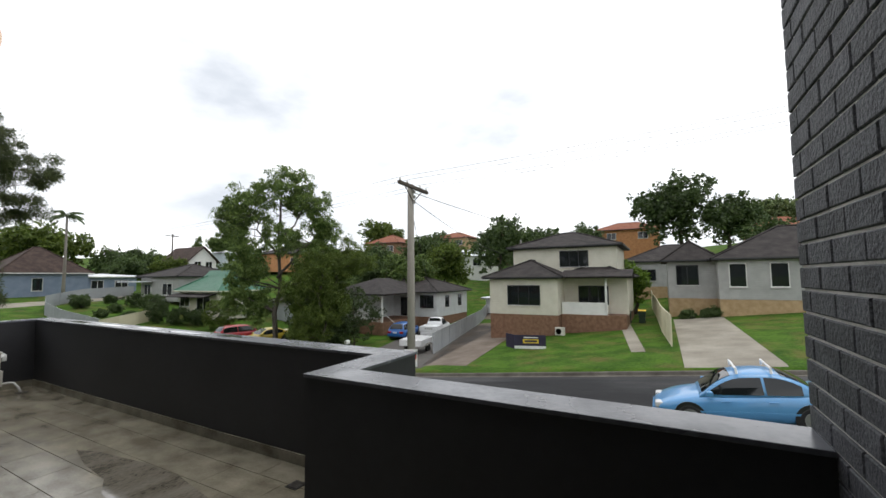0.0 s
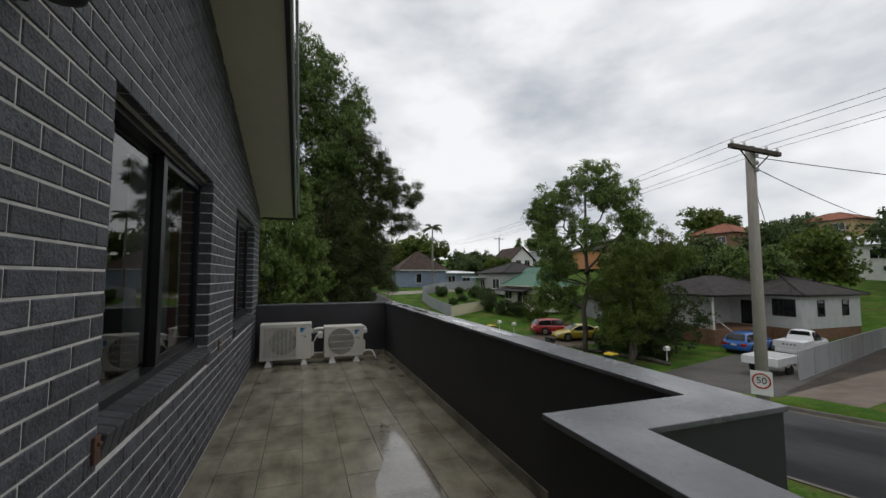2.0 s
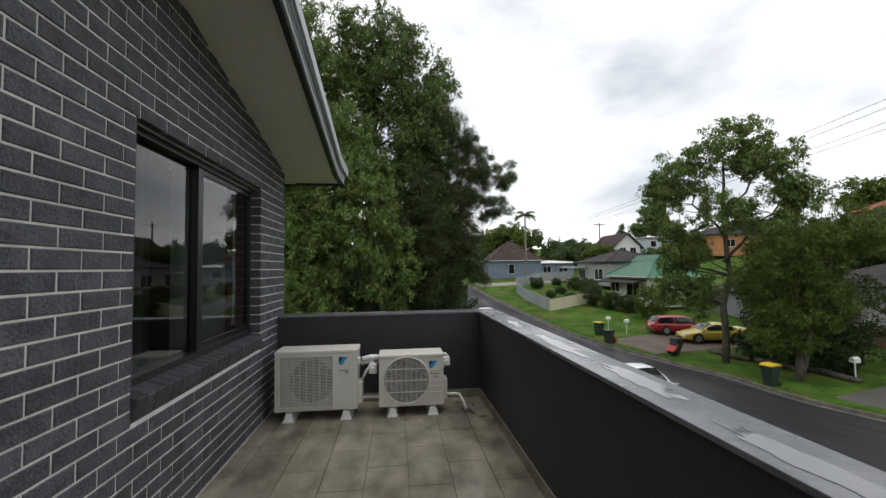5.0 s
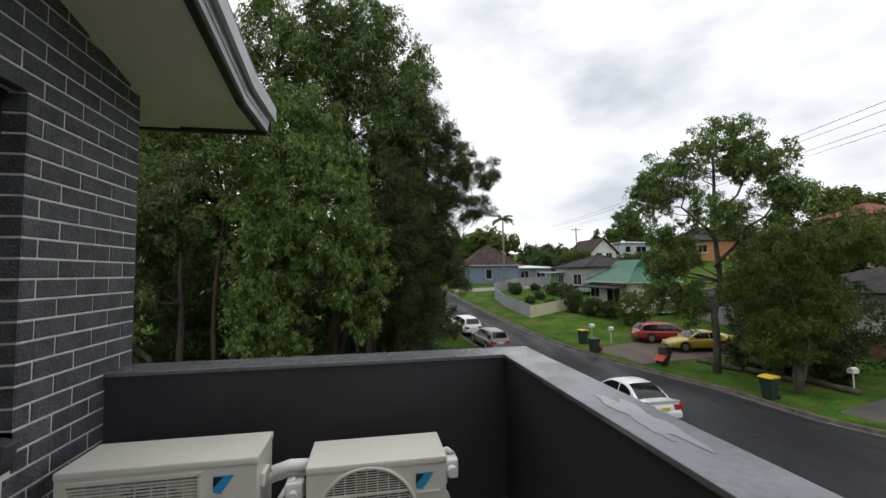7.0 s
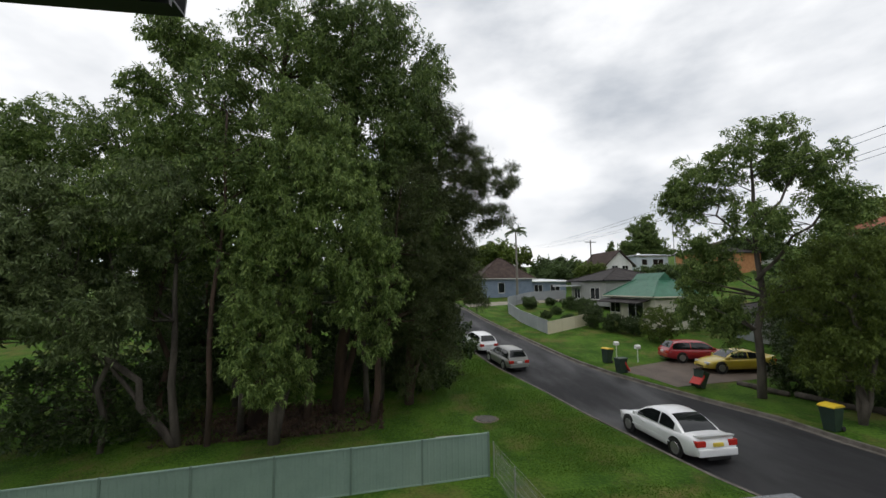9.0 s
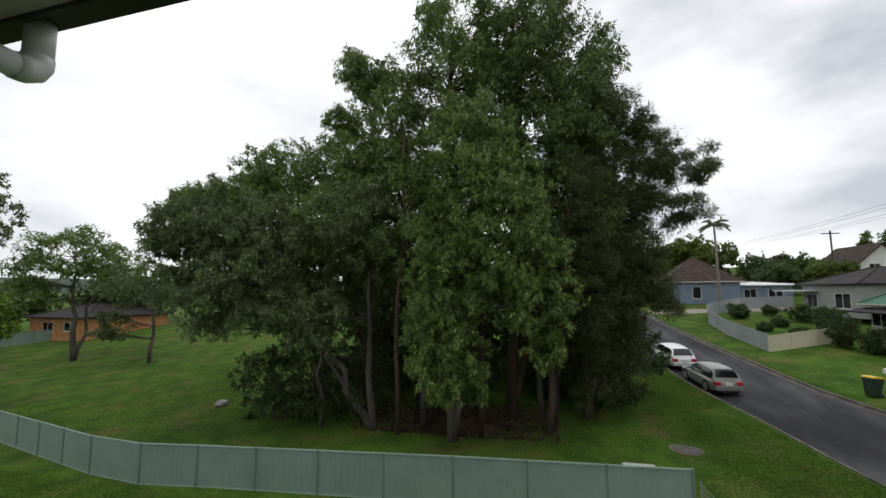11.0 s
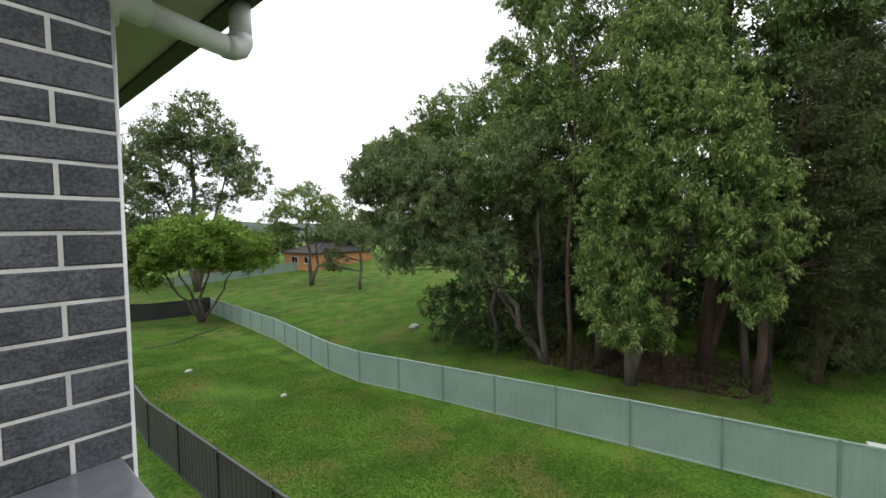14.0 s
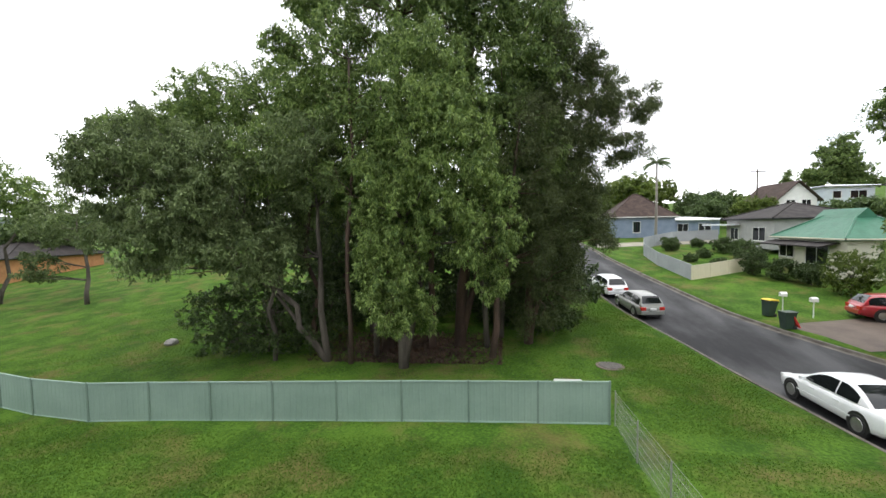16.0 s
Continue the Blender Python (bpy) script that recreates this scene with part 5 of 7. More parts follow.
# trees among and behind the far houses: x, y, foot spread, top z, leaves
FAR = ((3.2, 79, 8.0, 18.5, L_SHRUB), (10.5, 84, 6.0, 15.0, L_FAR), (21, 108, 9, 16, L_GREY), (-26, 71, 6.5, 12.5, L_FAR), (-20, 78, 6, 11.5, L_FAR), (-14, 88, 5.5, 12.5, L_FAR), (-32, 46, 3.0, 4.6, L_DARK), (-28, 45, 2.6, 4.0, L_DARK), (-36, 44, 3.0, 4.5, L_FAR),
       (-66, 88, 7.0, 16.5, L_YELLOW), (-46, 60, 4.5, 8.0, L_FAR), (-40, 64, 4.5, 8.5, L_FAR), (-97, 65, 4.6, 18.0, L_DARK), (-95, 67, 4.2, 13.5, L_DARK), (-98, 62.5, 3.6, 12.5, L_DARK), (-98, 30, 8.0, 10.5, L_YELLOW), (-110, 24, 8.0, 9.5, L_GREY), (-92, 38, 5.0, 6.5, L_FAR), (-84, 36, 4.0, 5.0, L_FAR), (-80, 42, 4.0, 5.5, L_YELLOW), (-100, 46, 6.0, 7.5, L_FAR),
       (-70, 50, 4.5, 4.2, L_FAR), (-30, 56, 4.5, 7.0, L_YELLOW), (-55, 98, 6.0, 13.5, L_FAR), (-34, 98, 6, 13.0, L_GREY), (-2.4, 44, 2.2, 2.8, L_BRIGHT), (-60, -40, 8, 5.0, L_FAR), (-66, -20, 8, 6.0, L_FAR), (-62, -4, 7, 5.0, L_FAR), (-58, -62, 8, 4.5, L_FAR), (-40, -84, 8, 4.0, L_FAR), (-12, -76, 8, 4.0, L_DARK), (-48, -74, 7, 3.0, L_DARK),
       (-78, 2, 7, 6.5, L_DARK), (-28, -78, 8, 6.0, L_FAR), (14, 66, 4, 8.5, L_FAR), (20, 72, 5, 9.0, L_FAR), (-45, 84, 5, 10.0, L_FAR), (-76, 74, 6, 10.0, L_FAR), (-84, 66, 3, 5.0, L_FAR), (-37.0, 37.5, 3.0, 2.6, L_DARK), (-33.0, 36.5, 2.8, 2.4, L_DARK), (-40.5, 41.5, 3.2, 3.6, L_FAR))
for k, (x, y, r, top, mt) in enumerate(FAR):
    z = land(x, y)
    h = top - z
    rg = np.random.default_rng(300 + k)
    bl = []
    for i in range(6):
        a = rg.random() * 6.283
        d = r * 0.55 * rg.random()
        hh = z + h * (0.48 + 0.34 * rg.random())
        bl.append((x + d * math.cos(a), y + d * math.sin(a), hh, r * 0.58, r * 0.58, min(h * 0.24, top - hh), 17, 0.24 * r))
    tree("leafy suburban tree far off among the houses", (x, y), ((x, y, z + h * 0.75, 0.05 * r + 0.1, 0.05),), bl, (0.075 * r + 0.18, 0.05 * r + 0.09), mt, 200 + k, per=45 if x < -55 and y < 10 else 75, group="trees among the houses", twigs=0.15, fill=0.15)
# a cypress and a palm
tree("narrow dark cypress far off", (-99, 57.5), ((-99, 57.5, 8, 0.2, 0.05),), ((-99, 57.5, 8.8, 0.8, 0.8, 3.4, 60, 0.45), (-99, 57.5, 7.0, 1.1, 1.1, 2.4, 40, 0.5)), (0.4, 0.2), L_DARK, 30, per=60)


def palm(x, y, top):
    z = land(x, y)
    root = thing("palm_tree", "tall slender palm with a tuft of fronds", "palm tree", at=(x, y, z))
    part("trunk", Build().tube([(0, 0, -0.1), (0.1, 0, (top - z) * 0.5), (0, 0, top - z)], [0.22, 0.15, 0.12], 10), M_POLE, root, smooth=True)
    rg = np.random.default_rng(5)
    for k in range(15):
        a = 2 * math.pi * k / 15 + 0.3 * rg.random()
        up = 0.35 + 0.9 * rg.random()
        f = Build()
        spine = [Vector((math.cos(a) * s, math.sin(a) * s, top - z + up * s - 0.50 * s * s)) for s in (0, 0.35, 0.7, 1.05, 1.4, 1.7)]
        f.tube(spine, [0.05, 0.04, 0.03, 0.025, 0.02, 0.01], 5)
        sd = Vector((-math.sin(a), math.cos(a), 0))
        for i in range(1, 5):
            for j in range(4):
                p = spine[i].lerp(spine[i + 1], j / 4)
                for s in (-1, 1):
                    q = p + sd * s * 0.34 + Vector((math.cos(a) * 0.15, math.sin(a) * 0.15, -0.30))
                    f.add([p, p + Vector((math.cos(a), math.sin(a), 0)) * 0.16, q], [(0, 1, 2)])
        part("frond", f, L_FAR, root)


palm(-67.9, 22.5, 9.9)

# ---- fences ----
def ribbed_panel(p, q, h0, z0, z1, material, parent, pitch=0.2):
    """A steel sheet fence panel between two posts, with its ribs, rails and post."""
    p, q = Vector((*p, 0)), Vector((*q, 0))
    d = q - p
    n = max(2, round(d.length / pitch))
    side = Vector((-d.y, d.x, 0)).normalized()
    prof = []
    for i in range(n):
        for u, o in ((0.0, 0.006), (0.10, 0.006), (0.18, -0.004), (0.82, -0.004), (0.90, 0.006)):
            prof.append(((i + u) / n, o))
    prof.append((1.0, 0.006))
    b = Build()
    for u, o in prof:
        s = p + d * u + side * o
        zb = z0 + (z1 - z0) * u
        b.v += [(s.x, s.y, zb + 0.04), (s.x, s.y, zb + h0 - 0.03)]
    b.f = [(2 * i, 2 * i + 2, 2 * i + 3, 2 * i + 1) for i in range(len(prof) - 1)]
    part("panel", b, material, parent)
    for lift, m in ((0.0, 0.05), (h0 - 0.045, 0.045)):
        r = Build()
        r.add([(*(e + side * s).xy, zz + lift + k) for e, zz in ((p, z0), (q, z1)) for s in (-0.024, 0.024) for k in (0, m)], [(0, 1, 3, 2), (4, 6, 7, 5), (0, 4, 5, 1), (2, 3, 7, 6), (0, 2, 6, 4), (1, 5, 7, 3)])
        part("rail", r, M_FENCECAP if material is M_FENCE else material, parent)
    part("post", Build().box(p.x - 0.032, p.y - 0.032, z0 - 0.1, p.x + 0.032, p.y + 0.032, z0 + h0 + 0.012), M_FENCEPOST if material is M_FENCE else material, parent)


def fence_run(label, line, height, material, panel=2.3):
    """A steel fence along a plan line, panel by panel over the ground."""
    root = thing("fence", label, "fence")
    for (ax, ay), (bx, by) in zip(line, line[1:]):
        n = max(1, round(math.hypot(bx - ax, by - ay) / panel))
        for k in range(n):
            p = (ax + (bx - ax) * k / n, ay + (by - ay) * k / n)
            q = (ax + (bx - ax) * (k + 1) / n, ay + (by - ay) * (k + 1) / n)
            ribbed_panel(p, q, height, land(*p), land(*q), material, root)
    x, y = line[-1]
    part("post", Build().box(x - 0.03, y - 0.03, land(x, y) - 0.1, x + 0.03, y + 0.03, land(x, y) + height), material, root)
    return root


fence_run("pale green ribbed steel fence bounding the yard", ((-21.3, 5.2), (-20.9, -1.6), (-20.1, -10.6), (-19.8, -12.8), (-20.1, -15.6), (-22.0, -24.4), (-24.2, -40.6)), 1.42, M_FENCE)
fence_run("dark grey ribbed steel fence beside the house", ((-11.7, -3.0), (-11.6, -12), (-14.5, -40.6)), 1.35, M_GREYFENCE)
fence_run("dark grey steel fence across the back of the yard", ((-14.5, -40.6), (-24.2, -40.6)), 1.5, M_GREYFENCE)
fence_run("grey steel fence between two driveways", ((-14.5, 25.2), (-17.4, 37.0), (-21.2, 53)), 1.5, M_LONGFENCE)
fence_run("cream steel fence beside the concrete driveway", ((0.35, 25.4), (-0.1, 31), (-0.5, 40), (-1.0, 48)), 1.7, M_CREAMFENCE)
fence_run("low white and cream steel fence round a front garden", ((-60.5, 18.6), (-56, 17.2), (-50.6, 16.8), (-44.4, 17.3)), 1.3, M_LONGFENCE)
fence_run("low cream steel fence across a front garden", ((-44.4, 17.3), (-47.4, 23.0)), 1.2, M_CREAMFENCE)
fence_run("white rendered garden fence before the blue house", ((-60.5, 18.6), (-66, 24), (-67, 30)), 1.4, M_LONGFENCE)
fence_run("green steel fence along the far side of the park", ((-31, -72), (-43.5, -64), (-52, -58)), 1.5, M_FENCE)

wf = thing("wire_fence", "low chain wire fence with thin steel posts on the lawn", "wire fence")
for k in range(6):
    x, y = -21.2 + 2.2 * k, 5.35
    z = land(x, y)
    part("post", Build().tube([(x, y, z - 0.1), (x, y, z + 1.15)], 0.02, 8), M_WIRE, wf)
net = Build()
for j in range(6):
    net.tube([(-21.2, 5.35, land(-21.2, 5.35) + 0.1 + 0.2 * j), (-10.2, 5.35, land(-10.2, 5.35) + 0.1 + 0.2 * j)], 0.004, 4)
for k in range(110):
    x = -21.2 + 0.1 * k
    z = land(x, 5.35)
    net.tube([(x, 5.35, z + 0.05), (x + 0.5, 5.35, z + 1.1)], 0.0022, 3)
    net.tube([(x + 0.5, 5.35, z + 0.05), (x, 5.35, z + 1.1)], 0.0022, 3)
part("netting", net, M_WIRE, wf)

# ---- street furniture ----
PX, PY_ = -8.4, 12.95
PZ = land(PX, PY_)
pole = thing("power_pole", "weathered round timber power pole with a crossarm", "power pole", at=(PX, PY_, 0))
part("mast", Build().tube([(0, 0, PZ - 0.3), (0, 0, 1), (0, 0, 5.12)], [0.165, 0.145, 0.12], 14), M_POLE, pole, smooth=True)
ARM = Vector((-0.06, 1.0, 0)).normalized()
part("crossarm", Build().box(-1.12, -0.06, -0.06, 1.12, 0.06, 0.06).moved(pose(0.15, 0, 4.98, 0, 0, math.degrees(math.atan2(ARM.y, ARM.x)))), M_ARM, pole, bevel=0.01)
part("brace", Build().tube([(0.15, 0.6, 4.92), (0.12, 0.02, 4.45)], 0.02, 6).tube([(0.15, -0.6, 4.92), (0.12, -0.02, 4.45)], 0.02, 6), M_ARM, pole)
for k in (-1.02, -0.5, 0.5, 1.02):
    p = ARM * k + Vector((0.15, 0, 0))
    part("insulator", Build().lathe([(0.02, 5.04), (0.045, 5.07), (0.045, 5.11), (0.03, 5.13), (0.035, 5.17), (0.01, 5.19)], 10, (p.x, p.y, 0)), M_PLASTIC, pole, smooth=True)
for z in (4.75, 4.55, 4.35):
    part("service_insulator", Build().lathe([(0.025, 0), (0.04, 0.03), (0.04, 0.09), (0.02, 0.12)], 8, (0.19, -0.02, z)).box(0.1, -0.05, z + 0.03, 0.2, 0.01, z + 0.06), M_STONE, pole)


def cable(name, label, p, q, sag=0.35, r=0.006):
    p, q = Vector(p), Vector(q)
    pts = [p.lerp(q, i / 14) - Vector((0, 0, sag * 4 * (i / 14) * (1 - i / 14))) for i in range(15)]
    tagged(part(name, Build().tube(pts, r, 5), M_CABLE), label, "cable", "overhead power lines")


for k, zr in zip((-1.02, -0.5, 0.5, 1.02), (10.6, 10.6, 10.6, 10.6)):
    p = Vector((PX, PY_, 5.18)) + ARM * k + Vector((0.15, 0, 0))
    cable("power_line", "thin overhead power line along the street", p, (27, 20.4 + k, zr - 0.8), 0.5)
    cable("power_line", "thin overhead power line along the street", p, (-48, 17.6 + k, 5.4), 0.5)
cable("service_line", "overhead service line from the pole to a house", (PX + 0.1, PY_, 4.8), (-2.6, 36.9, 4.1), 0.5, 0.012)
cable("service_line", "overhead service line from the pole to a house", (PX - 0.1, PY_, 4.7), (-18.0, 31.2, 0.2), 0.4, 0.012)
cable("service_line", "overhead service line from the pole to a house", (PX, PY_ - 0.1, 4.6), (-12.4, 36.0, 3.6), 0.5, 0.012)

sg = thing("speed_sign", "white speed sign with a red ring and the number 50", "road sign", at=(PX, PY_ - 0.20, -0.55))
sg.matrix_basis = pose(PX + 0.10, PY_ - 0.19, -1.45, 0, 0, 28)
part("plate", Build().box(-0.24, -0.012, -0.32, 0.24, 0.0, 0.32), M_SIGNWHITE, sg, bevel=0.003)
ring = [(0.19 * math.cos(2 * math.pi * j / 32), -0.016, 0.06 + 0.19 * math.sin(2 * math.pi * j / 32)) for j in range(33)]
part("red_ring", Build().tube(ring, 0.022, 4, False), M_TAIL, sg, "red ring")


def lettering(text, size, material, parent, m, name="lettering"):
    cu = bpy.data.curves.new(name, "FONT")
    cu.body, cu.size, cu.align_x, cu.align_y, cu.extrude = text, size, "CENTER", "CENTER", 0.003
    ob = new(name, cu)
    dg = bpy.context.evaluated_depsgraph_get()
    me = bpy.data.meshes.new_from_object(ob.evaluated_get(dg))
    bpy.data.objects.remove(ob)
    me.materials.clear()
    me.materials.append(material)
    out = new(name, me)
    out.parent = parent
    out.matrix_basis = m
    return out


lettering("50", 0.24, M_BLACK, sg, pose(0, -0.017, 0.06, 90, 0, 0))


def wheelie_bin(x, y, turn, lid, label, tilt=0.0, open_lid=False):
    b = thing("wheelie_bin", label, "bin", "bins along the street")
    b.matrix_basis = pose(x, y, land(x, y) + 0.02, 0, 0, turn) @ pose(0, 0, 0, tilt, 0, 0)
    body = Build()
    body.add([(-0.20, -0.22, 0), (0.20, -0.22, 0), (0.20, 0.20, 0), (-0.20, 0.20, 0), (-0.28, -0.32, 0.95), (0.28, -0.32, 0.95), (0.28, 0.34, 0.95), (-0.28, 0.34, 0.95)],
             [(0, 3, 2, 1), (4, 5, 6, 7), (0, 1, 5, 4), (1, 2, 6, 5), (2, 3, 7, 6), (3, 0, 4, 7)])
    part("bin_body", body, M_BINGREEN, b, bevel=0.02)
    part("rim", Build().box(-0.30, -0.34, 0.92, 0.30, 0.36, 0.96), M_BINGREEN, b, bevel=0.01)
    ld = Build().prism([(-0.35, 0.0), (-0.33, 0.05), (-0.1, 0.10), (0.25, 0.10), (0.37, 0.03), (0.37, 0.0)], -0.30, 0.30, "x")
    l = part("lid", ld, lid, b, "hinged lid", bevel=0.01)
    l.matrix_basis = pose(0, 0.36, 0.4, 120, 0, 0) if open_lid else pose(0, 0, 0.96)
    part("handle", Build().tube([(-0.24, 0.36, 0.93), (-0.24, 0.43, 0.95), (0.24, 0.43, 0.95), (0.24, 0.36, 0.93)], 0.016, 6), M_BINGREEN, b)
    for s in (-1, 1):
        part("wheel", Build().tube([(s * 0.22, 0.24, 0.10), (s * 0.27, 0.24, 0.10)], 0.10, 14), M_TYRE, b)


wheelie_bin(-22.0, 19.9, 10, M_BINLID, "green wheelie bin with a yellow lid at the kerb")
wheelie_bin(-35.1, 17.75, 20, M_BINLID, "green wheelie bin with a yellow lid on the verge", tilt=-6)
wheelie_bin(-32.6, 17.25, 10, M_BINRED, "dark wheelie bin with its red lid hanging open", open_lid=True)
wheelie_bin(-28.8, 19.7, 200, M_BINRED, "dark wheelie bin tipping over with its red lid open", tilt=22, open_lid=True)
wheelie_bin(-1.5, 36.4, 0, M_BINLID, "green wheelie bin with a yellow lid beside the house")
wheelie_bin(-2.6, 36.8, 0, M_BINGREEN, "dark wheelie bin beside the house")


def letterbox(x, y, label):
    b = thing("letterbox", label, "letterbox", "letterboxes", (x, y, land(x, y)))
    part("stand", Build().tube([(0, 0, -0.1), (0, 0, 0.95)], 0.03, 8), M_TRIM, b)
    part("box", Build().prism([(-0.13, 0.95), (0.13, 0.95), (0.13, 1.15), (0, 1.24), (-0.13, 1.15)], -0.18, 0.18, "y"), M_TRIM, b, bevel=0.01)
    part("slot", Build().box(-0.09, -0.186, 1.08, 0.09, -0.181, 1.10), M_BLACK, b)


letterbox(-34.8, 20.0, "white letterbox on a post by the brown driveway")
letterbox(-36.2, 19.2, "small white letterbox on a post on the verge")
letterbox(-21.6, 24.2, "white letterbox on a post by the asphalt driveway")

bx = thing("agent_sign", "folded purple agent sign with yellow and white bars on the lawn", "sign", at=(-7.7, 26.0, land(-7.7, 26.0)), turn=16)
part("front_board", Build().box(-1.0, -0.02, 0.05, 1.0, 0.02, 0.95), M_PURPLE, bx)
part("side_board", Build().box(-0.02, 0, 0.05, 0.02, 1.0, 0.95).moved(pose(-1.0, 0.0, 0, 0, 0, 35)), M_PURPLE, bx)
part("yellow_bar", Build().box(-0.45, -0.028, 0.42, 0.55, -0.022, 0.68), M_BINLID, bx)
part("white_bar", Build().box(-1.0, -0.028, 0.06, 1.0, -0.022, 0.25).box(-0.4, -0.028, 0.76, 0.5, -0.022, 0.82), M_SIGNWHITE, bx)
part("dark_bar", Build().box(-0.35, -0.034, 0.49, 0.45, -0.029, 0.61), M_PURPLE, bx)
pit = thing("service_pit", "pale concrete service pit lid in the grass behind the fence", "pit lid", at=(-24.1, 4.4, land(-24.1, 4.4)), turn=3)
part("lid", Build().box(-0.55, -0.55, -0.05, 0.55, 0.55, 0.22), M_PIT, pit, bevel=0.03)
mh = thing("manhole", "rusty round manhole cover set in the grass", "manhole", at=(-27.0, 6.6, land(-27, 6.6)))
part("cover", Build().lathe([(0.5, -0.05), (0.5, 0.03), (0.46, 0.045), (0.02, 0.045)], 24), M_MANHOLE, mh)
part("collar", Build().lathe([(0.62, -0.05), (0.62, 0.02), (0.5, 0.025), (0.5, -0.05)], 24), M_DIRT, mh)
for x, y, s in ((-29.0, -18.0, 0.4), (-15.3, -20.0, 0.18), (-16.5, -13.5, 0.14)):
    st = Build().lathe([(0.05, 0.0), (0.9, 0.05), (1.0, 0.35), (0.75, 0.7), (0.3, 0.85), (0.03, 0.88)], 9)
    st.v = [(a * s * (1 + 0.25 * noise.noise((a * 2, b * 2, c))), b * s * (1 + 0.2 * noise.noise((b, a * 2, c * 2))), c * s) for a, b, c in st.v]
    ob = tagged(part("boulder", st, M_STONE, bevel=0.0), "pale grey stone lying in the grass", "stone", "stones in the grass")
    ob.matrix_basis = pose(x, y, land(x, y) - 0.03)


hose_line = ((-15.3, -27.2), (-17.1, -27.9), (-19.4, -30.3), (-21.7, -32.1))
hz = thing("garden_hose", "dark garden hose lying across the worn lawn of the yard", "hose")
part("hose", Build().tube([(x, y, land(x, y) + 0.03) for x, y in hose_line], 0.035, 6), M_BLACK, hz, smooth=True)


# fallen bark and leaves under the grove
def litter():
    rg = np.random.default_rng(9)
    n = 5000
    x = -28.8 + np.clip(rg.normal(size=n), -2, 1.6) * 1.2
    y = -3.2 + np.clip(rg.normal(size=n), -2, 2) * 2.4
    cs = np.stack([x, y, [land(a, b) + 0.03 for a, b in zip(x, y)]], 1)
    me = leaf_mesh("leaf_litter", cs, np.full(n, 0.04), 3, 0.22, 0.07, 0.0, M_LITTER, rg, 0.05)
    tagged(new("leaf_litter", me), "brown fallen leaves and bark under the trees", "leaf litter", "", "stuff")


litter()


def grass(name, n, area, height, seed, fade=1):
    """Tufts of grass blades over a stretch of lawn."""
    rg = np.random.default_rng(seed)
    x0, x1, y0, y1 = area
    x = x0 + (x1 - x0) * rg.random(n)
    y = y0 + (y1 - y0) * rg.random(n)
    edge = np.minimum(np.minimum(x - x0, x1 - x) / (0.25 * (x1 - x0)), (y - y0) / (0.35 * (y1 - y0)))
    keep = (y < np.array([near_kerb(a) - 0.3 for a in x])) & ((rg.random(n) < edge) | (fade < 1))
    x, y = x[keep], y[keep]
    n = len(x)
    z = np.array([land(a, b) for a, b in zip(x, y)]) + 0.0
    a = rg.random(n) * 6.283
    h = height * (0.4 + rg.random(n))
    lean = rg.normal(size=(n, 2)) * 0.6
    w = 0.012 + 0.014 * rg.random(n)
    p = np.stack([x, y, z], 1)
    s = np.stack([np.cos(a) * w, np.sin(a) * w, np.zeros(n)], 1)
    t = p + np.stack([lean[:, 0] * h, lean[:, 1] * h, h], 1)
    v = np.stack([p - s, p + s, t], 1).reshape(-1, 3)
    me = bpy.data.meshes.new(name)
    me.vertices.add(3 * n)
    me.vertices.foreach_set("co", v.ravel())
    me.loops.add(3 * n)
    me.loops.foreach_set("vertex_index", np.arange(3 * n, dtype=np.int32))
    me.polygons.add(n)
    me.polygons.foreach_set("loop_start", np.arange(0, 3 * n, 3, dtype=np.int32))
    me.polygons.foreach_set("loop_total", np.full(n, 3, dtype=np.int32))
    me.update()
    me.materials.append(L_GRASS)
    tagged(new(name, me), "short damp green grass blades on the lawn", "grass", "", "stuff")


grass("grass", 220000, (-21, -11, -34, 5.2), 0.035, 1)
grass("grass", 160000, (-46, -14, 5.4, 12.4), 0.035, 2)
grass("grass", 160000, (-44, -20.5, -34, 5.4), 0.04, 3)


# ---- houses across the street ----
def house_window(house, x, y, z, w, h, turn=0.0, bars=1, white=False):
    """A window set on a wall: outer casing, glazing bars, pane and sill. It faces -y before the turn."""
    fm = M_TRIM if white else M_BLACK
    m = pose(x, y, z, 0, 0, turn)
    o, i = [(-w / 2 - 0.05, -0.05), (w / 2 + 0.05, -0.05), (w / 2 + 0.05, h + 0.05), (-w / 2 - 0.05, h + 0.05)], [(-w / 2, 0), (w / 2, 0), (w / 2, h), (-w / 2, h)]
    e = Build()
    e.v = [(a, d, b) for d in (-0.05, 0.03) for ring in (o, i) for a, b in ring]
    for k in range(4):
        q = (k + 1) % 4
        e.f += [(k, q, 4 + q, 4 + k), (8 + k, 12 + k, 12 + q, 8 + q), (k, 8 + k, 8 + q, q), (4 + k, 4 + q, 12 + q, 12 + k)]
    win = part("window", e.moved(m), fm, house)
    for k in range(bars):
        u = -w / 2 + w * (k + 1) / (bars + 1)
        part("glazing_bar", Build().box(u - 0.03, -0.04, 0, u + 0.03, -0.021, h).moved(m), fm, win)
    part("pane", Build().box(-w / 2, -0.02, 0, w / 2, -0.006, h).moved(m), M_HOUSEGLASS, win)
    part("sill", Build().box(-w / 2 - 0.08, -0.10, -0.10, w / 2 + 0.08, -0.0, -0.052).moved(m), M_TRIM, win)


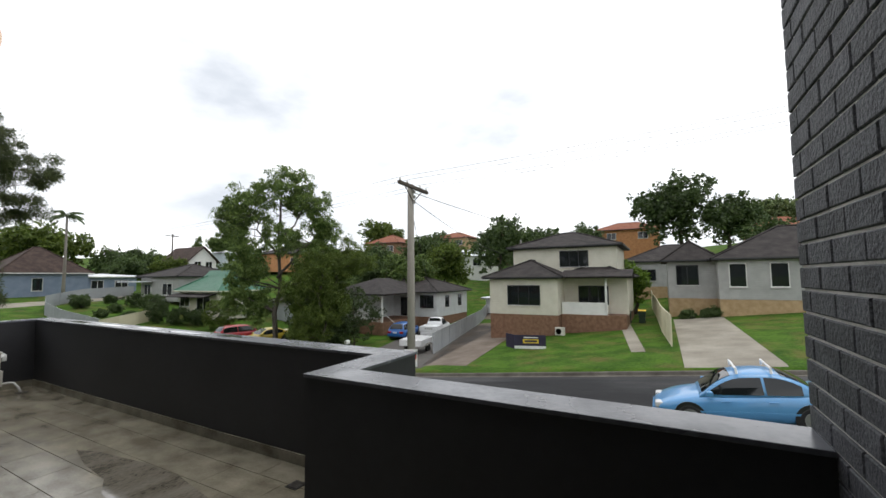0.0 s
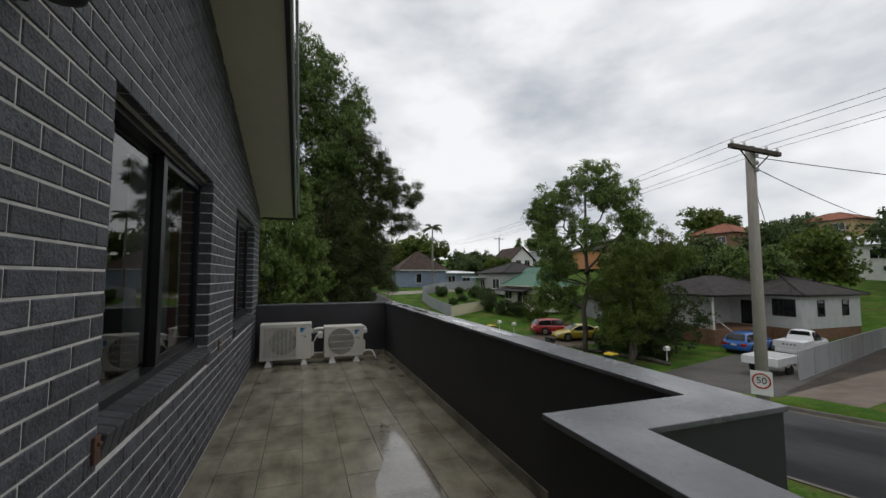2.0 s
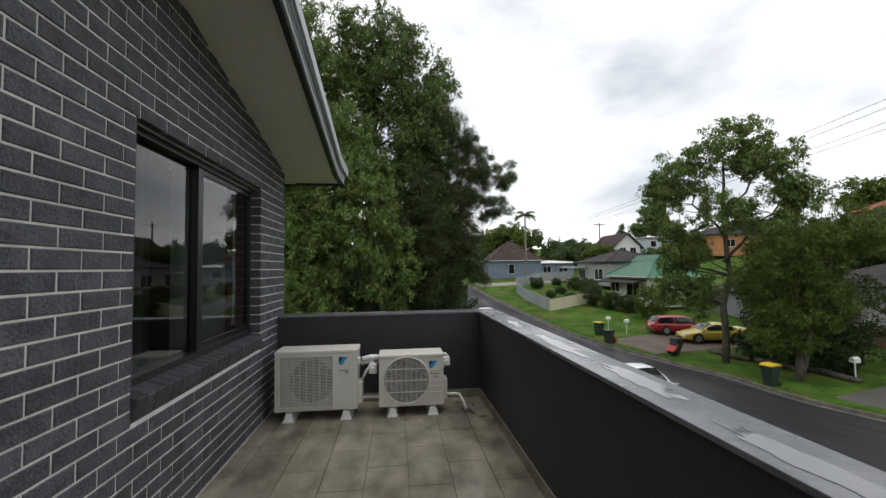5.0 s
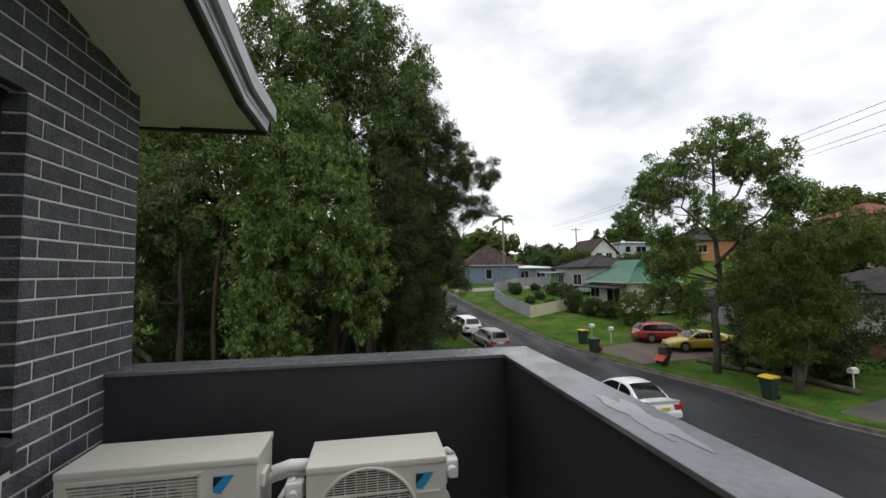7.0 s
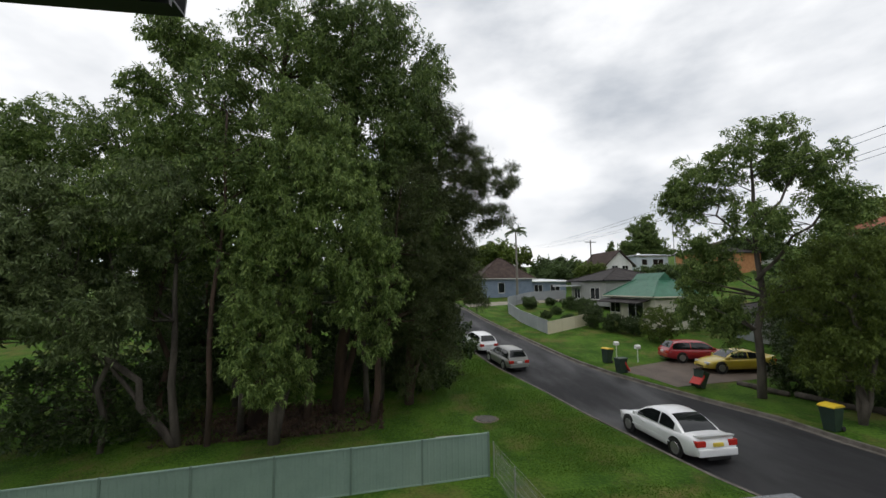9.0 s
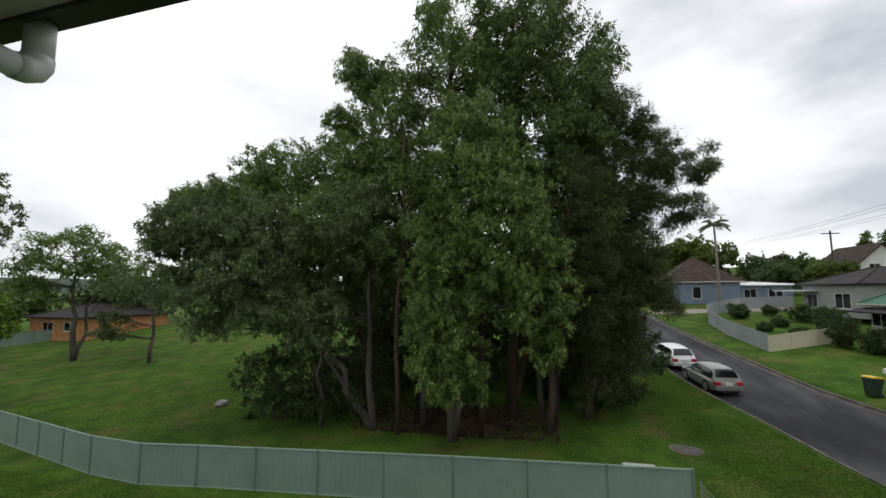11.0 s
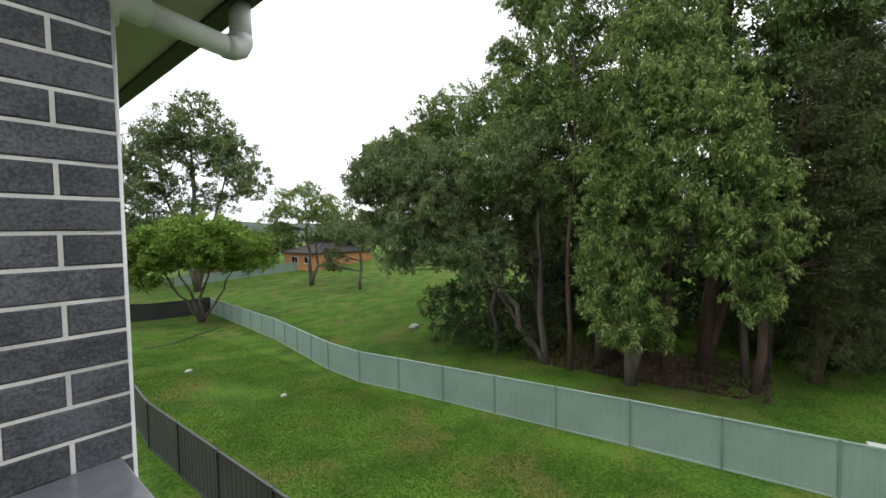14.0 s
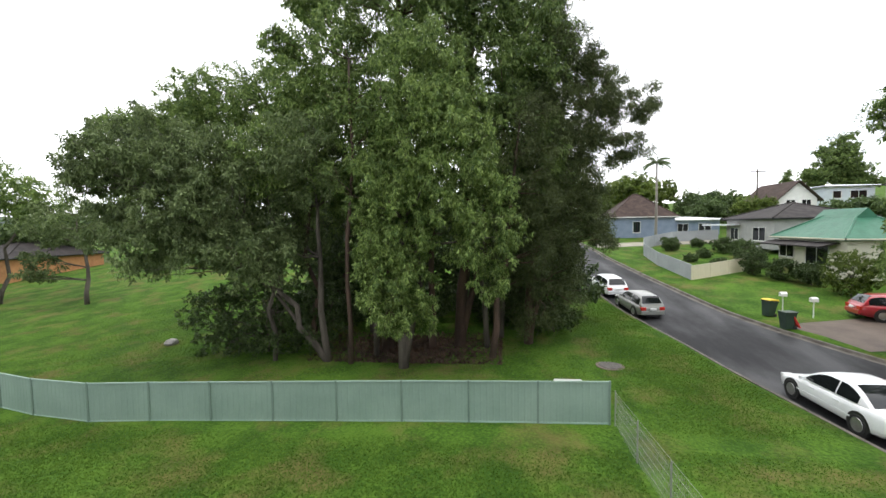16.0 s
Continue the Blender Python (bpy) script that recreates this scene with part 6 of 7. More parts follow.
def hip_roof(x0, y0, x1, y1, z, rise, eave=0.5):
    x0, y0, x1, y1 = x0 - eave, y0 - eave, x1 + eave, y1 + eave
    w, d = x1 - x0, y1 - y0
    k = min(w, d) / 2
    if w >= d:
        r = [(x0 + k, (y0 + y1) / 2, z + rise), (x1 - k, (y0 + y1) / 2, z + rise)]
    else:
        r = [((x0 + x1) / 2, y0 + k, z + rise), ((x0 + x1) / 2, y1 - k, z + rise)]
    b = Build()
    v = [(x0, y0, z), (x1, y0, z), (x1, y1, z), (x0, y1, z)]
    low = [(p[0], p[1], z - 0.16) for p in v]
    b.v = v + r + low
    if w >= d:
        b.f = [(0, 1, 5, 4), (1, 2, 5), (2, 3, 4, 5), (3, 0, 4)]
    else:
        b.f = [(0, 1, 4), (1, 2, 5, 4), (2, 3, 5), (3, 0, 4, 5)]
    b.f += [(6, 7, 1, 0), (7, 8, 2, 1), (8, 9, 3, 2), (9, 6, 0, 3), (6, 9, 8, 7)]
    return b, (v, r)


def ridges(v, r, wide):
    """Rounded capping along the hips and the ridge."""
    b = Build()
    links = ((0, 0), (1, 1), (2, 1), (3, 0)) if wide else ((0, 0), (1, 0), (2, 1), (3, 1))
    for i, j in links:
        b.tube([v[i], r[j]], 0.09, 6)
    b.tube([r[0], r[1]], 0.09, 6)
    return b


def house(label, blocks, windows, group="houses across the street"):
    """blocks: x0, y0, x1, y1, foot z, brick top z, eave z, rise, wall, base wall, roof. windows: x, y, z, w, h, turn, bars, white."""
    root = thing("house", label, "house", group)
    for x0, y0, x1, y1, z0, zb, z1, rise, wall, base, roof in blocks:
        if zb > z0:
            part("brick_base", Build().box(x0, y0, z0 - 0.8, x1, y1, zb), base, root, "brick base")
        part("wall", Build().box(x0 - 0.02, y0 - 0.02, zb, x1 + 0.02, y1 + 0.02, z1), wall, root)
        if rise > 0:
            b, (v, r) = hip_roof(x0, y0, x1, y1, z1 + 0.12, rise)
            rf = part("roof", b, roof, root)
            part("ridge_capping", ridges(v, r, (x1 - x0) >= (y1 - y0)), roof, rf)
            g = Build()
            a, c, d, e = x0 - 0.58, y0 - 0.58, x1 + 0.58, y1 + 0.58
            for q in ((a, c, d, c + 0.08), (a, e - 0.08, d, e), (a, c, a + 0.08, e), (d - 0.08, c, d, e)):
                g.box(q[0], q[1], z1 + 0.02, q[2], q[3], z1 + 0.13)
            part("gutter", g, M_TRIM if wall is M_WALLBLUE else M_GUTTERCREAM if roof is M_ROOFGREEN else M_FASCIA, rf)
    for w in windows:
        house_window(root, *w)
    return root


def gz(x, y):
    return land(x, y)


# cream two-storey house
h1 = house("cream weatherboard two-storey house with a dark tiled roof and brick base",
           ((-12.8, 32.0, -7.2, 40.0, gz(-11, 32), -1.55, 1.35, 1.45, M_WALLCREAM, M_WALLBROWN, M_ROOFDARK),
            (-7.2, 34.6, -2.4, 42.0, gz(-6, 34), -1.6, 1.35, 1.2, M_WALLCREAM, M_WALLBROWN, M_ROOFDARK),
            (-12.0, 36.0, -3.2, 43.5, -1.5, -1.5, 4.0, 1.5, M_WALLCREAM, M_WALLBROWN, M_ROOFDARK)),
           ((-9.9, 31.97, -0.75, 2.6, 1.5, 0, 2, False), (-6.6, 35.95, 2.35, 2.3, 1.3, 0, 2, False), (-4.9, 34.57, -0.75, 2.2, 1.4, 0, 2, False)))
part("porch_rail", Build().box(-7.1, 33.0, -1.5, -3.8, 33.06, -0.55), M_TRIM, h1, "white boarded porch rail")
part("porch_floor", Build().box(-7.15, 32.95, gz(-6, 33) - 0.4, -2.4, 34.55, -1.5), M_WALLBROWN, h1)
part("porch_post", Build().box(-3.85, 33.0, -1.5, -3.7, 33.15, 1.3), M_TRIM, h1)
part("porch_roof", Build().prism([(32.4, 1.32), (34.55, 1.32), (34.55, 2.0), (32.4, 1.46)], -7.15, -1.9, "x"), M_ROOFDARK, h1)
part("flue", Build().tube([(-11.6, 37, 4.5), (-11.6, 37, 5.0)], 0.08, 8), M_STONE, h1)
ac = thing("air_conditioner", "small white air conditioner outside the cream house", "air conditioner", at=(-7.0, 31.8, gz(-7, 31.8)))
part("casing", Build().box(-0.35, -0.3, 0.05, 0.35, 0.0, 0.65), M_ACWHITE, ac, bevel=0.03)
part("grille", Build().lathe([(0.22, 0), (0.22, 0.012), (0.2, 0.012), (0.2, 0)], 20).moved(pose(-0.08, -0.31, 0.35, 90, 0, 0)), M_ACDARK, ac)
# grey house on the right
h2 = house("grey weatherboard house with a dark tiled roof and buff brick base",
           ((3.9, 37.6, 16.0, 47.0, gz(5, 37.6), -0.40, 2.62, 2.7, M_WALLGREY, M_WALLBUFF, M_ROOFDARK),
            (0.5, 39.4, 3.9, 46.0, gz(2, 39), -0.45, 2.62, 1.7, M_WALLGREY, M_WALLBUFF, M_ROOFDARK)),
           ((1.9, 39.35, 0.7, 1.5, 1.55, 0, 1, False), (5.1, 37.55, 0.6, 1.0, 1.7, 0, 0, True), (7.6, 37.55, 0.6, 1.0, 1.7, 0, 0, True), (11.5, 37.55, 0.4, 1.5, 1.8, 0, 1, False)))
# house with the skillion roof seen between the two
house("low grey house with a slate-coloured roof between its neighbours", ((-3.6, 52, 6, 60, gz(0, 52), 0.2, 3.0, 2.0, M_WALLGREY, M_WALLBUFF, M_ROOFDARK),), ((-1.5, 51.96, 0.9, 1.8, 1.2, 0, 1, False),))
# white house with the veranda behind the pole
h0 = house("white weatherboard house with a dark tiled roof and a railed porch",
           ((-35.0, 40.5, -21.6, 48.6, gz(-26, 40.5), -3.05, -0.25, 1.75, M_WALLWHITE, M_WALLBROWN, M_ROOFDARK),
            (-31.2, 34.0, -27.6, 40.5, gz(-29, 34), -3.05, -0.25, 0, M_WALLWHITE, M_WALLBROWN, M_ROOFDARK)),
           ((-28.6, 33.97, -2.1, 0.9, 1.4, 0, 0, False), (-22.9, 40.47, -2.0, 1.7, 1.4, 0, 1, False), (-25.9, 40.47, -2.95, 1.1, 2.1, 0, 0, False), (-21.56, 43.0, -2.0, 0.8, 1.3, 90, 0, False), (-21.56, 46.4, -2.0, 0.8, 1.3, 90, 0, False)))
b_, (v_, r_) = hip_roof(-31.2, 33.4, -23.9, 43.0, -0.13, 1.6)
part("roof", b_, M_ROOFDARK, h0)
part("porch_floor", Build().box(-27.6, 33.4, gz(-26, 33) - 0.5, -23.9, 40.46, -3.05), M_WALLBROWN, h0, "brick porch base")
for x in (-27.4, -24.1):
    part("porch_post", Build().box(x - 0.07, 33.5, -3.05, x + 0.07, 33.64, -0.28), M_TRIM, h0)
rail = Build().box(-27.4, 33.55, -2.15, -24.1, 33.6, -2.08)
for k in range(17):
    rail.box(-27.35 + 0.2 * k, 33.55, -3.04, -27.31 + 0.2 * k, 33.59, -2.1)
part("porch_rail", rail, M_TRIM, h0, "white baluster rail")
h0.matrix_basis = pose(-1.2, 0, 0)
part("stair_rail", Build().tube([(-24.0, 33.7, -2.1), (-22.6, 33.9, -3.2)], 0.03, 6), M_TRIM, h0)
garage = house("white open garage at the end of the side drive", ((-20.6, 50, -15.2, 56, gz(-18, 50), gz(-18, 50), -1.4, 0.5, M_WALLWHITE, M_WALLWHITE, M_ROOFWHITE),), ())
# the wall is solid here: a black slab paints the garage's dark inside
part("doorway", Build().box(-19.6, 49.9, gz(-18, 50), -16.2, 49.97, -1.7), M_BLACK, garage, "black panel painting the shade inside an open garage doorway")
# cream house with the green iron roof
hg = house("cream weatherboard house with a green iron roof", ((-50.0, 27.2, -42.4, 32.4, gz(-46, 27), -2.9, 0.15, 2.1, M_WALLCREAM, M_WALLBROWN, M_ROOFGREEN),),
           ((-48.9, 27.15, -1.5, 1.8, 1.3, 0, 1, True), (-45.3, 27.15, -1.9, 2.4, 1.8, 0, 1, True), (-42.36, 30.5, -1.3, 1.2, 1.3, 90, 0, True)))
part("awning", Build().prism([(25.7, -0.45), (27.15, -0.15), (27.15, -0.05), (25.7, -0.35)], -50.6, -43.0, "x"), M_ROOFDARK, hg, "dark iron awning")
part("roof_gablet", Build().prism([(28.9, 1.72), (30.7, 1.72), (29.8, 2.62)], -48.6, -44.2, "x"), M_ROOFGREEN, hg)
house("grey weatherboard house with a dark tiled roof", ((-63.6, 29.4, -54.5, 38, gz(-60, 29), gz(-60, 29), 1.9, 1.7, M_WALLGREY, M_WALLGREY, M_ROOFDARK),),
      ((-61.8, 29.36, -0.4, 1.6, 1.3, 0, 1, True), (-57.0, 29.36, -0.4, 2.2, 1.4, 0, 1, True)))
part("carport_roof", Build().box(-64.8, 27.0, 1.25, -60.6, 29.3, 1.4), M_ROOFWHITE, thing("carport", "white flat carport roof beside the grey house", "carport"))
house("blue-grey weatherboard house with a steep brown roof", ((-80.0, 17.8, -72.0, 26.5, gz(-72, 20), gz(-72, 20), 2.5, 3.6, M_WALLBLUE, M_WALLBLUE, M_ROOFBROWN), (-80, 26.5, -73, 33.0, gz(-72, 28), gz(-72, 28), 2.0, 0.4, M_WALLBLUE, M_WALLBLUE, M_ROOFWHITE)),
      ((-71.95, 21.2, 0.3, 1.0, 1.6, 90, 0, True), (-72.95, 28.0, 0.3, 1.4, 1.2, 90, 1, True), (-72.95, 31.0, 0.3, 1.6, 1.2, 90, 1, True)))
hw = thing("house", "white gabled house with a brown tiled roof up the slope", "house", "houses on the hill")
part("wall", Build().prism([(44.4, gz(-80, 47) - 0.6), (49.8, gz(-80, 47) - 0.6), (49.8, 5.2), (47.1, 7.75), (44.4, 5.2)], -88.4, -79.2, "x"), M_TRIM, hw)
part("roof", Build().prism([(43.8, 4.75), (47.1, 7.85), (50.4, 4.75), (50.4, 4.93), (47.1, 8.05), (43.8, 4.93)], -88.8, -78.7, "x"), M_ROOFBROWN, hw)
house_window(hw, -79.18, 46.1, 3.9, 1.2, 1.1, 90, 1, True)
house_window(hw, -79.18, 48.3, 3.9, 1.2, 1.1, 90, 1, True)
house_window(hw, -82.0, 44.38, 3.9, 1.4, 1.1, 0, 1, True)
house("pale blue flat-roofed house up the slope", ((-92, 55.6, -86.2, 63.0, gz(-88, 60), gz(-88, 60), 7.4, 0.4, M_WALLPALE, M_TRIM, M_ROOFWHITE),), ((-86.15, 60.6, 5.5, 2.4, 1.2, 90, 1, True), (-86.15, 57.4, 5.5, 1.2, 1.2, 90, 0, True)), "houses on the hill")
hgar = house("low grey weatherboard garage behind the parked cars", ((-41.5, 33.2, -36.8, 38.0, gz(-38, 33), gz(-38, 33), -1.2, 0.9, M_WALLGREY, M_WALLGREY, M_ROOFDARK),), ())
part("garage_door", Build().box(-40.8, 33.10, gz(-38, 33), -37.6, 33.17, -1.7), M_LONGFENCE, hgar, "pale grey roller door")
house("orange brick house up the slope", ((-80, 60.0, -73.0, 72.0, gz(-74, 66), gz(-74, 66), 7.0, 1.4, M_WALLORANGE, M_WALLORANGE, M_ROOFDARK),), ((-72.96, 64, 4.8, 2.0, 1.3, 90, 1, True),), "houses on the hill")
for k, (x, y, w, d, top, rise, wl_, rf) in enumerate(((-58, 77, 9, 8, 9.6, 2.2, M_WALLBROWN, M_ROOFRED), (-50, 97, 10, 8, 12.0, 1.8, M_WALLBUFF, M_ROOFRED), (-40, 108, 12, 8, 13.6, 1.8, M_WALLBUFF, M_ROOFBROWN), (-41, 86, 11, 8, 7.2, 0.8, M_WALLWHITE, M_ROOFWHITE),
                                                     (-48, 70, 8, 7, 5.0, 1.4, M_WALLBUFF, M_ROOFDARK), (-36, 78, 8, 7, 5.8, 0.8, M_TRIM, M_ROOFWHITE), (-6, 92, 12, 8, 11.0, 1.8, M_WALLORANGE, M_ROOFRED), (20, 92, 10, 8, 10.0, 2.0, M_WALLBUFF, M_ROOFRED), (-84, 74, 10, 8, 9.5, 1.6, M_WALLWHITE, M_ROOFBROWN))):
    z = gz(x, y)
    house("house on the hillside among trees", ((x - w / 2, y, x + w / 2, y + d, z - 1, z - 1, top, rise, wl_, wl_, rf),), ((x - w * 0.25, y - 0.04, top - 1.9, 1.8, 1.3, 0, 1, True), (x + w * 0.25, y - 0.04, top - 1.9, 1.8, 1.3, 0, 1, True)), "houses on the hill")
house("orange brick house with a dark roof beyond the park", ((-58, -66, -46.5, -56, gz(-46, -60), gz(-46, -60), -1.6, 1.8, M_WALLORANGE, M_WALLORANGE, M_ROOFDARK),), ((-46.46, -62.5, -3.4, 1.8, 1.2, 90, 1, True), (-46.46, -59, -3.2, 1.0, 1.0, 90, 0, True)), "houses beyond the park")
house("brick house with a dark roof beyond the park", ((-46, -78, -36, -70, gz(-40, -70), gz(-40, -70), -1.9, 1.8, M_WALLBROWN, M_WALLBROWN, M_ROOFDARK),), ((-39, -69.96, -3.6, 1.8, 1.2, 180, 1, True),), "houses beyond the park")
p2 = thing("power_pole", "distant timber power pole with a crossarm", "power pole", at=(-81.9, 42.8, 0))
part("mast", Build().tube([(0, 0, gz(-81.9, 42.8)), (0, 0, 10.3)], [0.16, 0.11], 8), M_ARM, p2)
part("crossarm", Build().box(-0.06, -1.2, 9.8, 0.06, 1.2, 9.95), M_ARM, p2)
mast = thing("antenna_mast", "thin television antenna mast on a far roof", "antenna", at=(-69.9, 51.6, 0))
part("mast", Build().tube([(0, 0, gz(-70, 51.6)), (0, 0, 17.6)], 0.06, 6), M_STONE, mast)
part("bar", Build().box(-0.03, -2.2, 17.4, 0.03, 1.2, 17.5), M_STONE, mast)
# wooded ridge on the horizon
for nm, line in (("backdrop_hill", [(-420, -420 + 30 * k, 14 + 12 * noise.noise((k * 0.35, 0, 3))) for k in range(29)]),):
    b = Build()
    for x, y, z in line:
        b.v += [(x, y, -8), (x - 30, y, z), (x - 120, y, z + 6)]
    b.f = [(3 * i + j, 3 * i + 3 + j, 3 * i + 4 + j, 3 * i + 1 + j) for i in range(len(line) - 1) for j in range(2)]
    tagged(part(nm, b, surface("wooded_ridge", (0.035, 0.05, 0.04), (0.06, 0.08, 0.06), 0.05, 0.95), smooth=True), "dark wooded ridge on the horizon", "backdrop", "", "structure")
b = Build()
for k in range(29):
    x, z = -420 + 30 * k, 12 + 8 * noise.noise((k * 0.35, 0, 7))
    b.v += [(x, -380, -10), (x, -410, z), (x, -500, z + 6)]
b.f = [(3 * i + j, 3 * i + 3 + j, 3 * i + 4 + j, 3 * i + 1 + j) for i in range(28) for j in range(2)]
tagged(part("backdrop_ridge", b, bpy.data.materials["wooded_ridge"], smooth=True), "dark wooded ridge on the horizon", "backdrop", "", "structure")


# ---- cars ----
def loft(sections):
    b = Build()
    n = len(sections[0])
    b.v = [p for s in sections for p in s]
    b.f = [(i * n + k, i * n + (k + 1) % n, (i + 1) * n + (k + 1) % n, (i + 1) * n + k) for i in range(len(sections) - 1) for k in range(n)]
    b.f += [tuple(range(n))[::-1], tuple(range((len(sections) - 1) * n, len(sections) * n))]
    return b


def spline(rows_, k):
    """Rows of numbers run through smoothly, with k steps from one to the next."""
    r = [np.array(q, float) for q in rows_]
    out = []
    for i in range(len(r) - 1):
        p0, p1, p2, p3 = r[max(i - 1, 0)], r[i], r[i + 1], r[min(i + 2, len(r) - 1)]
        for j in range(k):
            t = j / k
            out.append(tuple(0.5 * (2 * p1 + (p2 - p0) * t + (2 * p0 - 5 * p1 + 4 * p2 - p3) * t * t + (3 * p1 - p0 - 3 * p2 + p3) * t ** 3)))
    return out + [tuple(r[-1])]


def paint(name, a):
    return surface(name, a, tuple(min(1, c * 1.12 + 0.004) for c in a), 1.5, 0.28, coat=0.6)


def car(label, x, y, turn, colour, length=4.8, width=1.82, height=1.45, kind="sedan", plate=M_PLATE, racks=False, group="parked cars"):
    """A car standing on its wheels, nose towards +x before the turn."""
    root = thing("car", label, "car", group)
    L, W = length / 2, width / 2
    belt, clear = 0.88 if height < 1.6 else 1.05, 0.20
    # body: stations from tail to nose, with bonnet and boot heights
    hood = belt - 0.02
    rear_top = belt + (0.06 if kind == "sedan" else 0.02)
    nose = 0.12 if kind == "ute" else 0.0
    st = [(-L, 0.50, rear_top - 0.30, 0.78), (-L + 0.05, 0.36, rear_top - 0.12, 0.88), (-L + 0.22, 0.27, rear_top - 0.01, 0.95), (-L + 0.6, clear, rear_top, 0.99), (-L * 0.45, clear, belt + 0.02, 1.0), (0.15, clear, belt, 1.0), (L * 0.42, clear, hood, 0.995),
          (L * 0.70, clear, hood - 0.08 + nose, 0.97), (L - 0.30, 0.22, hood - 0.19 + nose, 0.90), (L - 0.08, 0.26, hood - 0.29 + nose, 0.76), (L, 0.36, hood - 0.38 + nose, 0.62)]
    secs = []
    for sx, zb, zt, k in spline(st, 4):
        w, h = W * k, zt - zb
        half = [(0.86, 0.0), (0.965, 0.10), (0.995, 0.30), (1.0, 0.50), (0.985, 0.72), (0.945, 0.90), (0.84, 0.98), (0.45, 1.015)]
        secs.append([(sx, -w * u, zb + h * v) for u, v in half] + [(sx, w * u, zb + h * v) for u, v in reversed(half)])
    part("body", loft(secs), colour, root, smooth=True)
    # cabin: a rounded shell with the panes let into it
    if kind == "sedan":
        c0, c1, r0, r1 = -L * 0.74, L * 0.47, -L * 0.36, L * 0.10
    elif kind == "hatch":
        c0, c1, r0, r1 = -L * 0.95, L * 0.46, -L * 0.72, L * 0.10
    else:
        c0, c1, r0, r1 = -L * 0.22, L * 0.42, -L * 0.14, L * 0.14
    zb, zt = belt - 0.03, height - 0.02
    wb, wt = W * 0.92, W * 0.68
    top = spline([(c0, zb), ((c0 + r0) / 2, (zb + zt) / 2 + 0.04), (r0, zt - 0.05), ((r0 + r1) / 2, zt), (r1, zt - 0.05), ((c1 + r1) / 2, (zb + zt) / 2 + 0.04), (c1, zb)], 6)
    tx, tz = [p[0] for p in top], [p[1] for p in top]
    roof_z = lambda x_: float(np.interp(x_, tx, tz))
    half_w = lambda x_, z_: wb + (wt - wb) * (max(0.0, z_ - zb) / (zt - zb)) ** 1.25 - 0.10 * W * max(0.0, abs(x_ - (c0 + c1) / 2) / ((c1 - c0) / 2) - 0.6)
    shell_ = []
    for sx, z in top:
        f = (z - zb) / (zt - zb)
        ring = [(half_w(sx, zb), zb - 0.06)] + [(half_w(sx, zb + (z - zb) * q), zb + (z - zb) * q) for q in (0.3, 0.6, 0.85)] + [(half_w(sx, z) - 0.05 * f, z - 0.012 * f), (half_w(sx, z) * 0.6, z + 0.018 * f), (0.0, z + 0.028 * f)]
        shell_.append([(sx, -u, v) for u, v in ring] + [(sx, u, v) for u, v in reversed(ring[:-1])])
    part("roof", loft(shell_), colour, root, smooth=True)
    for s in (-1, 1):
        mid = (c0 + c1) / 2 - 0.12
        ends = ((c0 + (r0 - c0) * 0.55, mid - 0.03), (mid + 0.03, c1 - (c1 - r1) * 0.22)) if kind != "ute" else ((c0 + 0.12, c1 - (c1 - r1) * 0.22),)
        for xa, xb in ends:
            pane_ = Build()
            for i in range(9):
                x_ = xa + (xb - xa) * i / 8
                hi = max(belt + 0.03, min(roof_z(x_) - 0.075, zt - 0.09))
                for j in range(4):
                    z_ = belt + 0.02 + (hi - belt - 0.02) * j / 3
                    pane_.v.append((x_, s * (half_w(x_, z_) + 0.007), z_))
            pane_.f = [(4 * i + j, 4 * i + 4 + j, 4 * i + 5 + j, 4 * i + 1 + j) for i in range(8) for j in range(3)]
            part("side_window", pane_, M_CARGLASS, root, "dark side window", smooth=True)
    for nm, xa, xb, lab in (("windscreen", r1 + 0.02, c1 - 0.09, "dark windscreen"), ("rear_window", r0 - 0.02, c0 + 0.09, "dark rear window")):
        pane_ = Build()
        out_ = 0.012 if xb > xa else -0.012
        for i in range(9):
            x_ = xa + (xb - xa) * i / 8
            z = roof_z(x_)
            f = (z - zb) / (zt - zb)
            for u, dz in ((-0.88, 0.0), (-0.6, 0.018), (0, 0.028), (0.6, 0.018), (0.88, 0.0)):
                pane_.v.append((x_ + out_, u * half_w(x_, z), z + dz * f + 0.012))
        pane_.f = [(5 * i + j, 5 * i + 5 + j, 5 * i + 6 + j, 5 * i + 1 + j) for i in range(8) for j in range(4)]
        part(nm, pane_, M_CARGLASS, root, lab, smooth=True)
    for s in (-1, 1):
        part("mirror", Build().box(c1 - 0.32, s * (W * 0.93), belt, c1 - 0.17, s * (W * 0.93 + 0.17), belt + 0.13), colour, root, bevel=0.03)
        part("side_strip", Build().box(-L * 0.55, s * W * 0.985, 0.44, L * 0.5, s * (W * 0.985 + 0.02), 0.49), colour, root)
        for hx in (-0.55, 0.45):
            part("door_handle", Build().box(hx - 0.1, s * W * 0.975, belt - 0.17, hx + 0.1, s * (W * 0.985 + 0.02), belt - 0.13), colour, root)
        tl = part("tail_lamp", Build().box(-L - 0.005, s * W * 0.50, rear_top - 0.30, -L + 0.22, s * W * 0.90, rear_top - 0.10), M_TAIL, root, "red tail lamp", bevel=0.025)
        part("headlamp", Build().box(L - 0.30, s * W * 0.42, hood - 0.36, L - 0.06, s * W * 0.80, hood - 0.22), M_LAMPCLEAR, root, "clear headlamp", bevel=0.03)
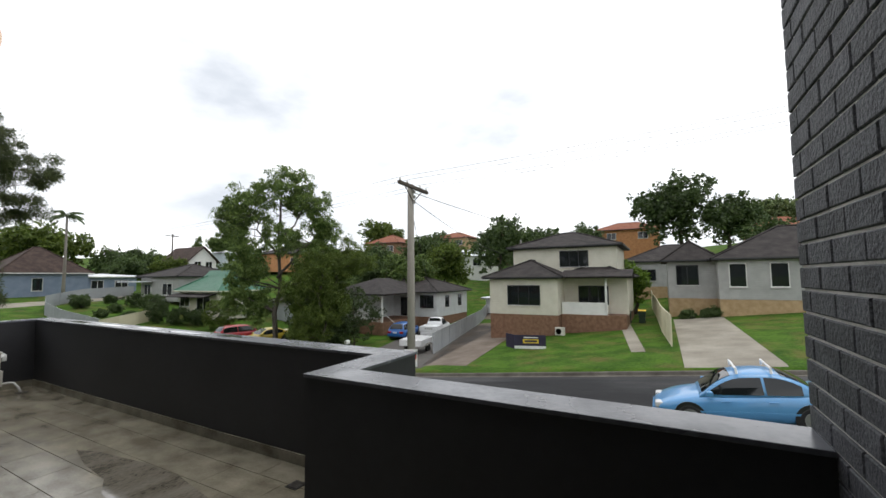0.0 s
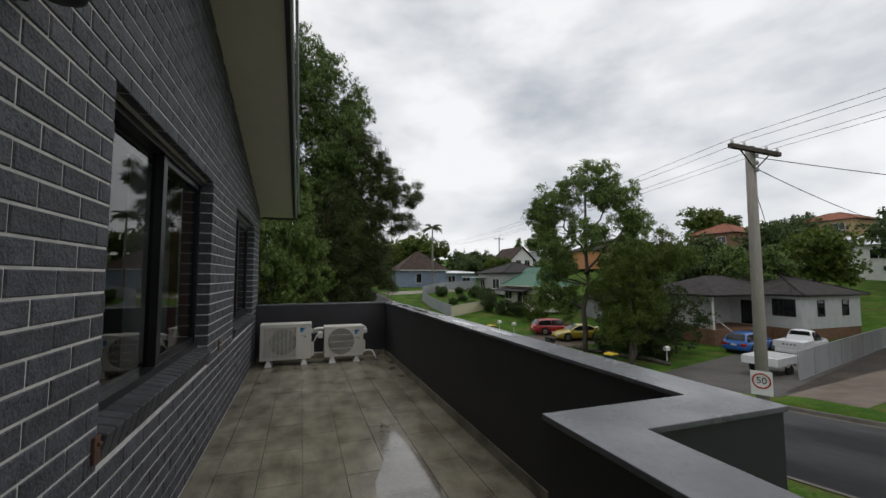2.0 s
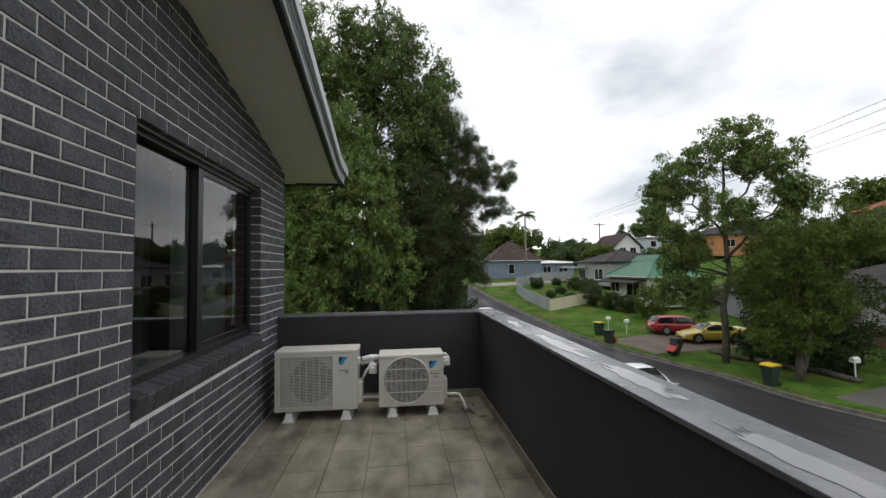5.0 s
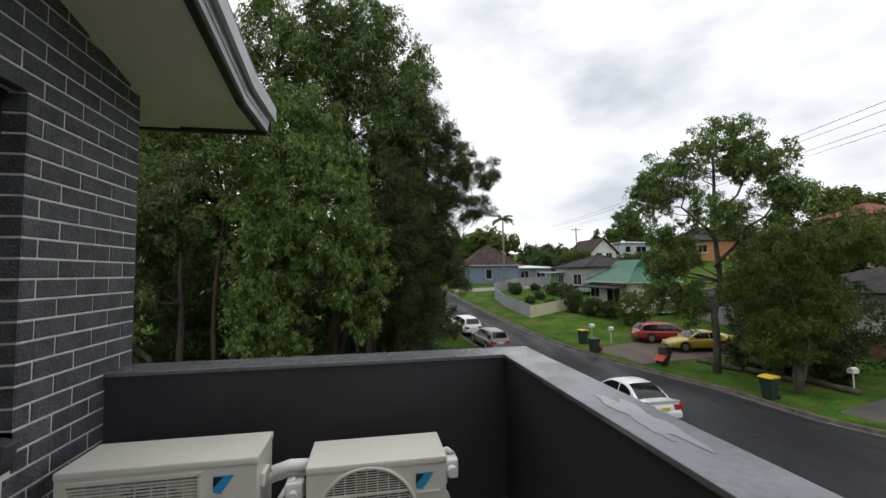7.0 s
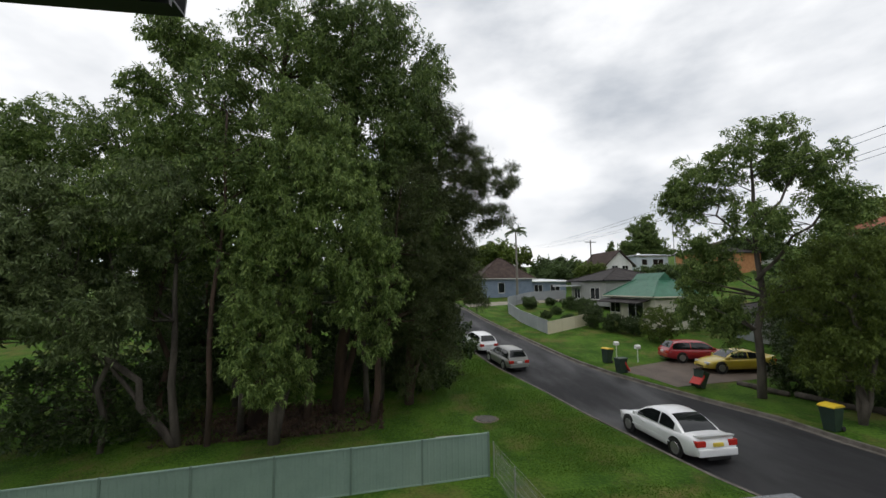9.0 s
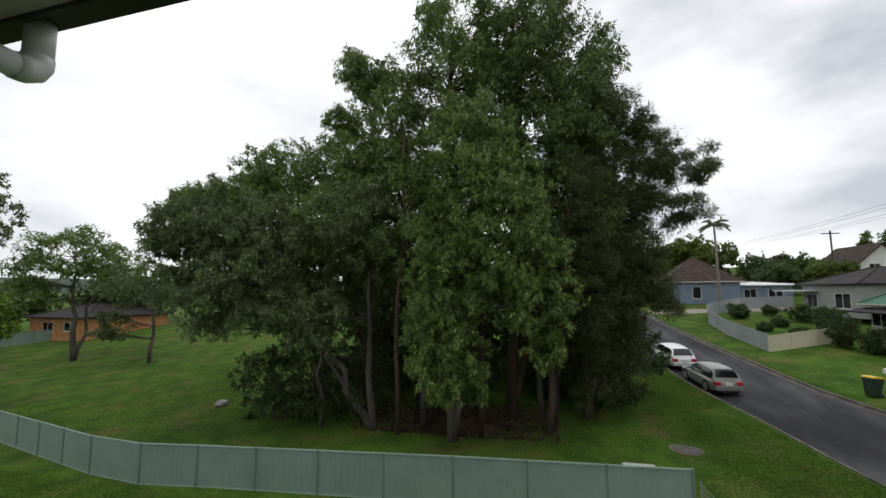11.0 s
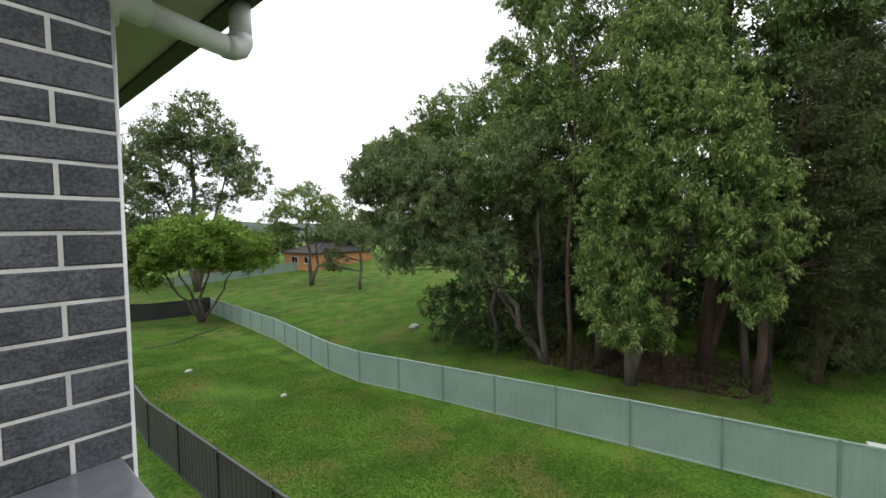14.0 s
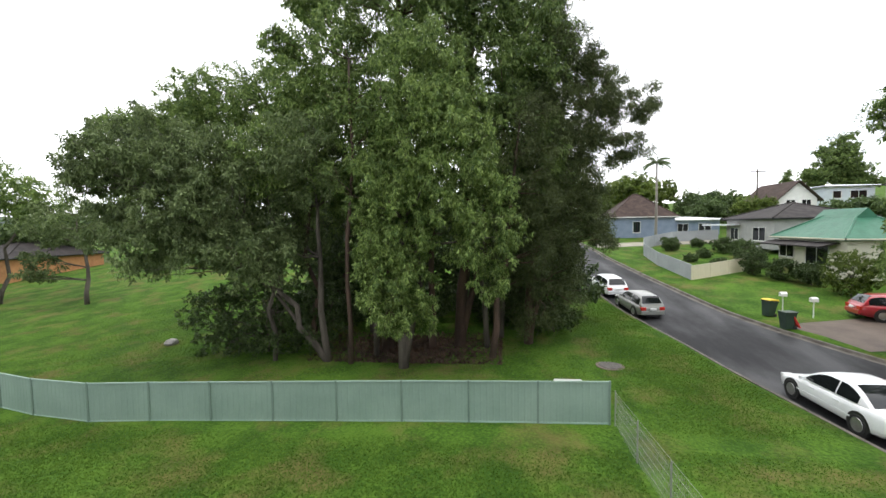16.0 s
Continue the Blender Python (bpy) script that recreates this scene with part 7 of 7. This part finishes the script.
        for wx in (-L * 0.58, L * 0.60):
            y0, y1 = s * (W - 0.20), s * (W + 0.005)
            part("wheel_arch", Build().tube([(wx, s * (W * 0.9), 0.33), (wx, s * (W + 0.002), 0.33)], 0.385, 20), M_BLACK, root)
            wh = part("wheel", Build().tube([(wx, y0, 0.32), (wx, y0 + s * 0.02, 0.32), (wx, y1 - s * 0.02, 0.32), (wx, y1 + s * 0.012, 0.32)], [0.29, 0.32, 0.32, 0.29], 24), M_TYRE, root)
            part("rim", Build().lathe([(0.215, 0), (0.21, 0.012), (0.19, 0.006), (0.06, 0.012), (0.01, 0.02)], 20).moved(Matrix.Translation((wx, y1 + s * 0.012, 0.32)) @ pose(0, 0, 0, -90 * s, 0, 0)), M_RIM, wh, "alloy rim")
            spokes = Build()
            for k in range(5):
                spokes.box(-0.022, 0.05, 0.01, 0.022, 0.20, 0.024).v[-8:] = [tuple(Matrix.Translation((wx, y1 + s * 0.012, 0.32)) @ pose(0, 0, 0, -90 * s, 0, 0) @ pose(0, 0, 0, 0, 0, 72 * k) @ Vector(p)) for p in spokes.v[-8:]]
            part("spokes", spokes, M_RIM, wh)
    part("rear_bumper", Build().box(-L - 0.05, -W * 0.86, 0.32, -L + 0.14, W * 0.86, 0.58), colour, root, bevel=0.05)
    part("front_bumper", Build().box(L - 0.16, -W * 0.72, 0.26, L + 0.04, W * 0.72, 0.46), colour, root, bevel=0.05)
    part("front_intake", Build().box(L - 0.02, -W * 0.45, 0.30, L + 0.045, W * 0.45, 0.40), M_BLACK, root)
    part("number_plate", Build().box(-L - 0.065, -0.19, 0.63 if kind != "sedan" else 0.66, -L - 0.01, 0.19, 0.75 if kind != "sedan" else 0.78), plate, root, bevel=0.004)
    part("diffuser", Build().box(-L - 0.055, -W * 0.5, 0.22, -L + 0.1, W * 0.5, 0.33), M_BLACK, root)
    if kind == "sedan":
        part("spoiler", Build().prism([(-L + 0.02, rear_top + 0.01), (-L + 0.30, rear_top - 0.01), (-L + 0.26, rear_top + 0.03), (-L + 0.0, rear_top + 0.07)], -W * 0.78, W * 0.78, "y"), colour, root)
    if racks:
        for rx in (r0 + 0.15, r1 - 0.12):
            part("roof_rack", Build().tube([(rx, -wt - 0.02, zt), (rx, -wt, zt + 0.14), (rx, wt, zt + 0.14), (rx, wt + 0.02, zt)], 0.03, 8), M_SIGNWHITE, root, "white roof rack bar")
    if kind == "ute":
        tray = Build()
        a, c, w, z0, z1 = -L + 0.02, c0 - 0.1, W * 0.96, 0.72, 1.12
        tray.box(a, -w, z0, c, -w + 0.06, z1).box(a, w - 0.06, z0, c, w, z1).box(c - 0.06, -w, z0, c, w, z1)
        part("tray_side", tray, colour, root)
        part("tailgate", Build().box(a - 0.05, -w, z0, a + 0.02, w, z1), colour, root, "white tailgate with dark letter shapes")
        part("letter_bars", Build().box(a - 0.056, -0.45, 0.86, a - 0.051, -0.30, 0.98).box(a - 0.056, -0.24, 0.86, a - 0.051, -0.10, 0.98).box(a - 0.056, -0.03, 0.86, a - 0.051, 0.11, 0.98).box(a - 0.056, 0.18, 0.86, a - 0.051, 0.32, 0.98), M_STONE, root)
    # set the wheels on the sloping street
    f = Vector((math.cos(radians(turn)), math.sin(radians(turn)), 0))
    onroad = near_kerb(x) < y < far_kerb(x)
    lift = -0.10 if onroad else 0.03
    z0, z1 = land(x - f.x * 1.4, y - f.y * 1.4) + lift, land(x + f.x * 1.4, y + f.y * 1.4) + lift
    root.matrix_basis = Matrix.Translation((x, y, (z0 + z1) / 2)) @ pose(0, 0, 0, 0, 0, turn) @ pose(0, 0, 0, 0, -math.degrees(math.atan2(z1 - z0, 2.8)), 0)
    return root


P_WHITE, P_BLUE, P_RED, P_GOLD, P_GREY, P_SKY = paint("white_paint", (0.72, 0.73, 0.74)), paint("deep_blue_paint", (0.02, 0.11, 0.36)), paint("red_paint", (0.30, 0.012, 0.02)), paint("gold_paint", (0.42, 0.32, 0.03)), paint("silver_grey_paint", (0.20, 0.205, 0.19)), paint("sky_blue_paint", (0.09, 0.27, 0.52))
car("white sedan with a rear spoiler parked at the near kerb", -22.8, 13.15, 181, P_WHITE, 4.65, 1.80, 1.42)
car("sky blue sedan with white roof racks parked in the street", 1.9, 14.0, 180, P_SKY, 4.45, 1.80, 1.42, racks=True)
car("silver hatchback parked at the near kerb down the street", -36.6, 10.65, 190, P_GREY, 3.9, 1.68, 1.45, "hatch", M_SIGNWHITE)
car("white hatchback parked at the near kerb down the street", -41.6, 9.85, 189, P_WHITE, 4.2, 1.7, 1.42, "hatch", M_SIGNWHITE)
car("dark red wagon parked on the brown driveway", -34.2, 24.2, 76, P_RED, 4.6, 1.76, 1.45, "hatch", M_SIGNWHITE)
car("gold coupe parked nose-out on the brown driveway", -31.4, 24.6, -101, P_GOLD, 4.4, 1.74, 1.38)
car("bright blue hatchback parked beside the white house", -22.5, 33.6, 98, P_BLUE, 4.4, 1.8, 1.5, "hatch", M_SIGNWHITE)
car("white utility truck with an open tray parked in the driveway", -20.1, 35.6, 101, P_WHITE, 5.0, 1.8, 1.75, "ute", M_SIGNWHITE)
tr = thing("box_trailer", "white box trailer parked in the driveway", "trailer", at=(-16.6, 26.4, land(-16.6, 26.4)), turn=100)
part("tray", Build().box(-1.3, -0.9, 0.62, 1.3, 0.9, 0.68).box(-1.3, -0.9, 0.66, 1.3, -0.86, 1.05).box(-1.3, 0.86, 0.66, 1.3, 0.9, 1.05).box(-1.3, -0.9, 0.66, -1.26, 0.9, 1.05).box(1.26, -0.9, 0.66, 1.3, 0.9, 1.05), M_SIGNWHITE, tr)
part("drawbar", Build().tube([(1.3, 0.5, 0.6), (2.3, 0, 0.5)], 0.04, 6).tube([(1.3, -0.5, 0.6), (2.3, 0, 0.5)], 0.04, 6), M_STONE, tr)
for s in (-1, 1):
    part("wheel", Build().tube([(0, s * 0.78, 0.32), (0, s * 0.95, 0.32)], 0.32, 18), M_TYRE, tr)
    part("mudguard", Build().prism([(-0.45, 0.55), (-0.3, 0.72), (0.3, 0.72), (0.45, 0.55), (0.3, 0.69), (-0.3, 0.69)], s * 0.9, s * 1.05, "y"), M_STONE, tr)

# ---- balcony tiles ----
shared = {}


def tile(lx, ly):
    key = ("tile", round(lx, 3), round(ly, 3))
    if key not in shared:
        c = 0.0015
        shared[key] = mesh_of("tile", Build().add([(0, 0, -0.012), (lx, 0, -0.012), (lx, ly, -0.012), (0, ly, -0.012), (c, c, 0), (lx - c, c, 0), (lx - c, ly - c, 0), (c, ly - c, 0)], [(4, 5, 6, 7), (0, 1, 5, 4), (1, 2, 6, 5), (2, 3, 7, 6), (3, 0, 4, 7)]), M_TILE, fix=False)
    return shared[key]


floor = tagged(new("floor"), "grey-brown rectangular balcony tiles, damp in places", "floor", "", "structure")
TY = [WALL_Y] + [0.385 + 0.3 * k for k in range(7)] + [LONG_Y]
for j in range(len(TY) - 1):
    a, b_ = TY[j] + 0.0015, TY[j + 1] - 0.0015
    x = FARX
    step0 = 0.6 if j % 2 else 0.3
    end = EAST if b_ < NEAR_Y + 0.3 else STEP_X
    while x < end - 0.01:
        x2 = min(end, x + step0)
        if not (a > NEAR_Y and x2 > STEP_X):
            t_ = new("tile", tile(x2 - x - 0.003, min(b_, LONG_Y) - a))
            t_.parent = floor
            t_.matrix_basis = pose(x + 0.0015, a, 0)
        x, step0 = x2, 0.6

# ---- brick faces ----
def face_bricks(parent, spans, courses, to_world, near, limit):
    """Lay stretchers in half bond. spans(course) gives the stretches between openings; those near become parts, the rest one mesh."""
    rest, made = Build(), 0
    rg = random.Random(4)
    for k in courses:
        for a, b2, phase in spans(k):
            edges = [a]
            base = math.floor((a - phase) / 0.24) * 0.24 + phase + (0.12 if k % 2 else 0)
            while base < b2:
                if base > a + 0.03 and base < b2 - 0.03:
                    edges.append(base)
                base += 0.24
            edges.append(b2)
            for p, q in zip(edges, edges[1:]):
                l0 = p + (0.005 if p > a else 0.0)
                l1 = q - (0.005 if q < b2 else 0.0)
                ln = round(l1 - l0, 3)
                z = JOINT0 + COURSE * k + 0.005
                m = to_world(l0, z, rg.uniform(-0.0012, 0.0012))
                if near((l0 + l1) / 2, z) and made < limit:
                    if ln not in shared:
                        shared[ln] = mesh_of("brick", brick_mesh(ln), M_BRICK, fix=False)
                    ob = new("brick", shared[ln])
                    ob.parent = parent
                    ob.matrix_basis = m
                    made += 1
                else:
                    bb = brick_mesh(ln)
                    rest.add([m @ Vector(v) for v in bb.v], bb.f)
    ob = part("brickwork", rest, M_BRICKS_FAR, parent)
    tagged(ob, kind="stuff")


def north_spans(k):
    z0, z1 = JOINT0 + COURSE * k, JOINT0 + COURSE * (k + 1)
    cuts = []
    for a, c in WINDOWS:
        if z1 > SILL_LO + 0.02 and z0 < WIN_HI - 0.02:
            cuts.append((a, c))
    if z0 < DOOR_HI - 0.02:
        cuts.append(DOOR)
    lo = WEST
    # under the rake the courses stop against the soffit
    zc = z1 - 0.03
    if zc > SOFFIT(WEST):
        lo = WEST + (zc - SOFFIT(WEST)) / 0.235 - 0.15
    out, x = [], lo
    for a, c in sorted(cuts):
        if a > x + 0.05:
            out.append((x, a, WEST))
        x = max(x, c)
    if x < EAST - 0.05:
        out.append((x, EAST, WEST))
    return out


face_bricks(wall_north, north_spans, range(0, 52), lambda u, z, d: pose(u, WALL_Y + d, z), lambda u, z: (u < -7.75 and 0.85 < z < 2.6) or (-5.7 < u < -4.5 and 0.3 < z < 2.3) or (-2.5 < u < -1.6 and 0.8 < z < 2.4), 300)
face_bricks(wall_east, lambda k: [(-0.02, PIER_END, 0.0)], range(0, 58), lambda u, z, d: Matrix.Translation((EAST + d, u, z)) @ pose(0, 0, 0, 0, 0, 90), lambda u, z: u > 0.7 and 0.7 < z < 2.8, 300)
# end face of the side wall
endb = Build()
for k in range(0, 58):
    m = pose(EAST, PIER_END, JOINT0 + COURSE * k + 0.005)
    bb = brick_mesh(0.23)
    endb.add([m @ Vector(v) for v in bb.v], bb.f)
tagged(part("brickwork", endb, M_BRICKS_FAR, wall_east), kind="stuff")
# the west return of the corner
westb = Build()
for k in range(0, 30):
    for j in range(6):
        m = Matrix.Translation((WEST, WALL_Y - 0.24 * j - (0.12 if k % 2 else 0.0), JOINT0 + COURSE * k + 0.005)) @ pose(0, 0, 0, 0, 0, 90) @ pose(-0.23 if j or k % 2 else -0.23, 0, 0)
        bb = brick_mesh(0.23)
        if WALL_Y - 0.24 * j - (0.12 if k % 2 else 0.0) < WALL_Y - 0.05 or not k % 2:
            westb.add([m @ Vector(v) for v in bb.v], bb.f)
tagged(part("brickwork", westb, M_BRICKS_FAR, wall_north), kind="stuff")
# window reveals and brick-on-edge sills
for a, c in WINDOWS:
    rev = Build()
    for k in range(0, 40):
        z = JOINT0 + COURSE * k + 0.005
        if z > SILL_LO + 0.1 and z + 0.076 < WIN_HI + 0.02:
            rev.chamfered(a - 0.008, WALL_Y - 0.115, z, a + 0.004, WALL_Y - 0.003, z + 0.076, 0.0015)
            rev.chamfered(c - 0.004, WALL_Y - 0.115, z, c + 0.008, WALL_Y - 0.003, z + 0.076, 0.0015)
    tagged(part("reveal_brickwork", rev, M_BRICKS_FAR, wall_north), kind="stuff")
    n = round((c - a) / 0.0865)
    w = (c - a) / n
    mesh = mesh_of("sill_brick", Build().chamfered(0.004, -0.10, -0.11, w - 0.004, 0.145, 0.0, 0.005), M_SILL, fix=True)
    for k in range(n):
        s = new("sill_brick", mesh)
        s.parent = wall_north
        s.matrix_basis = pose(a + w * k, WALL_Y - 0.11, WIN_LO - 0.005, -14, 0, 0)
    bed = Build().prism([(WALL_Y - 0.2, SILL_LO), (WALL_Y - 0.008, SILL_LO), (WALL_Y + 0.015, SILL_LO + 0.06), (WALL_Y - 0.02, WIN_LO - 0.045), (WALL_Y - 0.2, WIN_LO - 0.015)], a, c, "x")
    part("sill_bed", bed, M_SILL, wall_north)
